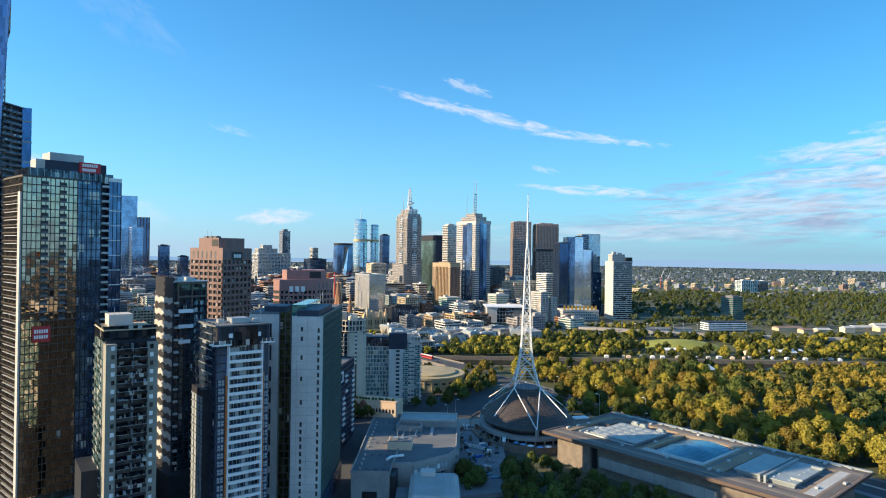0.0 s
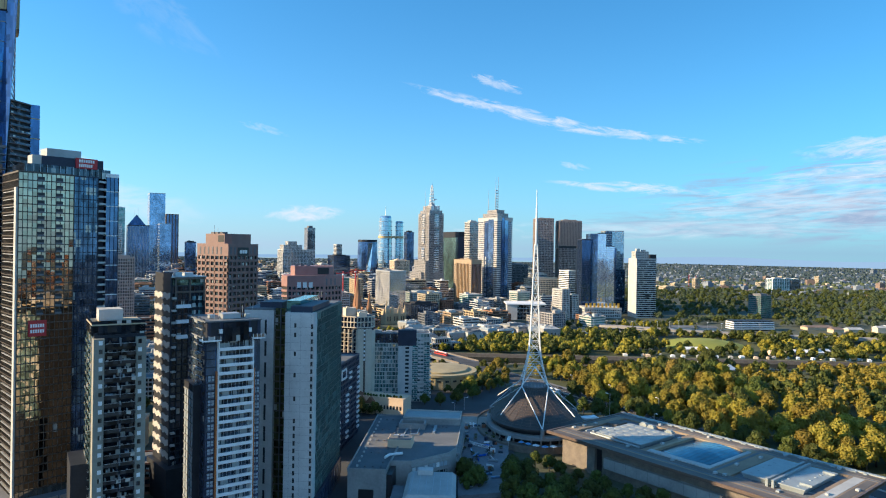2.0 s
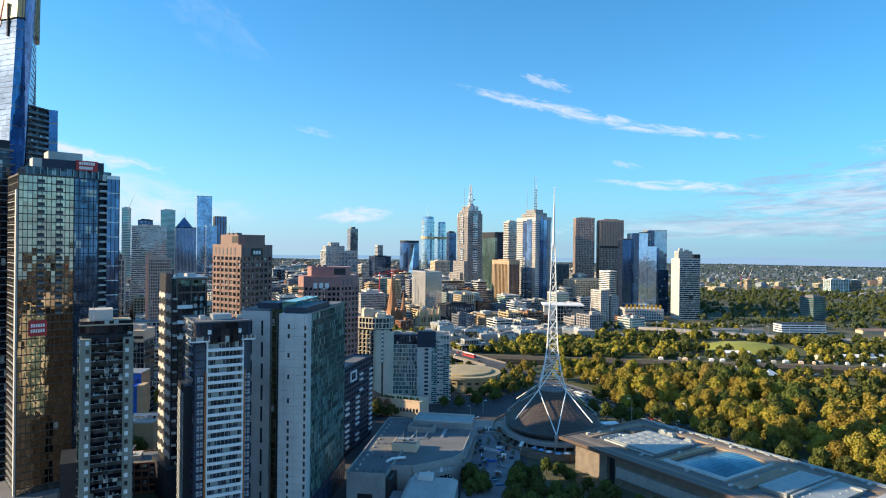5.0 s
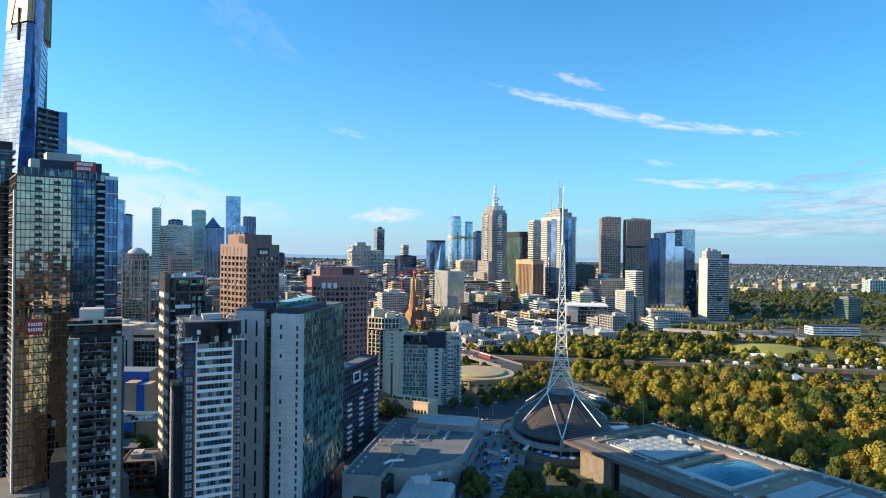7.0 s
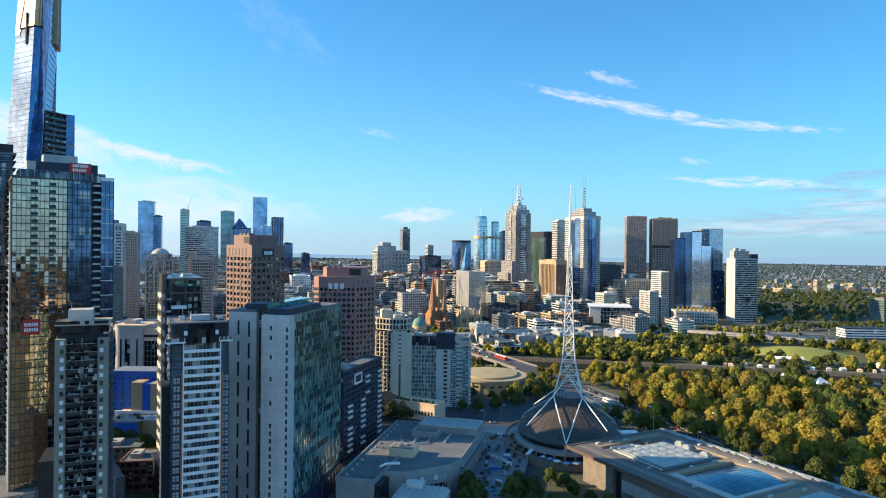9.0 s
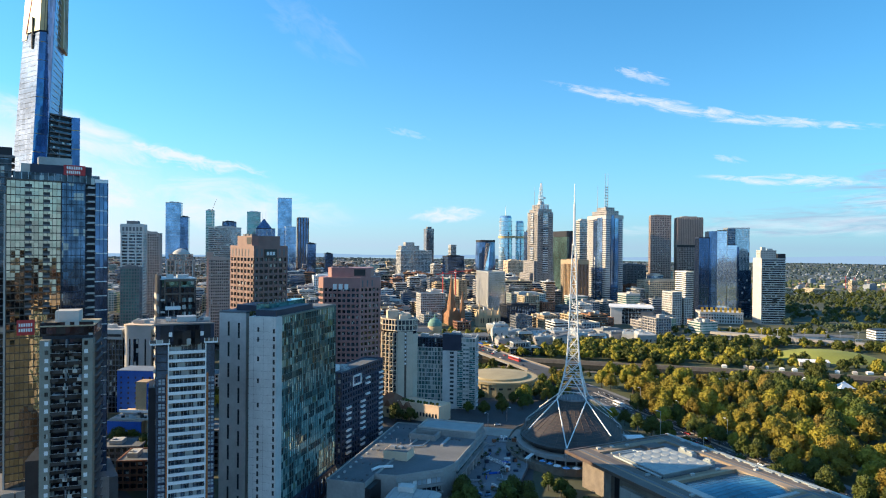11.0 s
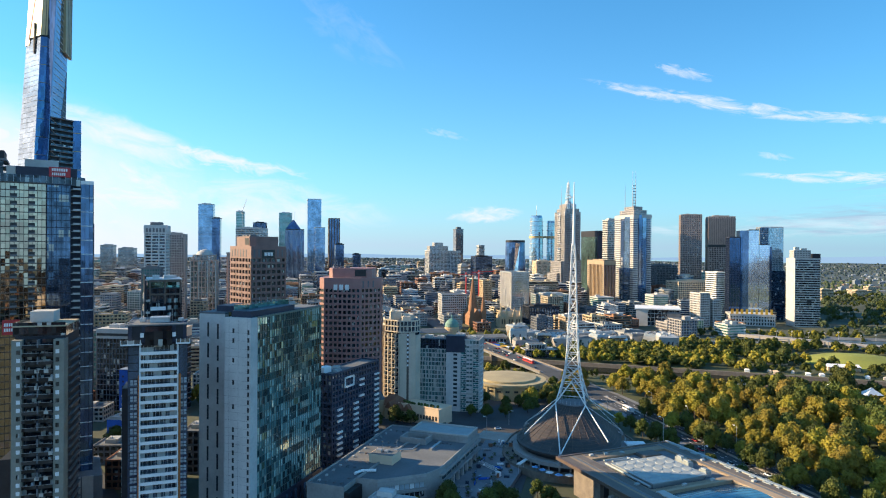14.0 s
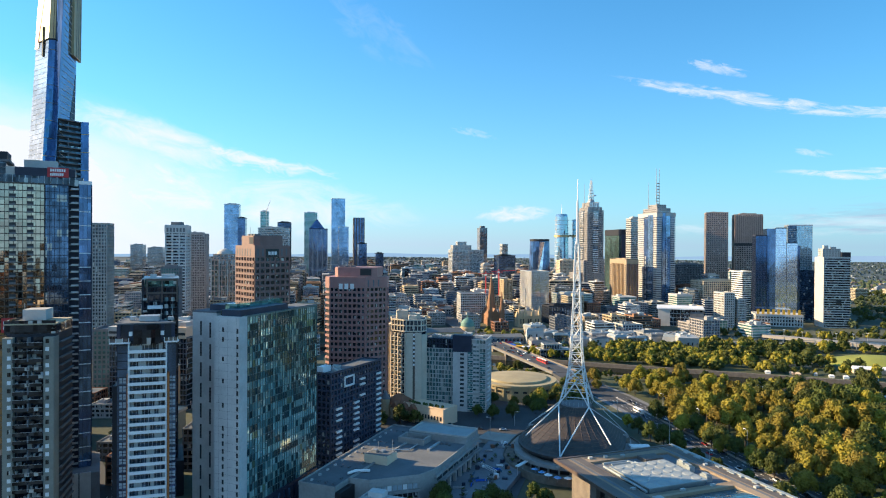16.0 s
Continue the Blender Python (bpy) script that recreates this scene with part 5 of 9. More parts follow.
def white_slat_tower():
    t = thing("white_balcony_tower", "dark tower with a column of white horizontal balconies", "apartment tower", -84.3, 247.2, 0, 38)
    W = 20.8
    plan = [(-0.3, 1.6), (W, 1.6), (W - 9, 15), (W - 15, 27), (-0.3, 27)]
    part("core", Geo().prism(plan, 0, 82), NAVY, t)
    part("glazing", Geo().box(4.3, 1.2, 12, 17.2, 1.7, 81.5), G_CURTAIN, t)
    part("corner_glass", Geo().box(0, 1.42, 12, 3.6, 1.62, 81), G_DEEP, t)
    part("corner_glass", Geo().box(17.7, 1.42, 12, W - 0.1, 1.62, 81), G_DEEP, t)
    for k in range(23):
        part("corner_band", Geo().box(-0.3, 1.3, 12.6 + 3.1 * k, 3.6, 1.66, 12.9 + 3.1 * k), CHARCOAL, t)
    bal = Geo().box(4.1, -0.8, 0, 17.4, 1.6, 0.3).box(4.1, -0.85, -0.35, 17.4, -0.7, 0.85).mesh("balcony", WHITE)
    dw = Geo().box(-0.2, -0.7, 0, 0.2, 1.6, 3.1).mesh("side_fin", WHITE)
    mull = Geo()
    for i in range(9):
        mull.box(5.1 + 1.45 * i, 1.0, 0, 5.22 + 1.45 * i, 1.3, 2.6)
    mm = mull.mesh("window_frame", METAL)
    for k in range(22):
        z = 13.2 + 3.1 * k
        slab = part("balcony", bal, WHITE, t, at=pose(0, 0, z))
        part("window_frame", mm, METAL, slab, at=pose(0, 0, 0.3))
        if k > 0:
            part("side_fin", dw, WHITE, t, at=pose(4.1, 0, z))
            part("side_fin", dw, WHITE, t, at=pose(17.4, 0, z))
    side = Geo().box(-1.35, -0.1, 0, 1.35, 0.15, 2.0).mesh("window", SKY_GREY)
    bar = Geo().box(-1.4, -0.16, 0, -1.15, 0.0, 2.1).box(-0.12, -0.16, 0, 0.12, 0.0, 2.1).box(1.15, -0.16, 0, 1.4, 0.0, 2.1).box(-1.4, -0.16, 0.95, 1.4, 0, 1.15).mesh("window_frame", NAVY)
    for k in range(18):
        for x in (1.8, 19.4):
            pane = part("window", side, SKY_GREY, t, at=pose(x, 1.38, 13.6 + 3.1 * k))
            part("window_frame", bar, NAVY, pane, at=pose(0, -0.05, -0.05))
    for x in (3.4, 17.7):
        part("orange_strip", Geo().box(x, 0.2, 12, x + 0.75, 1.65, 70), ORANGE, t, "rust-orange vertical strip")
    for x0, x1 in ((-2.4, 4.7), (W - 4.0, W + 1)):
        part("shelf", Geo().box(x0, -1.6, 81.8, x1, 3, 82.4), WHITE, t)
        part("shelf_rail", Geo().box(x0, -1.6, 82.4, x1, -1.5, 83.7), G_GREY, t)
        for k in range(4):
            part("shelf_post", Geo().box(x0 + (x1 - x0) * k / 3.2, -1.66, 82.4, x0 + (x1 - x0) * k / 3.2 + 0.2, -1.45, 83.9), WHITE, t)
    for x0, x1 in ((4.2, 5.4), (15.4, 16.6)):
        part("white_box", Geo().box(x0, -0.5, 84.6, x1, 0.6, 86.2), WHITE, t)
    for x0 in (0.0, 4.6, 15.4, 19.2):
        part("crown_pier", Geo().box(x0, 0.2, 82.5, x0 + 1.2, 1.4, 88.9), NAVY, t)
    part("crown", Geo().prism([(-0.2, 0.6), (W - 0.3, 0.6), (W - 9, 14.6), (W - 15, 26.6), (-0.2, 26.6)], 82, 88.9), CHARCOAL, t)
    part("crown_glass", Geo().box(5.8, -0.7, 81.4, 15.4, 0.8, 88.7), G_DARK, t)
    part("roof", Geo().prism([(-1, 0.2), (W, 0.2), (W - 8.8, 15), (W - 14.8, 27), (-1, 27)], 88.9, 89.4), ROOF_GREY, t)
    for x, y, w, d, h in ((7, 5, 7, 6, 2.0), (3, 9, 2, 3, 1.4), (17, 8, 2, 2, 1.2)):
        part("roof_unit", Geo().box(x, y, 89.5, x + w, y + d, 89.5 + h), METAL, t)
    for x in (4, 6, 15, 19):
        part("aerial", Geo().bar((x, 6, 89.4), (x, 6, 94.5), 0.07), METAL, t)
    sf = Geo().box(-0.42, -1.3, 0, -0.28, 1.3, 1.9).mesh("window", G_NIGHT)
    sr = Geo().box(-1.3, -2.2, -0.3, -0.3, 2.2, -0.05).box(-1.3, -2.2, -0.05, -1.22, 2.2, 0.8).mesh("side_balcony", METAL)
    for k in range(26):
        for y in (4.0, 23.5) if k < 17 else (4.0, 9.5, 15.0, 20.5):
            part("window", sf, G_NIGHT, t, at=pose(0, y, 10.6 + 3.1 * k))
        if k > 15 and k % 2:
            part("side_balcony", sr, METAL, t, at=pose(0, 12.4, 10.6 + 3.1 * k))
    # upper side: ribbons of dark glass between pale slab edges
    for k in range(8):
        part("side_glass", Geo().box(-0.5, 5.4, 64.6 + 3.1 * k, -0.28, 26.4, 66.6 + 3.1 * k), G_NIGHT, t)
        part("side_slab", Geo().box(-0.75, 6.0, 66.9 + 3.1 * k, -0.28, 14 + (k % 3) * 4, 67.15 + 3.1 * k), METAL, t)
    # side wing with pale windows
    part("wing", Geo().box(-3.0, 8, 0, 0, 22, 64), CHARCOAL, t)
    sw = Geo().box(-0.06, -1.1, 0, 0.06, 1.1, 2.2).mesh("window", SKY_GREY)
    for k in range(16):
        for y in (9.6, 13, 16.4, 19.8):
            part("window", sw, SKY_GREY, t, at=pose(-3.05, y, 12 + 3.1 * k))
    for k in range(17):
        part("wing_band", Geo().box(-3.2, 8, 11.2 + 3.1 * k, -2.95, 22, 11.6 + 3.1 * k), METAL, t)
    part("terrace_wall", Geo().box(-5, -7.5, 6, W + 4, -6.9, 11.6), WHITE, t)
    part("terrace", Geo().box(-6, -7, 0, W + 4, 20, 9.8), DARK_CONCRETE, t)
    for k in range(6):
        part("terrace_opening", Geo().box(-2 + 5 * k, -7.6, 7, 1.8 + 5 * k, -7.45, 9.6), DARK, t)
    for k in range(5):
        part("stair_block", Geo().box(-8 + 0.9 * k, -4 + 2.2 * k, 0, -4.5, -1.8 + 2.2 * k, 12 + 2.4 * k), CONCRETE, t)
    for x in (-2, 8, 16, 26):
        part("frame", Geo().bar((x, -6.5, 9.8), (x, -6.5, 13.5), 0.12).bar((x, -6.5, 13.5), (x, 0, 13.5), 0.12), WHITE, t)
    part("hedge", Geo().box(0, -6.6, 9.8, W, -5.6, 10.9), L_GREEN, t)


white_slat_tower()


def concrete_glass_slab():
    t = thing("concrete_glass_slab_tower", "slab tower with a raw concrete end and green glass side", "office tower", -63.4, 276.6, 0, 0.5)
    W, D, top = 12.4, 58.5, 90.2
    part("end_wall", Geo().box(0, 0, 0, W, 5, top), CONCRETE, t, "raw grey concrete end wall")
    hole = Geo().box(-0.45, -0.03, 0, 0.45, 0.03, 1.9).mesh("window", DARK)
    for z in (84, 80, 72, 63, 53):
        part("window", hole, DARK, t, at=pose(4.3, -0.02, z))
    for k in range(12):
        part("window", hole, DARK, t, at=pose(4.3, -0.02, 9 + 3.15 * k))
    for k in range(25):
        part("window", hole, DARK, t, at=pose(11.4, -0.02, 8 + 3.15 * k))
    for k in range(24):
        part("joint", Geo().box(0.05, -0.02, 9.4 + 3.25 * k, W - 0.05, 0.0, 9.46 + 3.25 * k), DARK_CONCRETE, t)
    for x in (2.2, 6.6, 11.0):
        part("joint", Geo().box(x, -0.02, 0, x + 0.06, 0.0, top - 0.2), DARK_CONCRETE, t)
    facade(t, [(0.4, 5), (W, 5), (W, D), (0.4, D)], 11, top - 0.4, 3.0, 0.14, GREEN_METAL, G_GREEN, 1.78, 0.07, recess=0.22, faces=(1,), parapet=0.7)
    pane_rnd = random.Random(17)
    cols, floors = 30, 26
    step, high = (D - 5) / cols, (top - 11.4) / floors
    sheet = {m.name: Geo().box(-0.04, 0.06, 0.2, 0.02, step - 0.08, high - 0.08).mesh("window", m) for m in (G_PANE_BRIGHT, G_PANE_MID, G_PANE_DARK, G_PANE_OLIVE)}
    rest = {m.name: (m, Geo()) for m in (G_PANE_BRIGHT, G_PANE_MID, G_PANE_DARK, G_PANE_OLIVE)}
    vents = Geo()
    for s in range(floors):
        row = pane_rnd.gauss(0, 0.16)
        for c in range(cols):
            v = noise.noise((c * 0.21 + 9 * (s % 5), s * 0.9, 4.0)) + row + pane_rnd.gauss(0, 0.3)
            m = G_PANE_DARK if v < -0.16 else (G_PANE_MID if v < 0.2 else (G_PANE_BRIGHT if v < 0.85 else G_PANE_OLIVE))
            x, y, z = W - 0.2, 5 + c * step, 11 + s * high
            if c < 11:
                part("window", sheet[m.name], m, t, at=pose(x, y, z))
            else:
                rest[m.name][1].box(x - 0.04, y + 0.06, z + 0.2, x + 0.02, y + step - 0.08, z + high - 0.08)
            if pane_rnd.random() < 0.05:
                vents.box(x + 0.02, y + 0.3, z + 1.9, x + 0.12, y + 1.0, z + 2.5)
    for m, g in rest.values():
        tagged(part("windows", g, m, t), kind="stuff")
    tagged(part("opened_sashes", vents, ROOF_PALE, t), kind="stuff")
    part("top_box", Geo().box(1.5, 2.5, top, W - 1.5, 36, top + 2.6), NAVY, t)
    part("roof_screen", Geo().box(-2, 9, top, 4, 42, top + 4.4), G_GREENBLUE, t, "pale green glass roof screen")
    part("roof_deck", Geo().box(0.6, 37, top + 0.3, W - 0.6, D - 0.6, top + 0.6), ROOF_GREY, t)
    for y in (20, 26, 33, 48, 54):
        part("aerial", Geo().bar((3, y, top + 2), (3, y, top + 7.2), 0.07), METAL, t)
    part("podium", Geo().box(0.5, 2, 0, W + 0.6, D, 11.2), NAVY, t)
    for k in range(14):
        part("podium_light", Geo().box(W + 0.55, 6 + 4 * k, 2.5, W + 0.75, 7.2 + 4 * k, 9.5), G_BLUE if k % 2 else G_DEEP, t)
    # companion slab with narrow slots, joined by a recessed glass link
    part("link", Geo().box(-8.5, 14, 0, 0.3, 52, top + 0.5), G_LINK, t, "recessed bronze glass link")
    for k in range(26):
        part("link_band", Geo().box(-8.5, 13.4, 6 + 3.25 * k, 0.2, 14.2, 6.5 + 3.25 * k), BROWN_METAL, t)
    for x in (-6, -3.6, -1.2):
        part("link_fin", Geo().box(x, 13.0, 0, x + 0.3, 14.2, top), DARK_CONCRETE, t)
    part("companion_slab", Geo().box(-21.5, 11.5, 0, -8.4, 52, top - 0.2), CONCRETE, t, "raw grey concrete slab")
    for k in range(9):
        part("slot", Geo().box(-17.4, 11.44, 8 + 9 * k, -16.5, 11.6, 14.2 + 9 * k), DARK, t)
        part("slot", Geo().box(-12.4, 11.44, 4 + 9.4 * k, -11.5, 11.6, 10.6 + 9.4 * k), DARK, t)
    part("companion_cap", Geo().box(-21.6, 11.4, top - 0.2, -8.3, 52, top + 0.5), DARK_CONCRETE, t)
    part("companion_top", Geo().box(-16, 16, top, -6, 30, top + 3), NAVY, t)


concrete_glass_slab()


def granite_tower(name, label, x, y, rot, poly, top, storey, bay, stone, sign, crown):
    t = thing(name, label, "office tower", x, y, 0, rot)
    facade(t, poly, 0, top - 7.5, storey, 1.5, stone, DARK, bay, 1.0, recess=0.7, faces=(0, 1) if len(poly) == 4 else (0, 1, 2), pane_mat=G_WIN, panes=300, parapet=0.3, proud=0.0)
    part("attic", Geo().prism(poly, top - 7.4, top), stone, t)
    for i, (face, d0, n, step) in enumerate(crown["slots"]):
        p, q = Vector(poly[face]), Vector(poly[(face + 1) % len(poly)])
        w = (q - p).normalized()
        for k in range(n):
            c = p + w * (d0 + k * step)
            part("attic_slot", Geo().turned(c.x, c.y, 1.1, 0.24, math.degrees(math.atan2(w.y, w.x)), top - 6.6, top - 2.0), DARK_CONCRETE, t)
    x0, y0, x1, y1, h = crown["box"]
    part("crown", Geo().prism([(x0 + 3, y0), (x1 - 3, y0), (x1, y0 + 3), (x1, y1), (x0, y1), (x0, y0 + 3)], top, top + h), stone, t)
    part("crown_opening", Geo().box(x0 + 0.62 * (x1 - x0), y0 - 0.1, top + 1, x1 - 3.5, y0 + 2, top + h - 1), DARK, t)
    for k in range(3):
        part("roof_unit", Geo().box(x0 + 3 + 4 * k, y0 + 4, top + h, x0 + 5.5 + 4 * k, y0 + 8, top + h + 1.2), DARK_CONCRETE, t)
    part("aerial", Geo().bar((x0 + 5, y0 + 5, top + h), (x0 + 5, y0 + 5, top + h + 5.5), 0.1), METAL, t)
    part("aerial", Geo().bar((x0 + 7, y0 + 6, top + h), (x0 + 7, y0 + 6, top + h + 4), 0.08), METAL, t)
    sign(t, poly, top)
    return t


def plate_sign(t, poly, top):
    plate = part("sign_plate", Geo().box(28.0, 7.4, top - 7.4, 28.3, 16.2, top - 2.2), DARK, t, "black sign plate")
    for k in range(3):
        part("sign_bar", Geo().box(28.3, 8.9 + 2.1 * k, top - 6.0, 28.5, 10.5 + 2.1 * k, top - 3.8), WHITE, plate)


def letter_sign(t, poly, top):
    p, q = Vector(poly[0]), Vector(poly[1])
    w = (q - p).normalized()
    for k in range(3):
        c = p + w * (8 + 4.0 * k)
        part("sign_bar", Geo().turned(c.x, c.y, 2.6, 0.4, math.degrees(math.atan2(w.y, w.x)), top - 8.4, top - 4.6), WHITE, t, "white sign letters as bars")


granite_tower("red_granite_tower", "reddish-brown granite office tower with square windows", -159.5, 408.5, -27, rect(28, 24.5), 119, 3.75, 3.75, BROWN_GRANITE, plate_sign,
              {"slots": [(0, 3, 6, 3.75), (1, 2.2, 2, 3.2), (1, 18.5, 2, 3.2)], "box": (3, 1.5, 26, 20, 6.2)})
granite_tower("dark_granite_tower", "dark plum granite office tower with square windows", -113.5, 449.5, 15, [(0, 0), (25.5, 0), (38, 11), (38, 18), (30, 22), (0, 22), (-4, 18), (-4, 4)], 97.6, 3.75, 3.2, DARK_GRANITE, letter_sign,
              {"slots": [(1, 2, 3, 4)], "box": (2, 4, 32, 26, 6.5)})


def dark_block():
    t = thing("dark_apartment_block", "dark navy apartment block with white balcony edges", "apartment block", -72.5, 364.5, 0, -5)
    facade(t, rect(12, 51), 0, 50, 3.1, 1.0, BLUE_PANEL, G_NIGHT, 3.0, 0.8, recess=0.35, faces=(0, 1), parapet=1.0)
    ring = Geo().box(12.1, 12, 41, 12.6, 22, 42).box(12.1, 12, 46, 12.6, 22, 47).box(12.1, 12, 41, 12.6, 13, 47).box(12.1, 21, 41, 12.6, 22, 47)
    part("sign_frame", ring, WHITE, t, "white rectangular sign frame")
    me = Geo().box(11.8, 0, 0, 12.7, 5.0, 1.1).mesh("balcony", WHITE)
    for k in range(13):
        for y in ((5, 22) if k < 9 else (28,)):
            if (k + y) % 7 != 3:
                part("balcony", me, WHITE, t, at=pose(0, y, 5 + 3.1 * k))
        part("balcony", me, WHITE, t, at=pose(0, 45.5, 5 + 3.1 * k))
    part("plant_room", Geo().box(1.5, 2, 50.2, 5.5, 9, 53.4), WHITE, t, "white rooftop plant room")
    rooftop(t, [(2, 14, 3, 5, 50.2, 1.6), (7, 8, 3, 3, 50.2, 1.2)])
    for k in range(5):
        part("roof_unit", Geo().box(1 + 2 * k, 11 + (k % 2) * 2, 50.2, 2.2 + 2 * k, 12.6 + (k % 2) * 2, 51.2), METAL, t)


dark_block()


def beige_tower():
    t = thing("beige_apartment_tower", "beige apartment tower with stacked balconies between fins", "apartment tower", -79.5, 480, 0, 28)
    P = [(-1, 6), (9, -4), (20, -4), (24, 0), (24, 20), (4, 26), (-1, 20)]
    part("core", Geo().prism(inset(P, 0.7), 0, 66), G_DARK, t)
    facade(t, P, 58, 66, 3.6, 0.7, CREAM, G_NIGHT, 3.0, 0.5, recess=0.6, parapet=0.8)
    # plain beige walls either side of a narrow stair window
    part("blank_wall", Geo().box(9.2, -4.4, 0, 13.8, -3.0, 57.5), CREAM, t)
    part("blank_wall", Geo().box(15.4, -4.4, 0, 20.0, -3.0, 57.5), CREAM, t)
    part("stair_panel", Geo().box(13.8, -4.0, 0, 15.4, -3.0, 57.5), BROWN_METAL, t)
    part("blank_wall", Geo().prism([(20.1, -4.3), (24.3, -0.3), (24.3, 12), (20.1, 5)], 0, 56), CREAM, t)
    part("side_wall", Geo().box(-4.4, 9, 0, -1.0, 20, 62), CREAM, t)
    win = Geo().box(-0.6, -0.05, 0, 0.6, 0.05, 1.5).mesh("window", WHITE)
    for k in range(8):
        part("window", win, WHITE, t, at=pose(14.6, -4.06, 34 + 3.05 * k))
    # balcony column on the slanting corner
    w = Vector((10, -10)).normalized()
    out = Vector((w.y, -w.x))

    def quad(u0, u1, v0, v1):
        return [tuple(Vector((-1, 6)) + w * u + out * v) for u, v in ((u0, v1), (u1, v1), (u1, v0), (u0, v0))]

    for u in (0.0, 3.35, 6.7, 10.05, 13.4):
        part("fin", Geo().prism(quad(u, u + 0.7, -0.8, 1.0), 0, 57), CREAM, t)
    for i in range(4):
        slab = Geo().prism(quad(0.7 + 3.35 * i, 3.35 + 3.35 * i, -0.8, 0.8), 0, 0.35).mesh("balcony", CREAM)
        rail = Geo().prism(quad(0.7 + 3.35 * i, 3.35 + 3.35 * i, 0.7, 0.8), 0.35, 1.3).mesh("railing", G_NIGHT)
        for k in range(18):
            b = part("balcony", slab, CREAM, t, at=pose(0, 0, 2 + 3.05 * k))
            if (k + i) % 3:
                part("railing", rail, G_NIGHT, b, "dark glass railing")
    rooftop(t, [(3, 6, 8, 8, 66.2, 6), (12, 6, 8, 9, 66.2, 3.6), (11, -1, 6, 5, 66.2, 3.0)], CREAM)


beige_tower()


def twin_blocks():
    t = thing("grey_apartment_block", "grey apartment block with dark penthouse storeys", "apartment block", -65.5, 502, 0, 7)
    facade(t, rect(24, 20), 0, 44, 3.05, 0.55, CONCRETE, G_FLAT, 2.4, 0.3, recess=0.5, faces=(0,), parapet=0.4, pane_mat=G_FLAT, panes=140)
    facade(t, [(0.2, 0.4), (23.8, 0.4), (23.8, 19.6), (0.2, 19.6)], 44, 51, 3.4, 0.5, NAVY, G_DARK, 2.4, 0.5, recess=0.3, faces=(0,), parapet=0.6)
    rooftop(t, [(5, 6, 6, 6, 51, 2.2), (14, 8, 5, 6, 51, 1.6)])
    s = thing("pale_apartment_block", "pale grey apartment block with stacked balconies", "apartment block", -41.2, 500.5, 0, 7)
    facade(s, rect(24, 22), 0, 52, 3.05, 0.5, CONCRETE, G_FLAT, 2.4, 0.35, recess=0.5, faces=(0, 1), parapet=0.7)
    part("blank_wall", Geo().box(-0.3, -0.5, 0, 10.5, 1, 43), CONCRETE, s)
    part("dark_cap", Geo().box(-0.4, -0.7, 43, 13.5, 6, 55), NAVY, s, "dark navy cap")
    me = Geo().box(5.2, -0.6, 0, 8, -0.45, 1.6).mesh("window", DARK)
    bal = Geo().box(15, -1.4, 0, 19.5, 0.4, 0.25).box(15, -1.4, 0.25, 19.5, -1.3, 1.2).mesh("balcony", CONCRETE)
    side = Geo().box(23.6, 3, 0, 25.4, 9, 0.25).box(25.3, 3, 0.25, 25.4, 9, 1.2).mesh("balcony", WHITE)
    for k in range(16):
        if k < 13:
            part("window", me, DARK, s, at=pose(0, 0, 4 + 3.05 * k))
        part("balcony", bal, CONCRETE, s, at=pose(0, 0, 2.2 + 3.05 * k))
        part("balcony", side, WHITE, s, at=pose(0, 0, 2.2 + 3.05 * k))
    rooftop(s, [(14, 8, 6, 6, 52, 1.8), (5, 9, 6, 8, 52, 3.2)])
    glass_rail = Geo().box(0.1, -0.9, 0, 3.9, -0.8, 1.1).mesh("railing", G_GREENBLUE)
    ledge = Geo().box(0, -1.0, -0.25, 4.0, 0.2, 0).mesh("ledge", WHITE)
    for k in range(14):
        for x in (10.7, 19.8):
            part("railing", glass_rail, G_GREENBLUE, part("ledge", ledge, WHITE, s, at=pose(x, 0, 2.4 + 3.05 * k)))
    lo = thing("brick_podium_house", "low sunlit sandstone house with terracotta roof", "house", -82, 470, 0, -14)
    part("wall", Geo().box(0, 0, 0, 30, 16, 9), SAND, lo)
    part("terrace", Geo().box(18, 0.4, 0, 51, 17, 11.6), BEIGE, lo)
    for k in range(8):
        part("window", Geo().box(31.5 + 2.4 * k, 0.2, 4, 32.6 + 2.4 * k, 0.5, 6.6), DARK, lo)
    hedge = random.Random(6)
    for k in range(12):
        part("planting", Geo().lathe([(0.01, 13.6), (0.9, 13.2), (1.1, 12.4), (0.7, 11.5)], 6, 20 + 2.5 * k, 2.2 + hedge.uniform(0, 3)), L_GREEN, lo)
    part("parapet", Geo().box(18, 0.1, 11.6, 51, 0.5, 12.5), BEIGE, lo)
    part("roof", Geo().loft([(-1, -1), (17, -1), (17, 17), (-1, 17)], 9, [(6, 8), (10, 8), (10, 9), (6, 9)], 15), BRICK, lo)
    part("turret", Geo().prism(regular(8, 3.2), 0, 13), SAND, lo, at=pose(3, -1, 0))
    part("turret_roof", Geo().loft(regular(8, 3.8), 13, regular(8, 0.2), 18.5), DARK_CONCRETE, lo, at=pose(3, -1, 0))
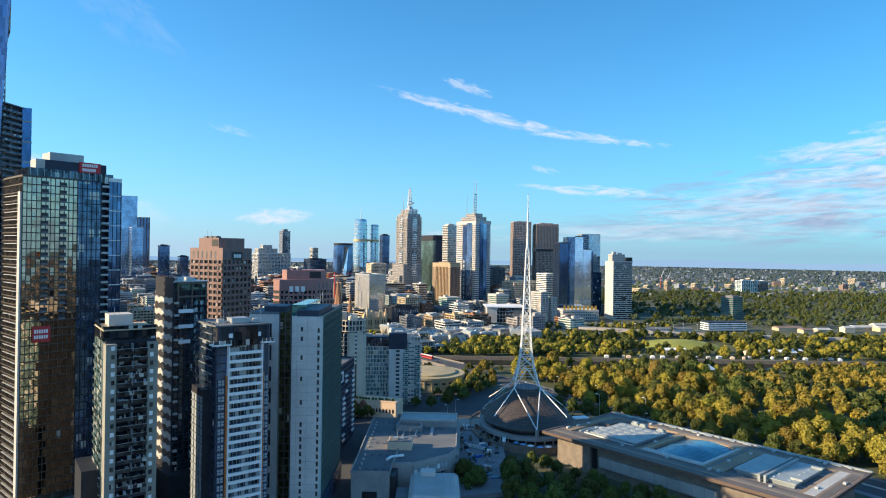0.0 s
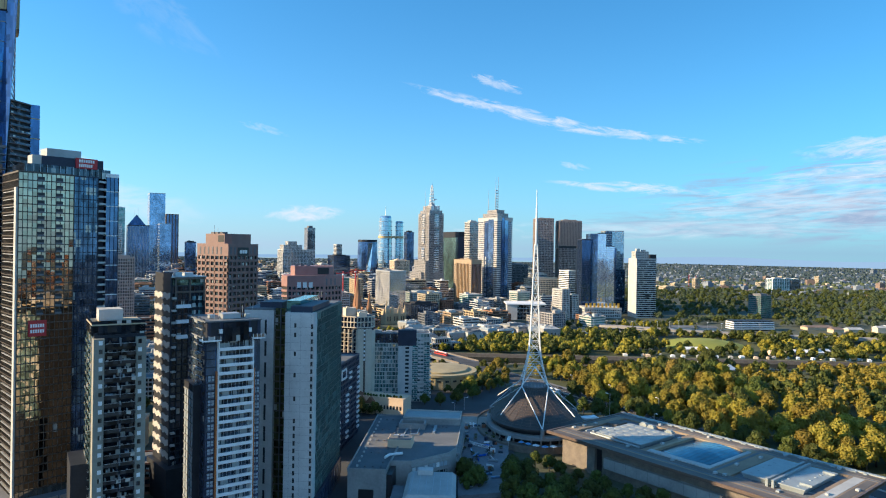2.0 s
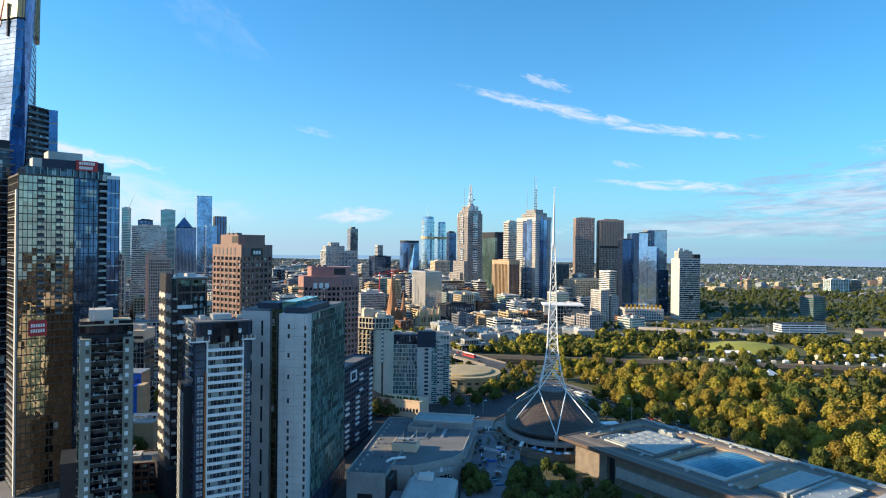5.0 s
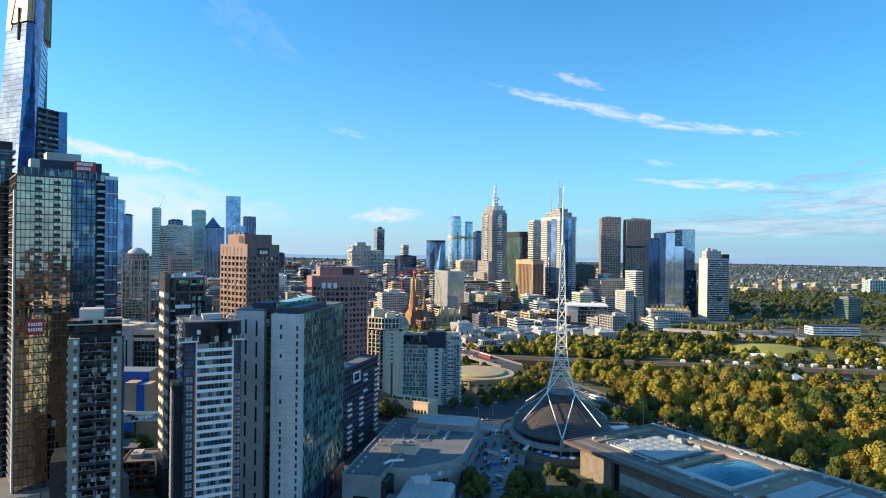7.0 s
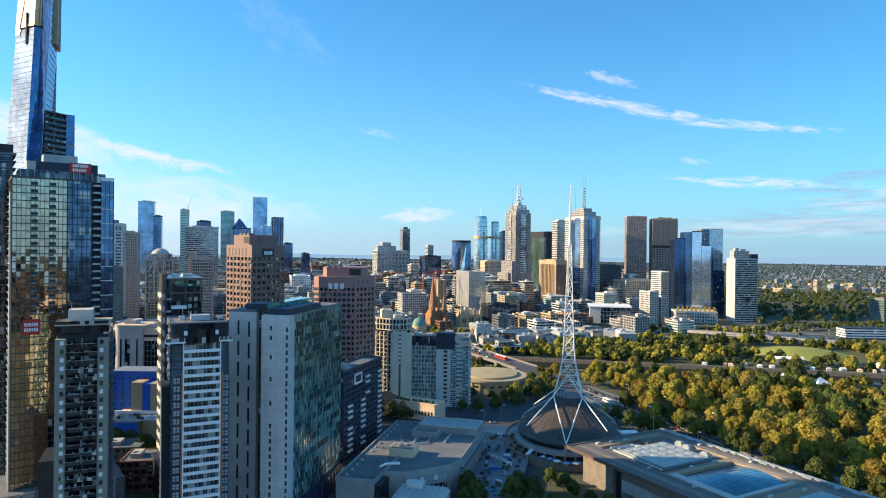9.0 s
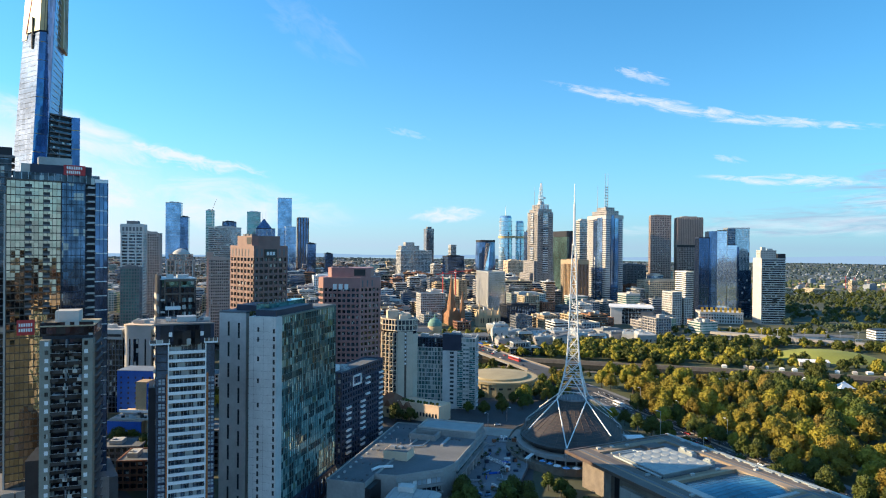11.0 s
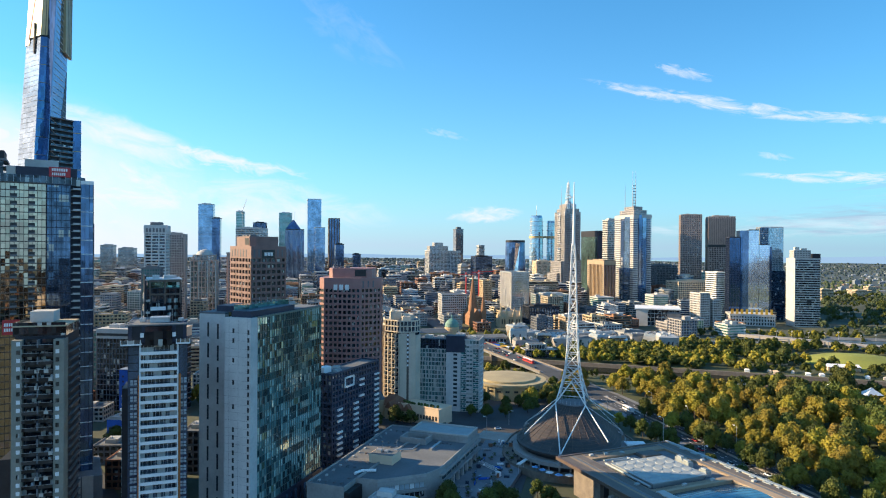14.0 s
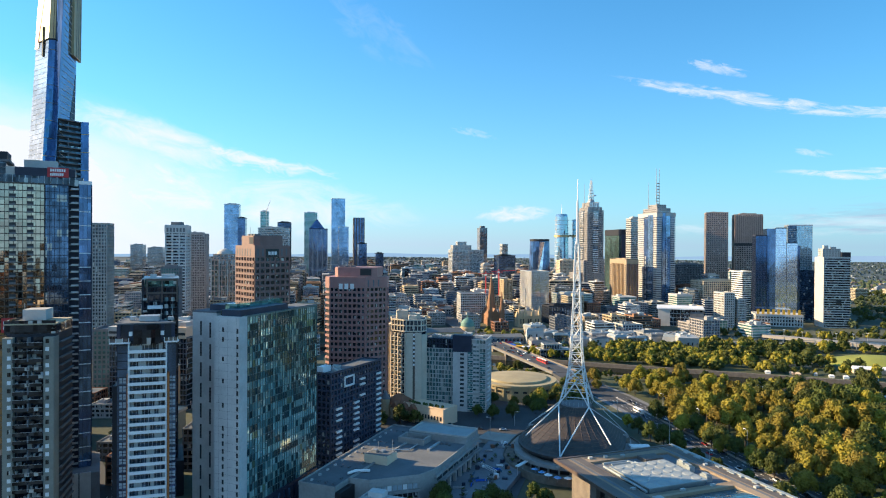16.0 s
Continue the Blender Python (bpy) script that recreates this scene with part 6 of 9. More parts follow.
    for x in (12, 20, 27):
        part("gable", Geo().loft([(x - 3.4, -3), (x + 3.4, -3), (x + 3.4, 6), (x - 3.4, 6)], 8, [(x - 0.2, -3), (x + 0.2, -3), (x + 0.2, 6), (x - 0.2, 6)], 12.6), BRICK, lo)
        part("bay", Geo().box(x - 2.8, -2.8, 0, x + 2.8, 0.2, 8), SAND, lo)
        part("window", Geo().box(x - 0.8, -2.95, 3.4, x + 0.8, -2.75, 6.4), DARK, lo)


twin_blocks()

# ---------------------------------------------------------------- the city skyline
TAKEN = []          # plan circles where other city blocks may not stand


def city_tower(name, label, x, y, w, d, top, band_mat, glass_mat, storey=3.8, band=1.2, bay=0.0, pier=0.8, rot=32.0, recess=0.5, plant=0.0, plant_mat=None, category="skyscraper", bottom=0.0, pier_mat=None):
    t = thing(name, label, category, x, y, 0, rot)
    facade(t, rect(w, d), bottom, top, storey, band, band_mat, glass_mat, bay, pier, pier_mat, recess, split=False, parapet=2.0, faces=(0, 1, 3))
    if plant:
        rooftop(t, [(w * 0.2, d * 0.2, w * 0.6, d * 0.6, top, plant)], plant_mat or band_mat)
    c, s = math.cos(radians(rot)), math.sin(radians(rot))
    TAKEN.append((x + (w * c - d * s) / 2, y + (w * s + d * c) / 2, math.hypot(w, d) / 2))
    return t


# stepped granite skyscraper with bright bays up the middle of its faces and a ringed mast


def ribs(name, tower, mat, n, box_at):
    """A row of slim pieces joined into one part."""
    g = Geo()
    for k in range(n):
        g.box(*box_at(k))
    tagged(part(name, g, mat, tower), kind="stuff")


t = city_tower("stepped_stone_skyscraper", "grey granite skyscraper with setbacks and a ringed mast", -85, 1420, 36, 52, 188, GREY_STONE, G_DARK, 3.9, 1.3, 2.6, 0.9)
facade(t, [(2.5, 2.5), (33.5, 2.5), (33.5, 48), (2.5, 48)], 188, 199, 3.9, 1.5, GREY_STONE, G_GREY, 3.0, 1.2, split=False)
facade(t, [(7, 7), (29, 7), (29, 43), (7, 43)], 199, 209, 3.9, 1.5, GREY_STONE, G_SILVER, 3.0, 1.2, split=False)
facade(t, [(-7, 2), (37, -1), (37, 56), (-7, 56)], 0, 88, 3.9, 1.4, GREY_STONE, G_GREY, 3.0, 1.2, split=False)
facade(t, [(-14, 8), (38, -2), (38, 60), (-14, 60)], 0, 62, 3.9, 1.4, GREY_STONE, G_GREY, 3.0, 1.2, split=False)
for z0, z1 in ((64, 118), (126, 158), (163, 192)):
    part("bay_front", Geo().box(12.5, -1.6, z0, 23.5, 2, z1), G_GREY, t, "glass bay between stone piers")
    part("bay_side", Geo().box(-1.6, 19, z0, 2, 33, z1), G_GREY, t, "glass bay between stone piers")
    ribs("bay_band", t, WHITE, int((z1 - z0) / 3.9), lambda k: (12.3, -1.9, z0 + 3.9 * k, 23.7, 0, z0 + 1.3 + 3.9 * k))
    ribs("bay_band", t, PALE_CONCRETE, int((z1 - z0) / 3.9), lambda k: (-1.9, 18.8, z0 + 3.9 * k, 0, 33.2, z0 + 1.3 + 3.9 * k))
for x, y in ((0, 0), (32.6, 0), (0, 48.6)):
    part("turret", Geo().box(x, y, 186, x + 3.4, y + 3.4, 194), PALE_CONCRETE, t)
ribs("crown_fin", t, WHITE, 5, lambda k: (8.4 + 4.4 * k, 6.2, 196, 10.0 + 4.4 * k, 7.4, 211))
part("spire_base", Geo().loft([(12, 14), (24, 14), (24, 36), (12, 36)], 209, [(16, 20), (20, 20), (20, 26), (16, 26)], 219), METAL, t)
mast(t, 18, 23, 217, 262, 0.9, METAL)
mast(t, 6, 30, 199, 250, 0.6, METAL)
for z, r in ((215, 6.5), (222, 6.0), (229, 5.2), (236, 4.4), (243, 3.4), (250, 2.4)):
    part("mast_ring", Geo().lathe([(0.6, z), (r, z), (r, z + 1.2), (0.6, z + 1.2)], 10, 18, 23), METAL, t)
    g = Geo()
    for k in range(4):
        a = k * math.pi / 2
        g.bar((18 + r * math.cos(a), 23 + r * math.sin(a), z), (18 + r * 0.8 * math.cos(a), 23 + r * 0.8 * math.sin(a), z + 7), 0.5)
    part("mast_strut", g, STEEL_WHITE, t)
part("dish", Geo().lathe([(0.01, 224), (3.4, 224.8), (3.4, 227), (0.01, 227.6)], 12, 27, 25), WHITE, t)

# the second tall tower: dark glass shafts between banded stone corners, ladder mast
t = city_tower("blue_strip_skyscraper", "banded granite skyscraper with dark blue glass shafts and ladder mast", 59, 1280, 36, 69, 178, GREY_STONE, G_DEEP, 3.9, 0.4, 0, recess=1.0)
for x0, x1 in ((0, 9), (26.5, 36)):
    ribs("stone_band", t, PALE_CONCRETE, 45, lambda k: (x0, -0.7, 3.9 * k, x1, 1.2, 3.9 * k + 1.9))
for y0, y1 in ((0, 11), (46, 69)):
    ribs("stone_band", t, PALE_CONCRETE, 45, lambda k: (-0.7, y0, 3.9 * k, 1.2, y1, 3.9 * k + 2.2))
part("glass_shaft", Geo().box(10.5, -0.6, 0, 16.5, 2, 165), G_DEEP, t, "dark blue glass shaft")
part("glass_shaft", Geo().box(17.5, -1.4, 0, 25.2, 2, 174), G_BLUE, t, "pale blue glass shaft")
part("glass_shaft", Geo().box(-1.3, 12, 0, 2, 30, 176), G_BLUE, t, "pale teal glass shaft")
part("glass_shaft", Geo().box(-0.9, 31.5, 0, 2, 44, 168), G_DEEP, t, "dark blue glass shaft")
ribs("notch", t, PALE_CONCRETE, 10, lambda k: (-1.5, 37.2, 14 + 9 * k, 0, 40.4, 20 + 9 * k))
part("attic", Geo().box(-0.5, -0.5, 173, 36.5, 69.5, 179), PALE_CONCRETE, t)
part("attic_gap", Geo().box(10.5, -1.0, 150, 16.5, 1, 179.2), G_DEEP, t)
facade(t, [(5, 8), (31, 8), (31, 60), (5, 60)], 179, 187, 3.9, 1.9, GREY_STONE, G_GREY, 4, 1.5, split=False)
facade(t, [(9, 16), (27, 16), (27, 50), (9, 50)], 187, 194, 3.9, 1.9, GREY_STONE, G_GREY, 4, 1.5, split=False)
for x in (15.0, 21.0):
    mast(t, x, 30, 192, 262, 0.8, METAL)
for k in range(8):
    part("mast_rung", Geo().bar((15.0, 30, 197 + 5.4 * k), (21.0, 30, 197 + 5.4 * k), 1.0), METAL, t)
mast(t, 5, 40, 187, 238, 0.6, METAL)
city_tower("slim_stone_tower", "slim beige stone tower with ribbon windows", 4, 1400, 24, 22, 173, PALE_CONCRETE, G_GREY, 3.8, 1.8, plant=5)
# bronze block, green glass block, cube, paired brown towers
t = city_tower("bronze_ribbed_block", "tan granite office block with bronze glass glowing in low sun", 10, 1250, 22, 66, 94, DARK_BRONZE, G_GOLD, 3.8, 0.5, 0, recess=0.6, plant=3, plant_mat=GOLD_STONE, category="office tower")
part("attic", Geo().box(-0.8, -0.5, 88, 22.6, 66.4, 95.5), GOLD_STONE, t, "plain tan granite attic")
for y0, y1 in ((0, 8), (58, 66)):
    part("corner_wall", Geo().box(-0.8, y0, 0, 1.2, y1, 88), GOLD_STONE, t)
    ribs("corner_window", t, DARK, 22, lambda k: (-0.95, y0 + 2, 4 + 3.8 * k, 0, y1 - 2, 6 + 3.8 * k))
ribs("rib", t, GOLD_STONE, 9, lambda k: (-0.7, 11.2 + 5.4 * k, 0, 1, 12.6 + 5.4 * k, 88))
ribs("front_rib", t, BROWN_GRANITE, 8, lambda k: (0.2 + 2.95 * k, -0.5, 0, 1.6 + 2.95 * k, 1, 88))
t = city_tower("green_glass_block", "green glass office block with a grey frame", -22, 1480, 17, 82, 150, CHARCOAL, G_TEAL, 4.0, 0.35, 4.1, 0.3, plant=0, category="office tower")
part("attic", Geo().box(-0.4, -0.4, 142, 17.4, 82.4, 155), CHARCOAL, t)
part("dark_end", Geo().box(0, -0.5, 0, 17.3, 2, 144), NAVY, t, "dark blue-green end wall")
city_tower("pale_cube_block", "pale grey ribbed office block", -131, 1120, 31, 60, 75, METAL, G_SILVER, 3.7, 0.3, 1.9, 0.7, pier_mat=PALE_CONCRETE, recess=0.4, category="office tower")
city_tower("brown_tower", "square dark brown concrete tower with ribbed faces", 142, 1365, 38, 36, 181, BROWN_CONC, G_DARK, 3.5, 1.3, 3.2, 1.0, plant=3, rot=4)
t = city_tower("brown_office_tower", "square dark brown office tower with a plain upper third", 191, 1368, 47, 40, 177, BROWN_CONC, G_DARK, 3.6, 1.2, 3.0, 1.1, plant=4, rot=4)
part("upper_cladding", Geo().box(-0.4, -0.4, 126, 47.4, 40, 176), BROWN_CONC, t, "plain brown upper cladding")
ribs("cladding_rib", t, BROWN_METAL, 15, lambda k: (0.9 + 3.2 * k, -0.8, 127, 1.7 + 3.2 * k, 0, 175.5))
part("service_band", Geo().box(-0.5, -0.6, 121, 47.5, 40, 126), DARK, t)
part("corner_pier", Geo().box(36.5, -0.7, 0, 47.2, 1, 126), BROWN_CONC, t)
# faceted blue glass tower: dark slab, two facets painted sky-bright, second slab behind
t = city_tower("faceted_blue_tower", "dark and pale blue glass tower in stepped slabs", 213.5, 1215, 16, 40, 136.6, NAVY, G_ROYAL, 3.8, 0.25, 2.4, 0.2, recess=0.15, rot=3)
# dark and bright glass tones stand in for what each facet mirrors
part("dark_facet", Geo().prism([(16.2, 2), (28.4, -3), (28.4, 40), (16.2, 40)], 0, 148.6), G_ROYAL, t, "blue glass facet, dark reflection put into its tone")
part("middle_slab", Geo().box(28.5, -3, 0, 43.8, 40, 149.2), G_BRIGHT, t, "blue glass slab, mirrored sky put into its tone")
part("low_slab", Geo().box(44.4, -3, 0, 59.5, 36, 125.5), G_BRIGHT, t, "low blue glass facet, mirrored sky put into its tone")
part("dark_edge", Geo().box(59.6, -2.4, 0, 63, 30, 122), G_DEEP, t)
ribs("floor_line", t, NAVY, 39, lambda k: (28.4, -3.15, 3.8 * k, 43.9, -2.9, 3.8 * k + 0.2))
ribs("floor_line", t, NAVY, 33, lambda k: (44.3, -3.15, 3.8 * k, 59.6, -2.9, 3.8 * k + 0.2))
part("gap", Geo().box(43.7, -2.0, 0, 44.5, 3, 127), DARK, t)
part("crown_frame", Geo().box(28.2, -3.3, 148.6, 44.0, -2.6, 150.2).box(44.0, -3.3, 125, 59.8, -2.6, 126.2), CHARCOAL, t)
t = city_tower("rear_blue_tower", "pale blue glass tower with a dark balcony strip", 266, 1262, 35, 40, 154, METAL, G_MIST, 3.8, 0.25, 2.4, 0.2, recess=0.15, rot=3)
part("dark_strip", Geo().box(-0.5, -0.8, 0, 12, 4, 154.5), G_NIGHT, t, "dark strip of recessed balconies")
# darker glass low down paints in the mirrored ground
part("dark_base", Geo().box(14, -0.7, 0, 38, 4, 82), G_NIGHT, t, "lower glass, dark reflection put into its tone")
ribs("balcony_edge", t, METAL, 40, lambda k: (0.4, -1.3, 3.8 * k, 11, 0, 3.8 * k + 0.5))
t = city_tower("stone_podium_block", "pale stone block with deep windows", 209, 1146, 64, 40, 16, PALE_CONCRETE, G_DARK, 5.4, 1.8, 4.0, 1.8, category="office building", rot=4)
part("attic", Geo().box(-0.5, -0.5, 14.5, 64.5, 40, 18), PALE_CONCRETE, t)
t = thing("yellow_roof_frame", "row of yellow panels along the roof edge", "roof screen", 209, 1148, 18, 4)
for k in range(9):
    part("panel", Geo().box(1.5 + 7 * k, 0.6, 0, 5 + 7 * k, 1.2, 7.5), YELLOW, t)
t = city_tower("banded_stone_tower", "cream stone tower with dark ribbon windows", 300.5, 1160, 37, 26, 103, PALE_CONCRETE, G_DARK, 3.5, 1.45, 0, recess=0.7, rot=12)
part("blank_side", Geo().box(-0.5, -0.8, 0, 0.6, 32, 104.5), PALE_CONCRETE, t, "plain cream end wall")
facade(t, [(0.5, 6), (25, 6), (25, 22), (0.5, 22)], 104, 116, 3.4, 2.0, PALE_CONCRETE, DARK, 4, 1.4, split=False)
part("plant_room", Geo().box(3, 8, 117, 9, 14, 122).box(14, 8, 117, 20, 15, 120), PALE_CONCRETE, t)
part("roof_bar", Geo().box(25, 1, 103, 37, 18, 112), CHARCOAL, t)
part("service_gap", Geo().box(17, -0.6, 36, 24, 0.6, 42), DARK, t)
t = city_tower("flat_roofed_hall", "wide dark-glazed hall with a pale flat roof", 72, 1090, 62, 50, 25, METAL, G_DARK, 6, 0.6, 5, 0.4, category="office building", rot=2)
part("roof_slab", Geo().box(-3, -3, 25.5, 64, 52, 27.2), WHITE, t, "broad white roof slab")
part("end_block", Geo().box(-1, -1.2, 0, 16, 20, 25), PALE_CONCRETE, t)
part("end_block", Geo().box(44, -1.2, 0, 63, 30, 22), DARK_CONCRETE, t)
# towers along the north-west
t = city_tower("twisting_dark_tower", "slim dark wavy apartment tower", -506, 2000, 25, 34, 172, DARK_CONCRETE, G_GREY, 3.5, 1.3, 0)
part("crown", Geo().box(6, 8, 172, 19, 26, 180), DARK_CONCRETE, t)
t = city_tower("grey_glass_slab", "wide grey glass office slab with penthouse steps", -519, 1790, 92, 60, 104, CONCRETE, G_GREY, 3.8, 1.0, 4.2, 0.7)
facade(t, [(6, 20), (60, 20), (60, 58), (6, 58)], 104, 118, 3.8, 1.3, PALE_CONCRETE, G_GREY, 4, 1.2, split=False)
facade(t, [(20, 24), (46, 24), (46, 52), (20, 52)], 118, 128, 3.8, 1.6, PALE_CONCRETE, G_GREY, 4, 1.2, split=False)
city_tower("dark_office_block", "dark blue-grey office block", -356, 1700, 46, 50, 91, CHARCOAL, G_DEEP, 3.8, 0.8, 0, plant=4)
city_tower("slim_pale_tower", "slim pale tower beside a dark slab", -357, 1735, 16, 24, 121, PALE_CONCRETE, G_GREY, 3.6, 1.5, 0)
t = thing("curved_blue_tower", "curved blue glass office tower with a dark rim", "skyscraper", -323, 2035, 0, 10)
part("shaft", Geo().loft(regular(20, 33, 0, 1.0, 0.8), 0, regular(20, 30, 0, 1.0, 0.8), 132), G_DEEP, t)
part("facet", Geo().loft([(-6, -27.5), (8, -27), (10, -22), (-6, -23)], 20, [(2, -25), (16, -21.5), (14, -19), (2, -21)], 130), G_SILVER, t)
part("rim", Geo().prism(regular(20, 30, 0, 1.0, 0.8), 132, 139), CHARCOAL, t)
TAKEN.append((-323, 2035, 36))
for nm, x, y, r, top, mst in (("round_glass_tower", -300, 2270, 23, 226, 262), ("round_glass_tower", -255, 2300, 15, 209, 0)):
    t = thing(nm, "slender pale blue round glass tower with gold collar", "skyscraper", x, y, 0)
    part("shaft", Geo().lathe([(r * 0.98, 0), (r * 1.05, 60), (r, 130), (r * 0.92, top - 8), (r * 0.8, top)], 24), G_MIST, t)
    part("roof", Geo().lathe([(0.01, top + 0.3), (r * 0.8, top + 0.2), (r * 0.8, top - 3)], 24), CHARCOAL, t)
    part("collar", Geo().lathe([(r * 1.02, 148), (r * 1.1, 148), (r * 1.1, 156), (r * 1.02, 156)], 24), GOLD, t)
    for k in range(12):
        part("floor_ring", Geo().lathe([(r, 40 + 15 * k), (r * 1.05, 40 + 15 * k), (r * 1.05, 41 + 15 * k), (r, 41 + 15 * k)], 24), METAL, t)
    if mst:
        mast(t, 0, 0, top, mst, 1.0, METAL)
    TAKEN.append((x, y, r + 4))
t = thing("sky_link", "gold link bridge between two round towers", "sky bridge", -278, 2285, 150, -25)
part("deck", Geo().box(-14, -3, 0, 14, 3, 6), GOLD, t)
city_tower("dark_slab_tower", "dark slab tower behind the stone skyscraper", -216, 2200, 27, 24, 168, CHARCOAL, G_DEEP, 3.8, 1.0, 0, plant=6)
# western group
t = city_tower("tall_blue_tower", "tall plain blue glass tower", -829, 1646, 38, 60, 247, METAL, G_BLUE, 3.9, 0.25, 0, recess=0.12)
city_tower("blue_annexe_tower", "lower blue glass slab beside a tall one", -776, 1597, 26, 60, 166, METAL, G_BLUE, 3.9, 0.25, 0, recess=0.12)
city_tower("brown_blue_tower", "brown and blue striped glass tower", -980, 2046, 38, 50, 211, BROWN_METAL, G_DEEP, 3.9, 0.3, 9.0, 3.0, recess=0.3)
t = city_tower("pyramid_topped_tower", "dark glass tower with pyramid top and twin masts", -793, 1476, 47, 40, 158, CHARCOAL, G_DEEP, 3.9, 0.3, 3.2, 0.6, recess=0.2, pier_mat=METAL)
part("pyramid", Geo().loft(rect(40, 36), 158, [(19, 16), (21, 16), (21, 18), (19, 18)], 184), G_DEEP, t)
mast(t, 16, 17, 176, 200, 0.4), mast(t, 23, 17, 176, 206, 0.4)
for nm, lab, x, y, w, d, top, bm, gm, bay in (
        ("grey_green_tower", "grey-green glass tower with a lighter top", -1068, 1874, 42, 40, 222, METAL, G_GREENBLUE, 0),
        ("slim_teal_tower", "slim teal glass tower beside a crane", -855, 1360, 19, 30, 197, METAL, G_GREENBLUE, 0),
        ("ribbed_grey_slab", "wide grey slab with fine vertical ribs", -652, 1083, 58, 40, 149, PALE_CONCRETE, G_GREY, 0),
        ("pale_blue_tower", "pale blue glass tower", -1033, 1444, 38, 40, 223, METAL, G_BLUE, 0),
        ("dark_blue_tower", "dark blue glass tower", -985, 1438, 20, 40, 186, CHARCOAL, G_DEEP, 0),
        ("plain_grey_tower", "plain grey-brown office tower", -581, 820, 28, 26, 133, GREY_STONE, G_DARK, 2.4),
        ("pink_stone_tower", "pinkish stone tower with many small windows", -398, 724, 25, 20, 100, PINK_STONE, G_DARK, 2.4),
        ("pink_stone_core", "plain pinkish lift core tower", -404, 728, 8, 14, 108, PINK_STONE, PINK_STONE, 0),
        ("grey_west_tower", "grey tower half hidden behind glass towers", -464, 556, 17, 24, 139, SHADE_CONCRETE, G_DARK, 3.0),
        ("far_grey_tower", "distant grey apartment tower", -1412, 1494, 34, 40, 114, SHADE_CONCRETE, G_GREY, 0),
        ("far_grey_tower", "distant grey apartment tower", -1345, 1492, 42, 40, 106, SHADE_CONCRETE, G_GREY, 0),
        ("blue_grey_tower", "blue-grey glass office tower", -662, 1496, 22, 30, 121, CHARCOAL, G_DEEP, 0),
        ("blue_grey_tower", "blue-grey glass office tower", -625, 1520, 20, 30, 96, CHARCOAL, G_DEEP, 0),
        ("white_office_block", "white concrete office block", -545, 1298, 40, 40, 52, WHITE, G_GREY, 4.0),
        ("teal_low_tower", "blue-grey glass mid-rise tower", -452, 640, 20, 20, 91, DARK_CONCRETE, G_GREENBLUE, 3.0),
        ("dark_mirror_tower", "dark blue mirror glass tower", -905, 1500, 34, 40, 176, CHARCOAL, G_DEEP, 3.0),
        ("teal_glass_block", "low teal glass residential block", -309, 428, 13, 26, 52, DARK_CONCRETE, G_GREENBLUE, 3.0),
        ("beige_ministry", "beige stone office building with deep windows", 137, 1290, 79, 40, 57, BEIGE, G_DARK, 4.0),
        ("white_slab", "white concrete slab building", 198, 1270, 17, 30, 76, WHITE, G_GREY, 0),
        ("white_stepped_block", "white stepped apartment block", 163, 1100, 17, 26, 50, PALE_CONCRETE, G_DARK, 3.4),
        ("white_stepped_block", "lower white stepped apartment block", 182, 1112, 14, 24, 40, PALE_CONCRETE, G_DARK, 3.4),
        ("dark_rear_tower", "dark stone tower with stepped top", 98, 1500, 50, 40, 80, DARK_CONCRETE, G_DARK, 3.6),
        ("sunlit_slab", "narrow sunlit ochre slab", -215, 1250, 17, 30, 53, SAND, G_DARK, 3.0),
        ("tan_office_block", "tan stone office block", -195, 1700, 44, 30, 81, BEIGE, G_DARK, 3.4),
        ("stone_column_block", "slim grey stone block", -367, 1600, 20, 30, 71, PALE_CONCRETE, G_GREY, 0),
        ("glass_mid_block", "pale glass office block", 145, 1340, 24, 20, 66, METAL, G_BLUE, 0),
        ("brick_red_block", "red-brown brick block with dark windows", 104, 1320, 28, 26, 46, BRICK, G_DARK, 3.4),
        ("teal_roofed_block", "teal glass block with stepped roof", -95, 1180, 60, 40, 34, METAL, G_GREENBLUE, 4.0),
        ("black_glass_block", "dark glass commercial block", -85, 1040, 50, 30, 26, CHARCOAL, G_DEEP, 4.0),
        ("garden_glass_block", "dark glass block standing among trees", 528, 1190, 30, 26, 40, DARK_CONCRETE, G_GREENBLUE, 0)):
    city_tower(nm, lab, x, y, w, d, top, bm, gm, 3.7, 0.3 if gm in (G_BLUE, G_DEEP) else 1.4, bay, 1.1 if bay else 0.4, plant=4 if w > 18 else 0, recess=0.5)
t = city_tower("stone_ribbed_tower", "grey concrete office tower with grouped windows", -516, 712, 26, 30, 142, CONCRETE, G_DARK, 3.9, 1.7, 8.6, 1.6, recess=0.6)
part("attic", Geo().box(-0.5, -0.5, 133, 26.5, 30.4, 143), CONCRETE, t)
ribs("attic_slot", t, DARK_CONCRETE, 6, lambda k: (2 + 4 * k, -0.7, 135, 4.4 + 4 * k, 0, 140))
part("plant_room", Geo().box(6, 6, 143, 19, 22, 148), DARK_CONCRETE, t)
# crane beside the teal tower
t = thing("tower_crane", "thin steel tower crane above a building site", "crane", -838, 1362, 150)
part("tower", Geo().bar((0, 0, 0), (0, 0, 48), 0.9, 0.9, 4), METAL, t)
part("jib", Geo().bar((-3, 0, 44), (12, 0, 78), 0.8, 0.4, 4), METAL, t)
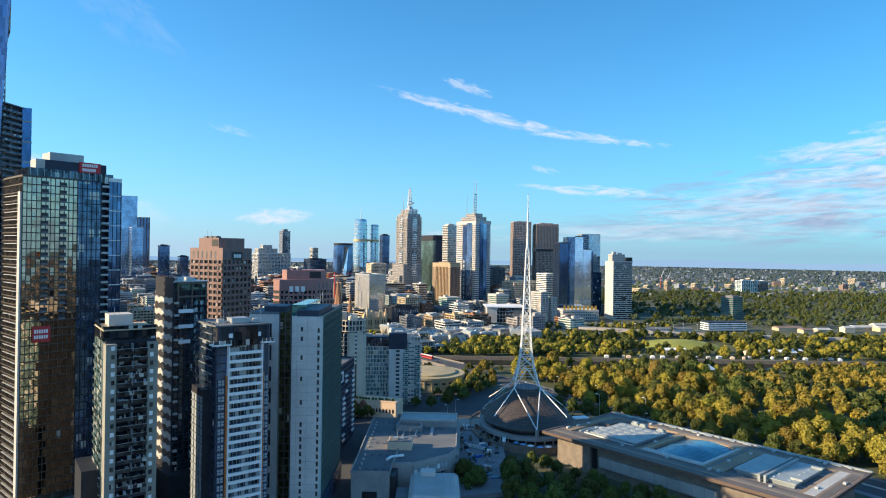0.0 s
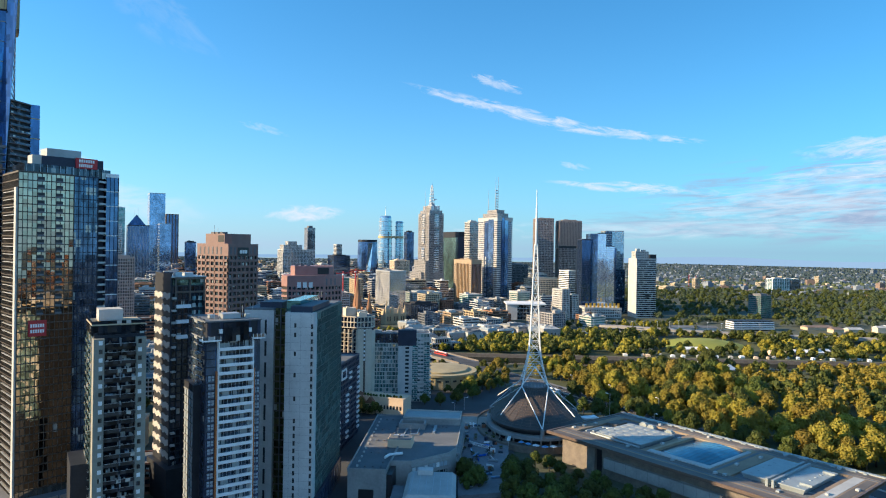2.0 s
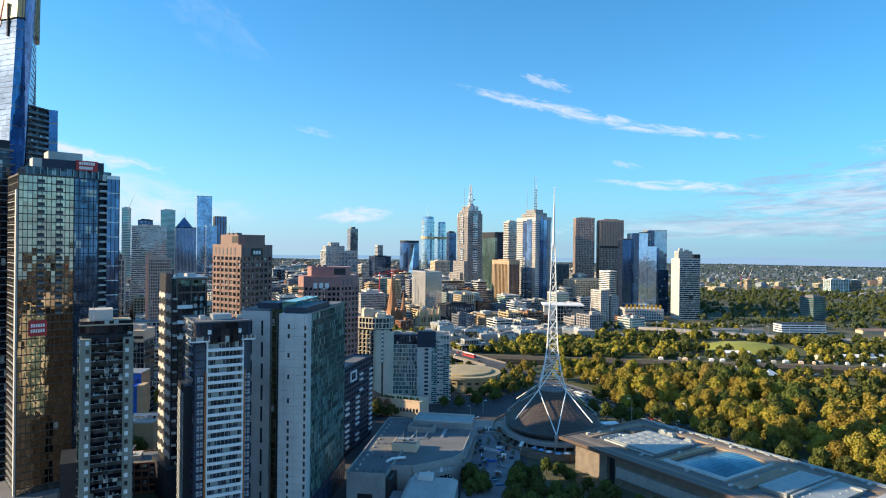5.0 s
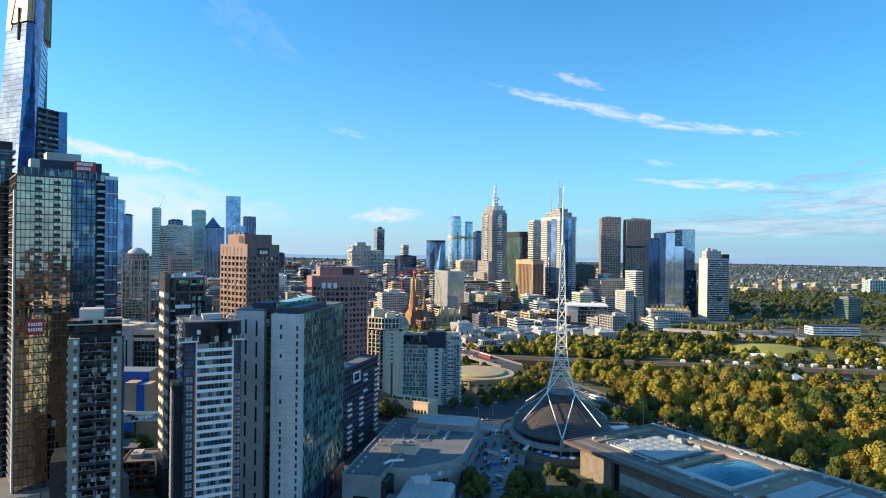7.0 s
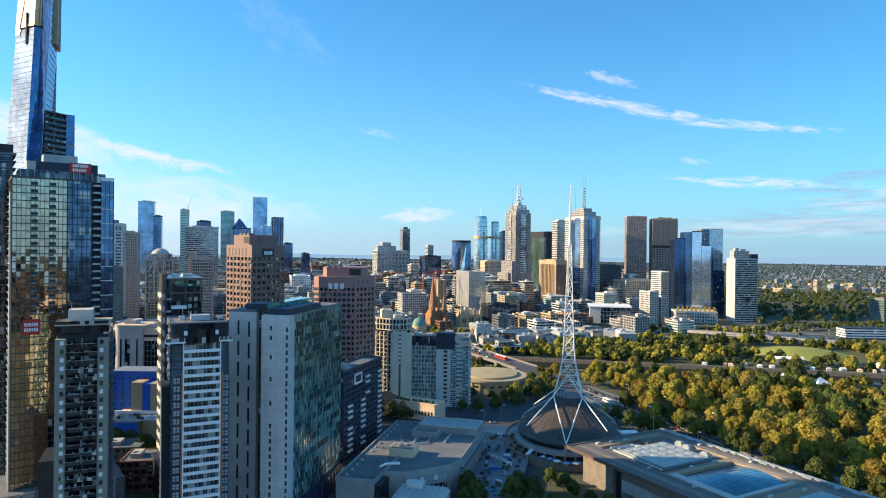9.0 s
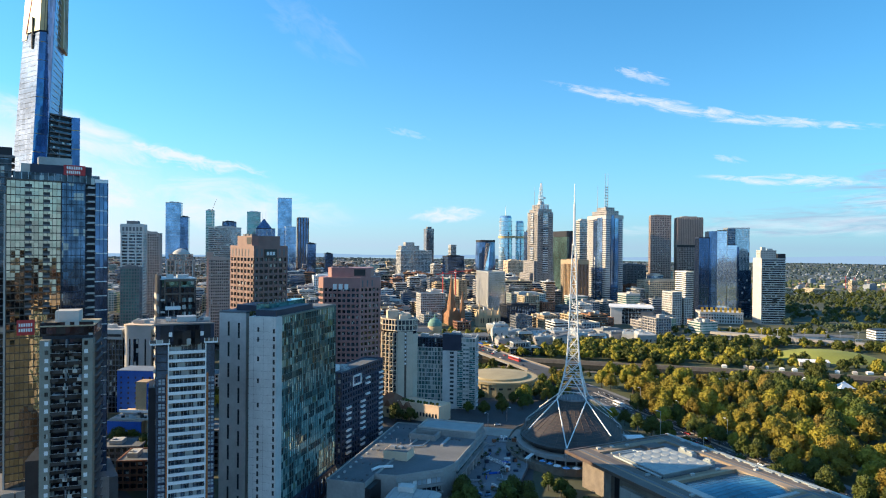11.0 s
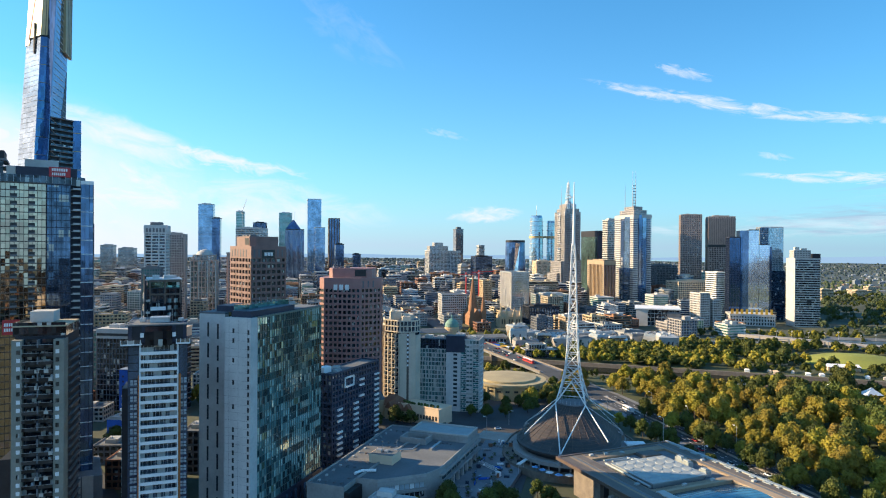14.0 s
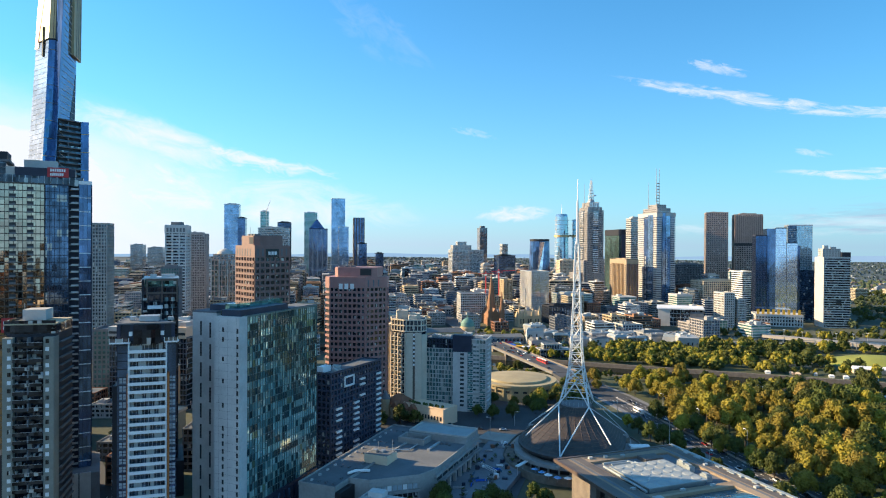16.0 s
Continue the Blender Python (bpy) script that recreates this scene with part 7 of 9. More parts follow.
# stone tower with a domed top
t = city_tower("dome_topped_tower", "stone office tower with arched grid and domed top", -516, 797, 35, 30, 96, PINK_STONE, G_GREY, 7.6, 1.2, 5.0, 1.3, plant=0, recess=0.8)
facade(t, [(3, 3), (32, 3), (32, 27), (3, 27)], 96, 104, 4.0, 1.0, PINK_STONE, G_GREY, 5.0, 1.3, split=False)
for x in (0.5, 11.4, 22.6, 33.4):
    part("rib", Geo().box(x - 0.5, -0.6, 0, x + 0.9, 0.5, 97), PALE_CONCRETE, t)
part("dome", Geo().lathe([(0.01, 113), (5, 112), (10, 108.6), (12.4, 104)], 24, 17.5, 15), ROOF_PALE, t, "pale curved roof dome")

# cathedral with three spires
t = thing("cathedral", "brown stone cathedral with three tapering spires", "church", -163, 1000, 0, 32)
part("nave", Geo().loft([(-8, -20), (8, -20), (8, 34), (-8, 34)], 14, [(-0.3, -20), (0.3, -20), (0.3, 34), (-0.3, 34)], 26).box(-8, -20, 0, 8, 34, 14), TERRACOTTA, t)
for x, y, r, z0, z1 in ((0, 4, 6.2, 30, 78), (-9, -22, 4.0, 22, 54), (9, -22, 4.0, 22, 52)):
    part("tower", Geo().box(x - r * 0.85, y - r * 0.85, 0, x + r * 0.85, y + r * 0.85, z0), TERRACOTTA, t)
    part("spire", Geo().loft([(x + a, y + b) for a, b in regular(8, r, 0.39)], z0, [(x + a, y + b) for a, b in regular(8, 0.15, 0.39)], z1), TERRACOTTA, t)
    for v in regular(4, r * 1.05, 0.785):
        part("pinnacle", Geo().loft([(x + v[0] + a, y + v[1] + b) for a, b in regular(4, 0.8)], z0 - 3, [(x + v[0] + a, y + v[1] + b) for a, b in regular(4, 0.05)], z0 + 8), TERRACOTTA, t)
for x, y, z in ((-215, 1135, 40), (-196, 1150, 44)):
    c = thing("red_crane", "red lattice tower crane on a building site", "crane", x, y, 0, 30, "red cranes of the city")
    part("tower", Geo().bar((0, 0, 0), (0, 0, z + 34), 1.1, 1.1, 4), RED, c)
    part("jib", Geo().bar((-12, 0, z + 30), (30, 0, z + 32), 0.8, 0.5, 4), RED, c)
    part("cab", Geo().box(-1.5, -1.5, z + 27, 1.5, 1.5, z + 30), WHITE, c)
t = thing("gothic_hall", "golden stone gothic hall with pointed turrets", "church", -118, 985, 0, 32)
part("hall", Geo().box(0, 0, 0, 34, 18, 16).loft([(0, 0), (34, 0), (34, 18), (0, 18)], 16, [(1, 8.6), (33, 8.6), (33, 9.4), (1, 9.4)], 23), SAND, t)
for x, y, z1 in ((2, 2, 38), (10, -1, 30), (22, -1, 30), (33, 2, 30)):
    part("turret", Geo().box(x - 1.8, y - 1.8, 0, x + 1.8, y + 1.8, 22).loft([(x + a, y + b) for a, b in regular(8, 2.0)], 22, [(x + a, y + b) for a, b in regular(8, 0.1)], z1), SAND, t)
for k in range(8):
    part("window", Geo().box(3 + 3.8 * k, -0.2, 5, 4.6 + 3.8 * k, 0.1, 12), DARK, t)
t = thing("hotel_block", "long cream office block with rows of square windows", "office building", -215, 1005, 0, 32)
facade(t, rect(40, 28), 0, 44, 3.6, 1.5, PALE_CONCRETE, G_DARK, 3.2, 1.0, split=False, faces=(0, 3))
TAKEN += [(-163, 1000, 30), (-105, 1000, 28), (-205, 1028, 32)]
# station with green dome
t = thing("railway_station", "long ochre railway station with a green copper dome", "station", -125, 800, 0, 32)
part("hall", Geo().box(-110, 0, 0, 0, 16, 16), SAND, t)
part("roof", Geo().loft([(-111, -1), (1, -1), (1, 17), (-111, 17)], 16, [(-108, 6), (-2, 6), (-2, 10), (-108, 10)], 20), ROOF_GREY, t)
part("drum", Geo().lathe([(9, 0), (9, 20), (8, 22)], 24, -6, 8), SAND, t)
part("dome", Geo().lathe([(8.6, 22), (8, 26), (5.6, 29.5), (2, 31.5), (0.8, 32), (0.8, 35), (0.01, 37)], 24, -6, 8), GREEN_COPPER, t, "green copper dome")
for k in range(12):
    part("window", Geo().box(-104 + 8.4 * k, -0.2, 6, -100 + 8.4 * k, 0.1, 12), DARK, t)
TAKEN.append((-175, 775, 55)), TAKEN.append((-120, 800, 30))

# civic square of angular zinc, glass and sandstone volumes
rnd = random.Random(5)
CIVIC = [(112, 850, 22, 26, 12, 17), (96, 866, 20, 26, -8, 15), (78, 874, 26, 20, 36, 13), (56, 868, 24, 22, 20, 11), (36, 862, 22, 22, 44, 12), (14, 852, 26, 20, 28, 10), (-8, 846, 22, 18, 34, 9), (-30, 850, 20, 24, 18, 12), (70, 896, 34, 18, 30, 15), (38, 892, 30, 18, 26, 13), (8, 884, 30, 20, 38, 12), (-22, 876, 26, 20, 24, 13), (-50, 872, 24, 22, 34, 11), (-62, 842, 20, 16, 30, 16), (-44, 812, 30, 18, 28, 9), (102, 900, 30, 20, 22, 12), (-70, 898, 28, 20, 32, 15)]
for i, (x, y, w, d, a, h) in enumerate(CIVIC):
    t = thing("civic_pavilion", rnd.choice(("angular pale zinc-clad civic pavilion", "faceted glass and zinc civic pavilion", "angular sandstone-panelled civic pavilion")), "pavilion", x, y, 0, a, "pavilions of the civic square")
    q = [(px - w / 2, py - d / 2) for px, py in rect(w, d)]
    skew = [(px * rnd.uniform(0.75, 1.15) + rnd.uniform(-2, 2), py * rnd.uniform(0.75, 1.15)) for px, py in q]
    part("body", Geo().loft(q, 0, skew, h), (SHADE_CONCRETE, ROOF_PALE, GREY_STONE, G_GREY)[i % 4], t)
    tops = inset(skew, rnd.uniform(1.0, 3.0))
    g = Geo()
    lift = [rnd.uniform(0.4, 3.4) for _ in tops]
    g.add([(px, py, h) for px, py in skew] + [(px, py, h + z) for (px, py), z in zip(tops, lift)], [(0, 1, 5, 4), (1, 2, 6, 5), (2, 3, 7, 6), (3, 0, 4, 7), (4, 5, 6), (4, 6, 7)])
    part("roof", g, (ROOF_PALE, LANTERN, ROOF_GREY)[i % 3], t)
    for side in (0, 3):
        p, s = Vector(q[side]), Vector(q[(side + 1) % 4])
        u, v = Vector(skew[side]), Vector(skew[(side + 1) % 4])
        for mat, share in ((DARK, 0.3), (G_GREENBLUE if i % 2 else SAND, 0.2)):
            g = Geo()
            for k in range(9):
                if rnd.random() > share * 2.2:
                    continue
                f0, f1, k0 = k / 9, (k + rnd.uniform(0.5, 1.0)) / 9, rnd.uniform(0.05, 0.5)
                k1 = k0 + rnd.uniform(0.2, 0.45)
                w_ = (s - p).normalized()
                o = Vector((w_.y, -w_.x)) * 0.12
                at = lambda f, kk: (p.lerp(s, f)).lerp(u.lerp(v, f), kk) + o
                tri_ = [at(f0, k0), at(f1, k0 + 0.04), at(f1, k1), at(f0, k1 - 0.06)]
                zz = [k0 * h, (k0 + 0.04) * h, k1 * h, (k1 - 0.06) * h]
                g.add([(c.x, c.y, z) for c, z in zip(tri_, zz)] + [(c.x - o.x * 2, c.y - o.y * 2, z) for c, z in zip(tri_, zz)], [(0, 1, 2, 3), (0, 4, 5, 1), (1, 5, 6, 2), (2, 6, 7, 3), (3, 7, 4, 0)])
            if g.v:
                part("cladding", g, mat, t)
    g = Geo()
    for k in range(6):
        px, py = rnd.uniform(-w, w) * 0.3, rnd.uniform(-d, d) * 0.3
        g.turned(px, py, rnd.uniform(1.2, 4), rnd.uniform(1.2, 4), rnd.uniform(0, 90), h + 0.2, h + rnd.uniform(2.2, 4.2))
    part("roof_unit", g, (METAL, DARK_CONCRETE)[i % 2], t)
    TAKEN.append((x, y, max(w, d) * 0.7))

# river terraces beside the bridge: dark glazed offices, a long roof, red awnings and stalls
t = thing("riverside_offices", "dark glazed low offices with stepped pale roofs by the bridge", "office building", -30, 738, 0, 28)
facade(t, rect(34, 16), 0, 9, 3.6, 0.7, DARK_CONCRETE, G_DARK, 3.0, 0.4, split=False, faces=(0, 3))
facade(t, [(4, 2), (24, 2), (24, 14), (4, 14)], 9, 14, 4.0, 0.8, PALE_CONCRETE, G_GREY, 3.0, 0.4, split=False, faces=(0, 3))
part("roof_slab", Geo().box(-1, -1.4, 9, 35, 17, 9.6), ROOF_PALE, t)
t = thing("station_concourse", "long grey-roofed station concourse over the tracks", "station", -112, 812, 0, 32)
part("wall", Geo().box(0, 0, 0, 46, 20, 8), GREY_STONE, t)
part("roof", Geo().loft([(-1, -1), (47, -1), (47, 21), (-1, 21)], 8, [(0, 8), (46, 8), (46, 12), (0, 12)], 10.5), ROOF_GREY, t)
for k in range(9):
    part("window", Geo().box(2 + 5 * k, -0.15, 2.4, 5.6 + 5 * k, 0.1, 6.2), G_DARK, t)
fair = random.Random(77)
for k in range(20):
    x, y = -64 + fair.uniform(-26, 26), 806 + fair.uniform(-22, 18)
    if abs((x - 12) * 0.79 + (y - 650) * 0.612) < 17:
        continue
    w, h = fair.uniform(2.5, 6), fair.uniform(2.6, 4.5)
    word, mat = fair.choice((("red", RED), ("white", WHITE), ("yellow", YELLOW), ("blue", BLUE_NET), ("red", RED)))
    t = thing("awning_stall", word + " canvas awning stall on the river terrace", "stall", x, y, 0, fair.uniform(0, 60), "awnings on the river terrace")
    part("counter", Geo().box(-w * 0.8, -w * 0.4, 0, w * 0.8, w * 0.4, h * 0.6), DARK_CONCRETE, t)
    part("awning", Geo().loft([(-w, -w * 0.6), (w, -w * 0.6), (w, w * 0.6), (-w, w * 0.6)], h * 0.6, [(-w * 0.7, -0.1), (w * 0.7, -0.1), (w * 0.7, 0.1), (-w * 0.7, 0.1)], h), mat, t)
t = thing("red_tram", "red and white tram on the bridge approach", "tram", -18, 690, 5.1, 128)
part("body", Geo().loft([(-11, -1.3), (11, -1.3), (11, 1.3), (-11, 1.3)], 0.4, [(-10.7, -1.2), (10.7, -1.2), (10.7, 1.2), (-10.7, 1.2)], 3.3), RED, t)
part("window_band", Geo().box(-10.6, -1.34, 1.6, 10.6, -1.26, 2.6).box(-10.6, 1.26, 1.6, 10.6, 1.34, 2.6), DARK, t)
part("roof", Geo().box(-10, -0.9, 3.3, 10, 0.9, 3.7), WHITE, t)

# rail deck and sheds beyond the mound
strip("rail_deck", [(205, 985), (262, 960), (330, 930), (430, 905), (560, 890)], 14, 4.0, 7.5, PALE_PAVING, "long sunlit concrete rail deck", "viaduct")
strip("rail_yard", [(110, 900), (180, 935), (300, 960), (700, 985)], 60, -0.3, 0.5, CITY_GROUND, "rail yard with pale ballast", "rail yard")
yard = random.Random(19)
for k in range(16):
    x, y = yard.uniform(520, 900), yard.uniform(985, 1055)
    w, d, h = yard.uniform(16, 46), yard.uniform(10, 18), yard.uniform(4, 9)
    t = thing("works_shed", yard.choice(("pale iron-roofed works shed beyond the railway", "cream low works building beyond the railway", "grey low works shed beyond the railway")), "shed", x, y, 0, 8, "sheds beyond the railway")
    part("wall", Geo().box(0, 0, 0, w, d, h), yard.choice((BEIGE, TAN, GREY_STONE)), t)
    part("roof", Geo().loft([(-0.6, -0.6), (w + 0.6, -0.6), (w + 0.6, d + 0.6), (-0.6, d + 0.6)], h, [(1, d / 2 - 0.3), (w - 1, d / 2 - 0.3), (w - 1, d / 2 + 0.3), (1, d / 2 + 0.3)], h + 2.6), yard.choice((IRON_ROOF, ROOF_PALE, TILE_ROOF)), t)
lights = random.Random(29)
for k in range(14):
    x, y = 190 + 18 * k, 958 + lights.uniform(-14, 14)
    t = thing("yard_mast", "thin steel lighting mast in the rail yard", "mast", x, y, 0.4, 0, "masts of the rail yard")
    part("pole", Geo().bar((0, 0, 0), (0, 0, 16), 0.25, 0.15, 6), METAL, t)
    part("lamp_head", Geo().box(-1.2, -0.3, 15.8, 1.2, 0.3, 16.4), WHITE, t)
for k in range(9):
    x = 140 + 34 * k
    t = thing("track_gantry", "thin steel gantry over the railway tracks", "gantry", x, 918 + 4 * k, 0.4, 15, "gantries over the rail yard")
    part("beam", Geo().box(-14, -0.3, 8, 14, 0.3, 8.8), METAL, t)
    for sx in (-13.5, 13.5):
        part("post", Geo().box(sx - 0.3, -0.3, 0, sx + 0.3, 0.3, 8.2), METAL, t)
for k in range(10):
    t = thing("parked_train", "grey train carriage standing on the tracks", "train", 130 + 26 * (k % 5) + 6 * (k // 5), 896 + 6 * (k % 5) + 16 * (k // 5), 0.5, 14, "carriages in the rail yard")
    part("body", Geo().prism([(0, 0), (23, 0), (23, 3), (0, 3)], 0.9, 3.4), METAL, t)
    part("roof", Geo().loft([(0, 0), (23, 0), (23, 3), (0, 3)], 3.4, [(0.2, 0.7), (22.8, 0.7), (22.8, 2.3), (0.2, 2.3)], 3.9), ROOF_PALE, t)
    part("window_band", Geo().box(0.6, -0.03, 1.9, 22.4, 0.0, 2.8), DARK, t)
t = thing("striped_grandstand", "long white and dark striped low building", "building", 395, 1000, 0, 10)
for k in range(4):
    part("stripe", Geo().box(12, -1 + 0.5 * k, 2 + 3.2 * k, 78, 22, 3.6 + 3.2 * k), WHITE, t)
    part("stripe", Geo().box(13, 0 + 0.5 * k, 3.6 + 3.2 * k, 77, 22, 5.2 + 3.2 * k), CHARCOAL, t)
part("base", Geo().box(14, 1, 0, 76, 22, 2), CHARCOAL, t)
t = thing("long_shed", "long low blue-grey roofed shed", "shed", 300, 985, 0, 6)
part("wall", Geo().box(0, 0, 0, 80, 12, 5), ROOF_PALE, t)
part("roof", Geo().loft([(-1, -1), (81, -1), (81, 13), (-1, 13)], 5, [(0, 5.5), (80, 5.5), (80, 6.5), (0, 6.5)], 7.5), ROOF_GREY, t)
for x, y, w, d, mat in ((205, 790, 26, 12, ROOF_PALE), (262, 775, 30, 10, WHITE), (385, 770, 36, 14, WHITE), (410, 782, 24, 10, WHITE), (355, 764, 30, 8, BEIGE), (470, 800, 20, 10, G_BLUE)):
    t = thing("riverside_pavilion", "small pale pavilion on the river bank", "pavilion", x, y, 0.2, 6, "pavilions on the river bank")
    part("wall", Geo().box(0.6, 0.6, 0, w - 0.6, d - 0.6, 4), BEIGE, t)
    part("roof", Geo().loft(rect(w, d), 4, [(1, d / 2 - 0.2), (w - 1, d / 2 - 0.2), (w - 1, d / 2 + 0.2), (1, d / 2 + 0.2)], 6.5), mat, t)
for x, y in ((168, 655), (236, 660), (262, 648)):
    t = thing("white_marquee", "white peaked marquee tent by the river", "tent", x, y, 0.2, 20, "marquees by the river")
    part("canopy", Geo().loft(rect(14, 10), 3.2, [(6.8, 4.8), (7.2, 4.8), (7.2, 5.2), (6.8, 5.2)], 8.5), WHITE, t)
    for px, py in ((0.3, 0.3), (13.7, 0.3), (13.7, 9.7), (0.3, 9.7)):
        part("pole", Geo().bar((px, py, 0), (px, py, 3.3), 0.12), WHITE, t)

# ---------------------------------------------------------------- building site to the west
def netted_building(x, y, w, d, z0, h, cols):
    t = thing("netted_building", "unfinished building wrapped in bright blue netting", "building site", x, y, z0, 12, "netted buildings")
    part("frame", Geo().box(0, 0, 0, w, d, h), SAND, t)
    part("netting", Geo().box(-0.4, -0.5, 0, w + 0.2, -0.2, h + 0.6), BLUE_NET, t, "blue safety netting")
    part("netting", Geo().box(-0.5, -0.2, 0, -0.2, d, h + 0.6), BLUE_NET, t, "blue safety netting")
    part("roof_edge", Geo().box(-0.6, -0.7, h + 0.6, w + 0.4, d, h + 0.9), METAL, t)
    me = Geo().box(-0.5, -0.62, 0, 0.5, -0.48, 1.2).mesh("opening", DARK)
    for k in range(int((h - 1) / 3.2)):
        for c in range(cols):
            part("opening", me, DARK, t, at=pose(2.2 + c * (w - 4) / max(1, cols - 1), 0, 1.6 + 3.2 * k))


netted_building(-217, 376, 27, 15, 15, 25, 6)
netted_building(-205, 355, 20, 10, 0, 15, 0)
t = thing("stair_tower", "tan masonry stair tower beside blue netting", "building site", -198, 369, 0, 12)
part("wall", Geo().box(0, 0, 0, 6.6, 9, 36), SAND, t)
part("netting", Geo().box(6.6, 0.3, 14, 11.5, 9, 35), BLUE_NET, t)
part("wall", Geo().box(11.5, 0, 0, 15, 9, 35.5), SAND, t)
t = thing("unfinished_deck", "pale unfinished concrete deck with clutter", "building site", -205, 357, 0, 12)
part("deck", Geo().box(0, 10.4, 16, 34, 20, 17.5), BEIGE, t)
part("deck", Geo().box(0, -1.2, 16, 34, 10.4, 16.8), PALE_CONCRETE, t)
part("upstand", Geo().box(-0.5, 9.6, 17.5, 34, 10.4, 19.2), WHITE, t)
part("wall", Geo().box(20.5, 0, 0, 34, 18, 16), SAND, t)
r_ = random.Random(9)
for k in range(14):
    part("crate", Geo().turned(2 + 2.3 * k, r_.uniform(0.5, 8), r_.uniform(0.8, 2.4), r_.uniform(0.8, 2), r_.uniform(0, 90), 16.8, 16.8 + r_.uniform(0.8, 2.4)), r_.choice((DARK, WHITE, BRICK, METAL)), t)
t = thing("round_cornered_offices", "pale concrete offices with a rounded corner and dark glazing", "office building", -252, 418, 0, 12)
corner = [(5 - 5 * math.cos(a_ * math.pi / 12), 5 - 5 * math.sin(a_ * math.pi / 12)) for a_ in range(7)]
part("wall", Geo().prism(corner + [(21, 0), (21, 22), (0, 22)], 0, 62), PALE_CONCRETE, t, "smooth pale concrete wall")
part("roof_edge", Geo().prism([(x_ - 0.3 if x_ < 10 else x_ + 0.3, y_ - 0.3 if y_ < 10 else y_) for x_, y_ in corner + [(21, 0), (21, 22), (0, 22)]], 62, 62.7), BEIGE, t)
for x0, x1 in ((5.4, 6.4), (8.6, 12.2), (16.6, 17.6)):
    part("window_slot", Geo().box(x0, -0.1, 18, x1, 0.5, 53), G_DARK, t)
facade(t, [(21.2, 1.5), (36, 1.5), (36, 22), (21.2, 22)], 0, 52, 3.6, 0.6, DARK_CONCRETE, G_DARK, 2.4, 0.3, split=False, faces=(0,))
part("top_beam", Geo().box(21.2, 0.8, 52, 36, 22, 60), BEIGE, t)
part("top_recess", Geo().box(21.6, 0.6, 54.4, 35.6, 1.0, 56.2), DARK, t)
facade(t, [(-26, 3), (-1, 3), (-1, 22), (-26, 22)], 0, 52, 3.6, 0.5, DARK_CONCRETE, G_DARK, 2.4, 0.3, split=False, faces=(0,))
part("top_beam", Geo().box(-26, 2.2, 52, -1, 22, 59), PALE_CONCRETE, t)
part("top_recess", Geo().box(-25.4, 2.0, 54, -1.6, 2.4, 55.8), DARK, t)
rooftop(t, [(4, 8, 8, 8, 62.7, 2.5), (24, 6, 9, 9, 60, 3), (-20, 8, 8, 8, 59, 2.4)])
for x, y, w, d, h, mat in ((-243, 474, 26, 20, 17, CONCRETE), (-214, 486, 20, 20, 12, BRICK), (-292, 390, 22, 18, 14, BRICK), (-264, 388, 16, 16, 9, PALE_CONCRETE), (-300, 362, 20, 20, 18, CONCRETE), (-185, 325, 22, 18, 10, DARK_CONCRETE), (-150, 300, 16, 20, 14, BRICK), (-280, 470, 20, 20, 50, DARK_GRANITE), (-130, 330, 14, 20, 22, DARK_CONCRETE)):
    t = thing("southbank_block", "mid-rise concrete building in tower shade", "building", x, y, 0, 22, "mid-rise blocks in the shade")
    facade(t, rect(w, d), 0, h, 3.4, 1.2, mat, G_DARK, 3.0, 0.7, split=False, faces=(0, 1), parapet=0.8)
    rooftop(t, [(w * 0.2, d * 0.3, w * 0.3, d * 0.4, h + 0.2, 2.2)])
TAKEN += [(-231, 350, 45), (-145, 290, 60), (-100, 280, 50), (-60, 300, 50), (-145, 415, 45), (-95, 465, 40), (-60, 390, 40), (-45, 510, 40), (-230, 400, 60), (56, 442, 60), (-12, 572, 48), (-40, 600, 60)]

# ---------------------------------------------------------------- the rest of the city
rnd = random.Random(11)
PALETTE = [(SAND, G_DARK), (GREY_STONE, G_DARK), (PALE_CONCRETE, G_GREY), (TAN, G_DARK), (CONCRETE, G_DARK), (BRICK, G_DARK), (GREY_STONE, G_DEEP), (DARK_CONCRETE, G_DEEP), (PALE_CONCRETE, G_DEEP), (TAN, G_DARK), (DARK_CONCRETE, G_GREY), (SHADE_CONCRETE, G_GREY), (CONCRETE, G_DEEP), (PALE_CONCRETE, G_GREENBLUE), (GOLD_STONE, G_DARK), (TERRACOTTA, G_DARK)]
WORDS = {GREY_STONE: "grey stone", SHADE_CONCRETE: "shade-toned concrete", GOLD_STONE: "tan granite", BRICK: "brown brick", BEIGE: "beige rendered", SAND: "ochre stone", TAN: "tan rendered", WHITE: "white", CHARCOAL: "dark glass", DARK_CONCRETE: "dark grey", CONCRETE: "grey concrete", PALE_CONCRETE: "pale concrete", ROOF_PALE: "pale panelled", TERRACOTTA: "reddish stone"}
c32, s32 = math.cos(radians(32)), math.sin(radians(32))
LOTS = []
for i in range(-62, 46):
    for j in range(-8, 78):
        u, v = i * 38 + rnd.uniform(-5, 5), j * 38 + rnd.uniform(-5, 5)
        x, y = u * c32 - v * s32, 800 + u * s32 + v * c32
        if not (-2100 < x < 330 and 560 < y < 2700):
            continue
        if y < 930 and x > -215:
            continue
        if x > 60 and y < 1150 or x < -1.0 * y - 60 or x > 330 - 0.08 * (y - 1150) or (x > -260 and y < 740):
            continue
        if any((x - a) ** 2 + (y - b) ** 2 < (r + 17) ** 2 for a, b, r in TAKEN):
            continue
        if y > 1500 and rnd.random() < 0.35:
            continue
        LOTS.append((math.hypot(x - 60, y - 30), x, y))
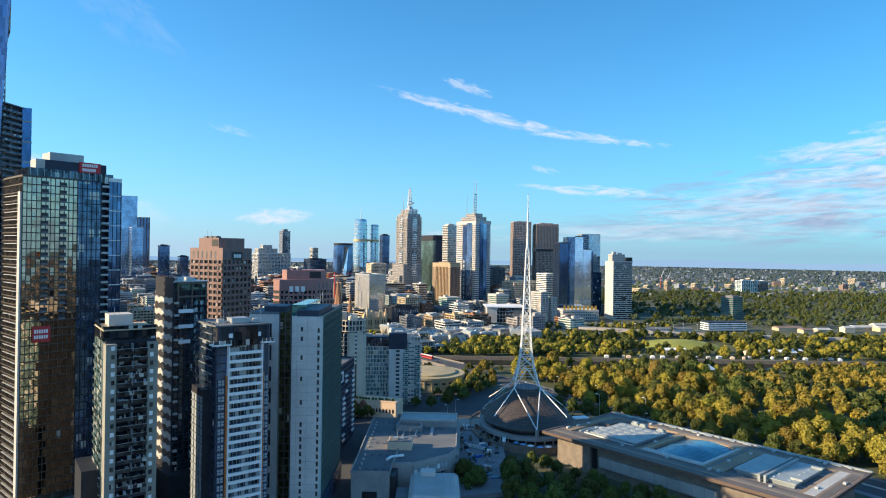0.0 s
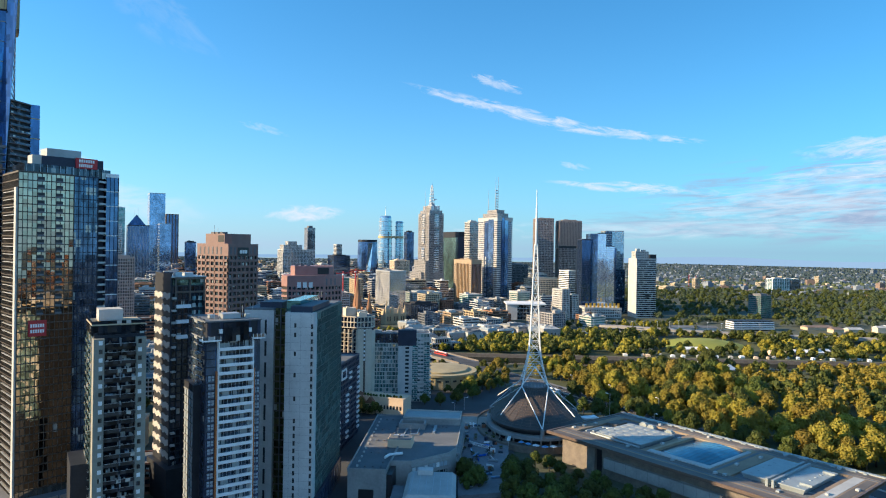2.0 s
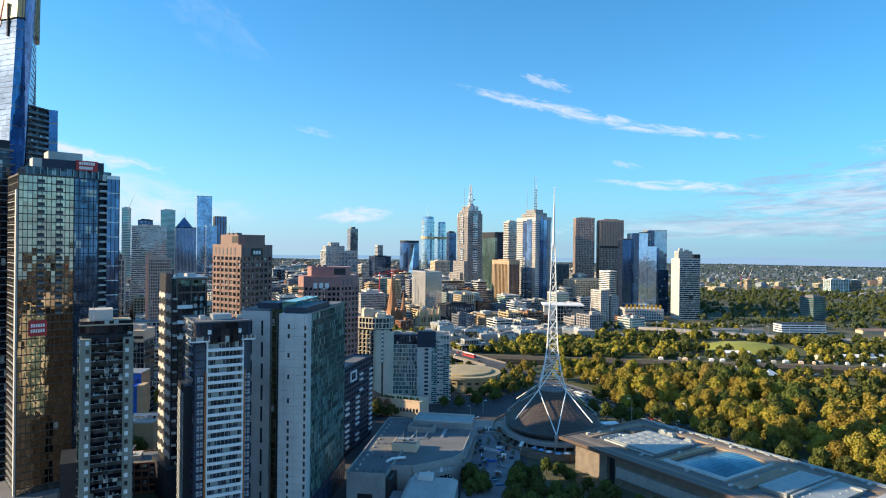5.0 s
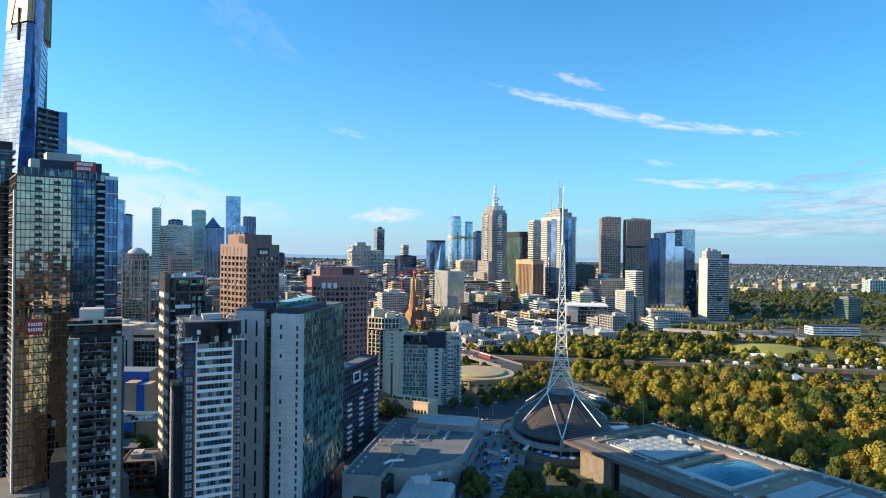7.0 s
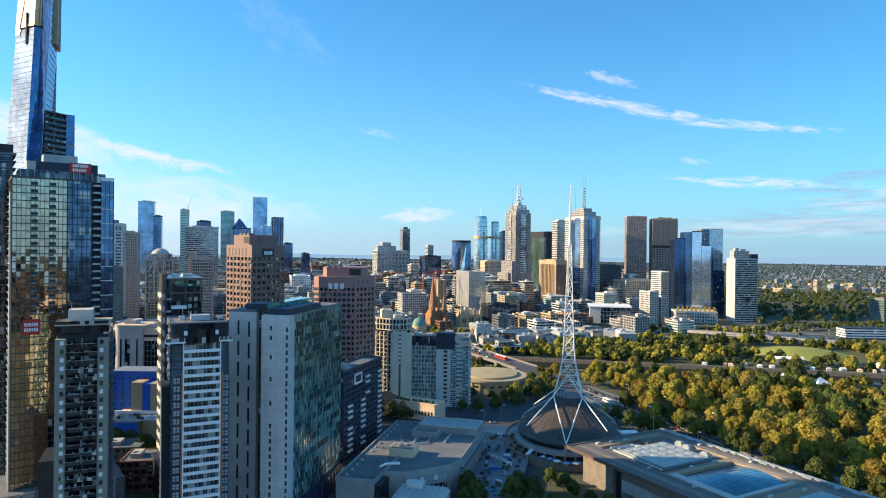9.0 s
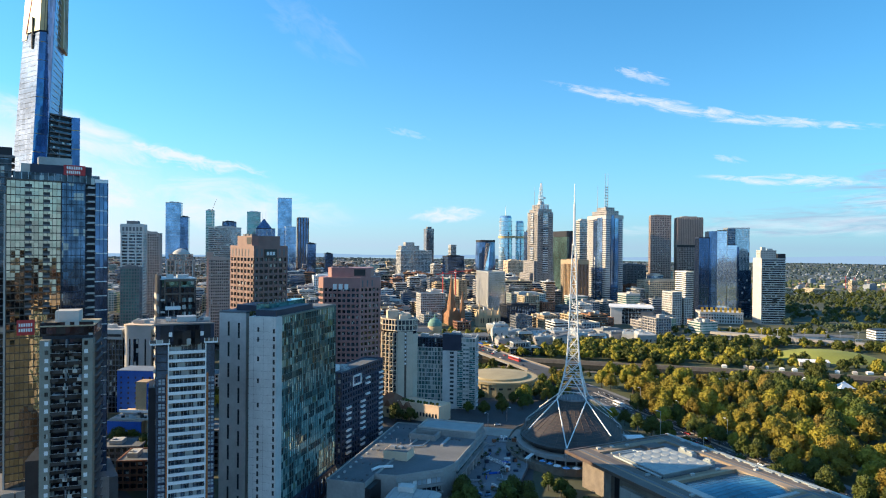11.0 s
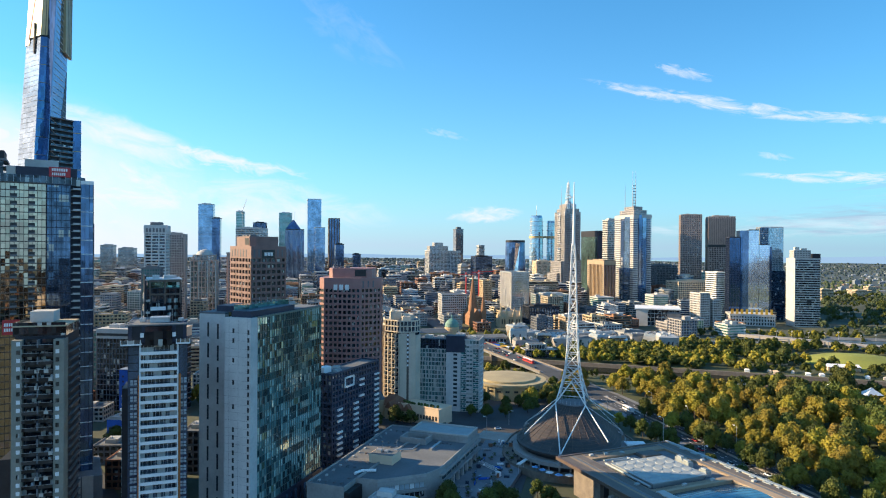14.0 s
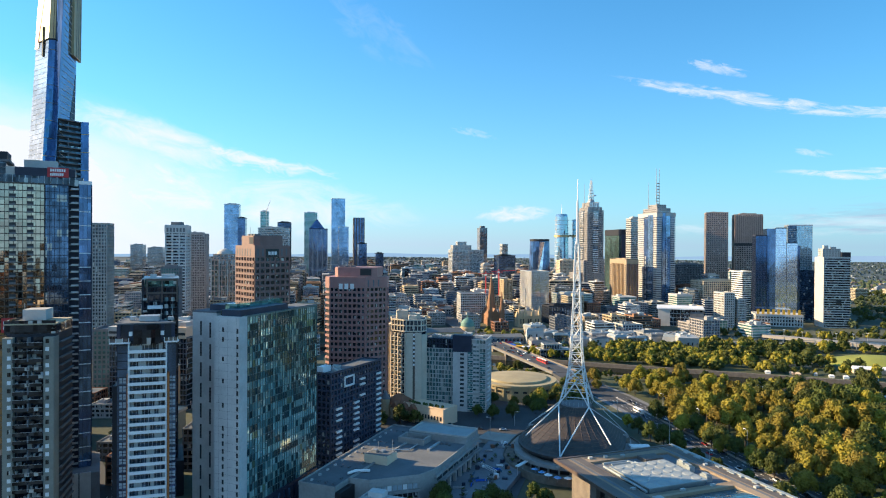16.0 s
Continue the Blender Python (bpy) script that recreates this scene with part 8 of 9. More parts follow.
for k in range(26):
    x, y = rnd.uniform(-90, 215), rnd.uniform(935, 1095)
    if all((x - a) ** 2 + (y - b) ** 2 > (r + 15) ** 2 for a, b, r in TAKEN) and all((x - a) ** 2 + (y - b) ** 2 > 900 for _, a, b in LOTS) and y > 905 + 0.35 * x:
        LOTS.append((math.hypot(x - 60, y - 30), x, y))
LOTS.sort()
REST = {}
for n, (_, x, y) in enumerate(LOTS):
    far = n >= 205
    w, d = rnd.uniform(20, 32), rnd.uniform(20, 32)
    h = rnd.choice((14, 18, 22, 26, 32, 38)) if y < 1250 else rnd.choice((18, 24, 30, 36, 44, 52))
    if x < -300 and y < 1000:
        h = rnd.choice((12, 16, 24, 34, 44))
    if -300 < x < 220 and y < 1120:
        h = rnd.choice((12, 15, 18, 22))
    bm, gm = rnd.choice(PALETTE)
    band, rot, low = rnd.uniform(1.0, 1.9), 32 if rnd.random() < 0.9 else 10, rnd.uniform(0.8, 2)
    boxes = []
    for k in range(rnd.randint(1, 3)):
        a, b = rnd.uniform(-0.35, 0.1) * w, rnd.uniform(-0.35, 0.1) * d
        boxes.append((a, b, h, a + rnd.uniform(4, 9), b + rnd.uniform(4, 9), h + rnd.uniform(2, 5)))
    if not far:
        t = thing("city_building", WORDS[bm] + " city building with flat roof", "building", x, y, 0, rot, "blocks of the city grid")
        facade(t, [(-w / 2, -d / 2), (w / 2, -d / 2), (w / 2, d / 2), (-w / 2, d / 2)], 0, h, 3.6, band, bm, gm, 0 if rnd.random() < 0.4 else rnd.uniform(3, 4.5), 1.0, split=False, faces=(0, 3), parapet=low)
        for q in boxes:
            part("plant_room", Geo().box(*q), rnd.choice((ROOF_PALE, ROOF_GREY, bm)), t)
        continue
    core, shell = REST.setdefault((gm, "core"), Geo()), REST.setdefault((bm, "shell"), Geo())
    core.turned(x, y, w - 1.2, d - 1.2, rot, 0, h - 0.2)
    for k in range(round(h / 3.6)):
        shell.turned(x, y, w, d, rot, k * 3.6, k * 3.6 + band)
    shell.turned(x, y, w, d, rot, h - 0.3, h + low)
    for q in boxes:
        c, sn = math.cos(radians(rot)), math.sin(radians(rot))
        a, b = (q[0] + q[3]) / 2, (q[1] + q[4]) / 2
        shell.turned(x + a * c - b * sn, y + a * sn + b * c, q[3] - q[0], q[4] - q[1], rot, q[2], q[5])
# plain blocks of the city behind and beside the flight, which the glass towers mirror
for k in range(190):
    a, r = radians(rnd.uniform(62, 178)), rnd.uniform(330, 1100)
    x, y = 60 + r * math.sin(a), r * math.cos(a)
    if x < 90 + max(0.0, y) * 0.95 + 60 or y > 150:
        continue
    w, d, h, (bm, gm) = rnd.uniform(18, 40), rnd.uniform(16, 34), rnd.choice((10, 14, 20, 30, 44, 62, 80)), rnd.choice(((CHARCOAL, G_DARK), (DARK_CONCRETE, G_DARK), (BROWN_METAL, G_DARK), (CHARCOAL, G_NIGHT), (BRICK, G_DARK)))
    core, shell = REST.setdefault((gm, "core"), Geo()), REST.setdefault((bm, "shell"), Geo())
    core.turned(x, y, w - 1.2, d - 1.2, 32, 0, h - 0.2)
    for s in range(round(h / 3.6)):
        shell.turned(x, y, w, d, 32, s * 3.6, s * 3.6 + 1.5)
    shell.turned(x, y, w, d, 32, h - 0.3, h + 1)
for (mat, what), g in REST.items():
    tagged(shape("far_city_blocks", g, mat, "far city blocks with ribbon windows, past counting", "buildings"), kind="stuff")

# distant suburbs: roofs without number
rnd = random.Random(23)
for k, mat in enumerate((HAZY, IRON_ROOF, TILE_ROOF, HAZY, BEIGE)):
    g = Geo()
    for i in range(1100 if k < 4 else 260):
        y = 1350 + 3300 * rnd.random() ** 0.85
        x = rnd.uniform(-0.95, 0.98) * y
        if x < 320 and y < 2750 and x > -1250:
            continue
        # past 2900 m only bluish roofs remain, painting in the haze
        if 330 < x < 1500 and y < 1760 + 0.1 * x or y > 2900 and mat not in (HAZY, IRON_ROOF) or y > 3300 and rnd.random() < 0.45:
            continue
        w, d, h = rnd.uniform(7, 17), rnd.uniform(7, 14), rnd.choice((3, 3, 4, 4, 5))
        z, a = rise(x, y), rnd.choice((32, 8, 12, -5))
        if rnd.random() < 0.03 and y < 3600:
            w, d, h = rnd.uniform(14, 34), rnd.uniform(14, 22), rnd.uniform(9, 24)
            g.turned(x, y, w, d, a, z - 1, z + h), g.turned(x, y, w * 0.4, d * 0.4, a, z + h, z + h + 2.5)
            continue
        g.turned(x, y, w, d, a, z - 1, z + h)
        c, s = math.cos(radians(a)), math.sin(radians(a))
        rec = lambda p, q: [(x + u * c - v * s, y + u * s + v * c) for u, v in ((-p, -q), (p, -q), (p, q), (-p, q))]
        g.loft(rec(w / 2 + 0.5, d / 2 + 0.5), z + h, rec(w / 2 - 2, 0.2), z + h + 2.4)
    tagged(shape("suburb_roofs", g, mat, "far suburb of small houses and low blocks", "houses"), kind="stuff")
for x, y, w, d, h in ((700, 2050, 24, 20, 52), (830, 2160, 42, 24, 34), (1160, 2480, 30, 24, 46), (1330, 2550, 30, 26, 44), (560, 1880, 60, 40, 26), (600, 1930, 30, 24, 38), (980, 2240, 70, 30, 24), (1700, 2700, 80, 40, 34), (460, 1750, 40, 30, 40)):
    city_tower("suburb_tower", "cream apartment tower among far suburbs", x, y, w * 0.7, d * 0.8, h * 0.6 + rise(x, y), TAN, G_GREY, 3.4, 1.6, 0, rot=20, plant=3, category="apartment tower", bottom=0)
t = thing("framed_hospital", "white framed glass hospital block among far suburbs", "hospital", 905, 1985, 0, 14)
facade(t, rect(88, 30), 0, 40, 4.2, 0.7, WHITE, G_GREENBLUE, 8.0, 0.9, split=False, faces=(0, 3), recess=1.6)
facade(t, [(60, -4), (92, -4), (92, 26), (60, 26)], 0, 36, 4.2, 1.2, DARK_CONCRETE, G_GREY, 6.0, 0.9, split=False, faces=(0, 3))
rooftop(t, [(10, 6, 22, 14, 40, 4), (50, 8, 14, 12, 40, 3)])
for x, y, h in ((742, 2240, 40), (772, 2260, 35)):
    t = thing("luffing_crane", "red and white luffing crane over far roofs", "crane", x, y, 0, 20, "cranes over the far suburb")
    part("tower", Geo().bar((0, 0, 0), (0, 0, h), 0.9, 0.9, 4), RED, t)
    part("jib", Geo().bar((0, 0, h - 3), (16, 0, h + 26), 0.8, 0.4, 4), STEEL_WHITE, t)
# hills on the horizon, distance haze painted as a blue glow
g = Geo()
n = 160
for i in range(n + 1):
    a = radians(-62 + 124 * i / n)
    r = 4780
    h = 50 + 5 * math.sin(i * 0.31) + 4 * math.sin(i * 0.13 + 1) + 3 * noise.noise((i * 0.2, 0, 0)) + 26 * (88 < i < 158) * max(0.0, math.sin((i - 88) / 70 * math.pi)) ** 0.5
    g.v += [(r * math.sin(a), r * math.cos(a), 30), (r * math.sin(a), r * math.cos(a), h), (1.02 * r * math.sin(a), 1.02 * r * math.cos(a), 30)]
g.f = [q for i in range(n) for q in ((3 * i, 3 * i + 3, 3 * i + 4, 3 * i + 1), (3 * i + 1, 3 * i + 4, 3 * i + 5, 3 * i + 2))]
shape("backdrop_hills", g, HILL, "low hills on the horizon in a painted haze-blue glow", "hills", "structure")

# ---------------------------------------------------------------- trees


def crown_geo(seed, sprays, spread, tall, leaf, lobes=9):
    """A crown of rounded lobes, each a rough inner mass wrapped in leaf sprays, with gaps between the lobes."""
    r = random.Random(seed)
    phi = (1 + 5 ** 0.5) / 2
    iv = [Vector(p).normalized() for p in ((-1, phi, 0), (1, phi, 0), (-1, -phi, 0), (1, -phi, 0), (0, -1, phi), (0, 1, phi), (0, -1, -phi), (0, 1, -phi), (phi, 0, -1), (phi, 0, 1), (-phi, 0, -1), (-phi, 0, 1))]
    fi = ((0, 11, 5), (0, 5, 1), (0, 1, 7), (0, 7, 10), (0, 10, 11), (1, 5, 9), (5, 11, 4), (11, 10, 2), (10, 7, 6), (7, 1, 8), (3, 9, 4), (3, 4, 2), (3, 2, 6), (3, 6, 8), (3, 8, 9), (4, 9, 5), (2, 4, 11), (6, 2, 10), (8, 6, 7), (9, 8, 1))
    g = Geo()
    heads = []
    for i in range(lobes):
        a, k = 2.4 * i + r.uniform(-0.5, 0.5), (i + 0.5) / lobes
        reach = spread * (0.66 - 0.6 * k ** 2.2) * r.uniform(0.8, 1.15)
        heads.append((Vector((reach * math.cos(a), reach * math.sin(a), tall * (0.34 + 0.46 * k) * r.uniform(0.94, 1.06))), spread * r.uniform(0.36, 0.5)))
    for head, rad in heads:
        g.add([head + Vector((p.x, p.y, p.z * 1.15)) * rad * r.uniform(0.68, 0.86) for p in iv], fi)
    for i in range(sprays):
        head, rad = heads[i % lobes]
        d = Vector((r.gauss(0, 1), r.gauss(0, 1), r.gauss(0.3, 0.9))).normalized()
        bump = 0.86 + 0.16 * noise.noise(d * 2.6 + head) + r.uniform(-0.08, 0.16)
        p = head + Vector((d.x, d.y, d.z * 1.15)) * rad * bump
        lean = (d + Vector((r.gauss(0, 0.45), r.gauss(0, 0.45), r.gauss(0.1, 0.45)))).normalized()
        e = lean.cross(Vector((r.gauss(0, 1), r.gauss(0, 1), r.gauss(0, 1)))).normalized() * leaf * r.uniform(0.7, 1.25)
        f = lean.cross(e).normalized() * leaf * r.uniform(0.5, 0.8)
        g.add([p - e, p + f * 0.9 - lean * 0.15, p + e, p - f + lean * 0.1], [(0, 1, 2, 3)])
    return g


def trunk_geo(seed, tall, spread):
    r = random.Random(seed)
    g = Geo().bar((0, 0, -0.3), (0.2, 0.1, tall * 0.42), 0.42, 0.26, 7)
    for k in range(5):
        a = 2 * math.pi * k / 5 + r.uniform(-0.4, 0.4)
        g.bar((0.2, 0.1, tall * (0.28 + 0.03 * k)), (spread * 0.62 * math.cos(a), spread * 0.62 * math.sin(a), tall * r.uniform(0.5, 0.78)), 0.2, 0.06, 5)
    return g


KINDS = []
for i in range(5):
    tall, spread = (15.5, 14.0, 18.5, 13.0, 17.5)[i], (7.0, 6.4, 6.6, 5.8, 8.0)[i]
    KINDS.append((crown_geo(40 + i, (1500, 1300, 1600, 1100, 1900)[i], spread, tall, 0.62, (9, 8, 11, 7, 12)[i]), trunk_geo(60 + i, tall, spread), tall, spread))
LEAF = {"olive": L_OLIVE, "green": L_GREEN, "gold": L_GOLD, "rust": L_RUST}
WORD = {"olive": "olive-green plane tree with a full leafy crown", "green": "dark green broadleaf tree with a dense crown", "gold": "yellow autumn tree with a bright crown", "rust": "rust-tinged autumn tree with a leafy crown"}
PROTO = {}


def tree(kind, leaf, x, y, z, scale, turn):
    key = (kind, leaf)
    m = pose(x, y, z, 0, 0, turn) @ Matrix.Diagonal((scale, scale, scale, 1))
    if key not in PROTO:
        ob = thing("tree", WORD[leaf], "tree", group="park trees")
        part("trunk", KINDS[kind][1], BARK, ob)
        part("crown", KINDS[kind][0], LEAF[leaf], ob)
        ob.matrix_basis = m
        PROTO[key] = ob
        return ob
    first = PROTO[key]
    ob = copy_thing(first, pose(x, y, z, 0, 0, turn))
    ob.scale = (scale, scale, scale)
    return ob


def wood(name, spots, leaf, label, seed):
    """Trees too many to count, as one mesh."""
    r = random.Random(seed)
    src = [crown_geo(seed + k, 210, 5.6, 12, 1.15, 7) for k in range(3)]
    arr = [np.array(s.v) for s in src]
    vs, fs, k = [], [], 0
    for x, y, z, s in spots:
        i = r.randrange(3)
        a = r.uniform(0, 6.28)
        c, sn = math.cos(a), math.sin(a)
        p = arr[i] * s
        q = np.stack([p[:, 0] * c - p[:, 1] * sn + x, p[:, 0] * sn + p[:, 1] * c + y, p[:, 2] + z], 1)
        vs.append(q)
        fs += [tuple(k + n for n in f) for f in src[i].f]
        k += len(q)
    if not vs:
        return
    me = bpy.data.meshes.new(name)
    me.from_pydata(np.concatenate(vs).tolist(), [], fs)
    me.materials.append(leaf)
    tagged(new(name, me), label, "trees", kind="stuff")


rnd = random.Random(3)


def side_of_road(x, y):
    return (x - 112) * 0.843 + (y - 512) * 0.537


near, more = [], []
for i in range(-5, 54):
    for j in range(0, 47):
        x, y = 40 + i * 13.2 + rnd.uniform(-4, 4) + (6.6 if j % 2 else 0), 190 + j * 12.0 + rnd.uniform(-4, 4)
        s = side_of_road(x, y)
        if s < 15 or y > 664 or (y > 618 and x < 330 and rnd.random() < 0.8) or x > 690 or x > 70 + 0.93 * y:
            continue
        if rnd.random() < 0.10 or any(((x - a) / w) ** 2 + ((y - b) / d) ** 2 < 1 for a, b, w, d in ((250, 470, 40, 18), (345, 560, 42, 13), (405, 500, 40, 14), (168, 657, 14, 9), (262, 650, 14, 9))):
            continue
        (near if len(near) < 168 and s < 260 and x < 330 else more).append((x, y))
tone = lambda x, y: noise.noise((x / 60, y / 60, 3.0))
for x, y in near:
    v = tone(x, y) + rnd.uniform(-0.18, 0.18)
    row = side_of_road(x, y) < 95
    leaf = "olive" if v < (0.42 if row else -0.02) else ("green" if v < (0.6 if row else 0.42) else "rust")
    tree(rnd.randrange(5), leaf, x, y, 0.1, rnd.uniform(0.8, 1.35), rnd.uniform(0, 360))
tree(1, "gold", 236, 530, 0.1, 0.9, 40), tree(3, "gold", 300, 470, 0.1, 0.8, 10)
for nm, leaf, lo, hi in (("park_wood", L_OLIVE, -2, 0.05), ("park_wood", L_GREEN, 0.05, 2)):
    wood(nm, [(x, y, 0.0, rnd.uniform(0.8, 1.35)) for x, y in more if lo <= tone(x, y) < hi], leaf, "mass of park trees with olive and green crowns", 80 + int(lo > 0))
for k in range(34):
    x, y = 190 - 118 * k / 34 + rnd.uniform(-3, 3), 352 + 186 * k / 34 + rnd.uniform(-3, 3)
    o = rnd.uniform(-24, -17)
    tree(rnd.randrange(5), rnd.choice(("green", "green", "olive")), x + 22 + o * 0.843 + 18 * 0.843, y + o * 0.537 + 16, 0.2, rnd.uniform(0.6, 0.95), rnd.uniform(0, 360))
# street rows and single trees in the shade
for x, y, sc, leaf in ((37, 340, 0.85, "green"), (44, 333, 0.9, "green"), (36, 326, 0.9, "green"), (45, 316, 0.95, "green"), (35, 310, 0.9, "green"), (42, 302, 0.9, "green"), (54, 324, 0.8, "green"), (62, 318, 0.85, "green"), (72, 313, 0.85, "green"), (56, 308, 0.9, "green"), (68, 302, 0.85, "green"), (80, 303, 0.85, "green"), (90, 293, 0.85, "green"), (52, 294, 0.85, "green"), (-6, 331, 0.5, "green"), (1, 330, 0.5, "green"), (14, 322, 0.75, "green"),
                      (14, 333, 0.8, "green"), (19, 326, 0.7, "green"), (12, 342, 0.6, "green"), (-232, 452, 0.8, "green"), (-224, 458, 0.9, "olive"), (-214, 450, 0.8, "green"), (-206, 460, 0.9, "green"), (-198, 452, 0.8, "olive"), (-190, 346, 0.9, "green"), (-184, 350, 0.8, "green"), (-70, 268, 0.75, "green"), (-76, 273, 0.7, "green"), (-66, 262, 0.6, "green"),
                      (24, 548, 0.8, "green"), (32, 556, 0.7, "green"), (28, 572, 0.85, "green"), (38, 585, 0.8, "green"), (30, 600, 0.9, "olive"), (20, 606, 0.8, "green"), (44, 566, 0.7, "olive"), (-42, 540, 0.8, "green"), (-34, 536, 0.7, "green"), (-20, 530, 0.7, "green"), (-4, 532, 0.6, "green"), (10, 536, 0.7, "green"), (18, 526, 0.6, "green"), (-20, 492, 0.7, "green"), (-8, 490, 0.6, "green"), (4, 497, 0.7, "green"), (-52, 458, 0.8, "green"), (-62, 455, 0.85, "green"), (-84, 452, 0.8, "green"), (-72, 448, 0.7, "green"),
                      (26, 640, 0.7, "green"), (40, 634, 0.8, "olive"), (-14, 640, 0.6, "green"), (-34, 655, 0.7, "green"), (2, 612, 0.6, "green"), (-60, 640, 0.7, "green"), (-75, 690 - 40, 0.7, "green"), (16, 514, 0.6, "green"), (-34, 530, 0.6, "green"), (14, 540, 0.8, "olive"), (24, 556, 0.8, "olive"), (30, 538, 0.7, "olive"), (6, 530, 0.6, "green"), (38, 560, 0.75, "green"), (-170, 345, 0.8, "green"), (-180, 352, 0.7, "green"), (-196, 372, 0.8, "green"), (-160, 322, 0.7, "green"), (46, 606, 0.8, "olive"), (34, 618, 0.8, "olive"), (96, 478, 0.8, "green"), (104, 466, 0.85, "green"), (112, 452, 0.9, "green"), (88, 492, 0.7, "green"), (122, 440, 0.85, "green"), (132, 424, 0.9, "green"), (145, 405, 0.9, "green"), (158, 386, 0.9, "green"), (80, 505, 0.7, "olive"), (172, 366, 0.9, "green")):
    tree(rnd.randrange(5), leaf, x, y, 0.2, sc, rnd.uniform(0, 360))
for k in range(11):
    s = 4 + 9.5 * k
    tree(rnd.randrange(5), "green", 58 + 0.661 * s - 9.5 + rnd.uniform(-2, 2), 372 - 0.75 * s - 8.5 + rnd.uniform(-2, 2), 0.2, rnd.uniform(0.5, 0.7), rnd.uniform(0, 360))
bank = []
for k in range(880):
    x, y = rnd.uniform(40, 760), rnd.uniform(742, 925)
    if ((x - 305) / 66) ** 2 + ((y - 836) / 52) ** 2 < 1 or (x < 130 and y > 815) or (205 < x < 440 and y < 790 and rnd.random() < 0.4):
        continue
    bank.append((x, y, 0.0, rnd.uniform(0.65, 1.25)))
for k in range(70):
    bank.append((rnd.uniform(-60, 150), rnd.uniform(738, 772), 0, rnd.uniform(0.5, 0.95)))
for k in range(46):
    bank.append((rnd.uniform(180, 470), rnd.uniform(746, 760), 0, rnd.uniform(0.35, 0.7)))
for k in range(50):
    bank.append((rnd.uniform(75, 330), rnd.uniform(656, 673), 0, rnd.uniform(0.6, 1.0)))
for k in range(14):
    bank.append((rnd.uniform(-30, 60), rnd.uniform(770, 800), 0, rnd.uniform(0.5, 0.8)))
for k in range(46):
    bank.append((rnd.uniform(60, 125), rnd.uniform(775, 818), 0, rnd.uniform(0.8, 1.2)))
for k in range(26):
    bank.append((rnd.uniform(30, 260), rnd.uniform(640, 670), 0, rnd.uniform(0.35, 0.6)))
for k in range(60):
    bank.append((rnd.uniform(205, 420), rnd.uniform(895, 925), 2, rnd.uniform(0.3, 0.5)))
for k in range(90):
    bank.append((rnd.uniform(130, 360), rnd.uniform(985, 1060), 0, rnd.uniform(0.5, 0.9)))
for k in range(60):
    x, y = rnd.uniform(-75, 55), rnd.uniform(592, 668)
    if math.hypot(x + 12, y - 572) > 40 and abs((x - 12) * 0.79 + (y - 650) * 0.61) > 0 and not (abs((x - 30) * 0.77 + (y - 626) * 0.64) > 60) and abs((x - 12) * 0.79 + (y - 650) * 0.612) > 20:
        bank.append((x, y, 0, rnd.uniform(0.5, 0.85)))
for k in range(70):
    x, y = rnd.uniform(-50, 120), rnd.uniform(738, 812)
    if abs((x - 12) * 0.79 + (y - 650) * 0.612) > 20:
        bank.append((x, y, 0, rnd.uniform(0.6, 1.1)))
for k in range(60):
    bank.append((rnd.uniform(30, 112), rnd.uniform(790, 828), 0, rnd.uniform(0.8, 1.35)))
for k in range(24):
    x, y = rnd.uniform(-150, -60), rnd.uniform(850, 905)
    bank.append((x, y, 0, rnd.uniform(0.6, 0.9)))
wood("bank_trees", bank[::3], L_OLIVE, "scattered olive trees along the river bank", 91)
wood("bank_trees", bank[1::3] + bank[2::3], L_GREEN, "scattered dark trees along the river bank", 92)
garden = []
while len(garden) < 2100:
    x, y = rnd.uniform(330, 1600), rnd.uniform(1060, 2000)
    if x < 320 + 0.04 * (y - 1000) or x > 0.95 * y or (395 < x < 480 and y < 1040) or (490 < x < 550 and 1180 < y < 1235):
        continue
    garden.append((x, y, 0, rnd.uniform(0.7, 1.25)))
wood("garden_wood", garden[::2], L_FAR, "broad public garden of massed tree crowns", 94)
wood("garden_wood", garden[1::2], L_GREEN, "broad public garden of massed dark tree crowns", 95)
far = []
while len(far) < 9500:
    y = 1900 + 2750 * rnd.random() ** 0.8
    x = rnd.uniform(-0.95, 1.0) * y
    if x < 320 and y < 2700 and x > -1250:
        continue
    far.append((x, y, rise(x, y) - 1, rnd.uniform(0.5, 1.15)))


def far_wood(spots, leaf, seed):
    r = random.Random(seed)
    g = Geo()
    for x, y, z, s in spots:
        k = r.randrange(5, 7)
        a = r.uniform(0, 6)
        low = [(x + 6.5 * s * px, y + 6.5 * s * py) for px, py in regular(k, 1.0, a)]
        mid = [(x + 7.2 * s * r.uniform(0.7, 1.1) * px, y + 7.2 * s * r.uniform(0.7, 1.1) * py) for px, py in regular(k, 1.0, a)]
        top = [(x + 3.0 * s * px, y + 3.0 * s * py) for px, py in regular(k, 1.0, a)]
        g.loft(low, z, mid, z + 5 * s), g.loft(mid, z + 5 * s, top, z + 9 * s * r.uniform(0.8, 1.2))
    tagged(shape("suburb_trees", g, leaf, "distant suburb trees without number", "trees"), kind="stuff")


far_wood([p for p in far if p[1] < 2700], L_FAR, 1)
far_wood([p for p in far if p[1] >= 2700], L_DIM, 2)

# ---------------------------------------------------------------- vehicles, lamps, small things
CARS = [("white", WHITE), ("silver", METAL), ("dark grey", CHARCOAL), ("red", RED), ("blue", NAVY)]


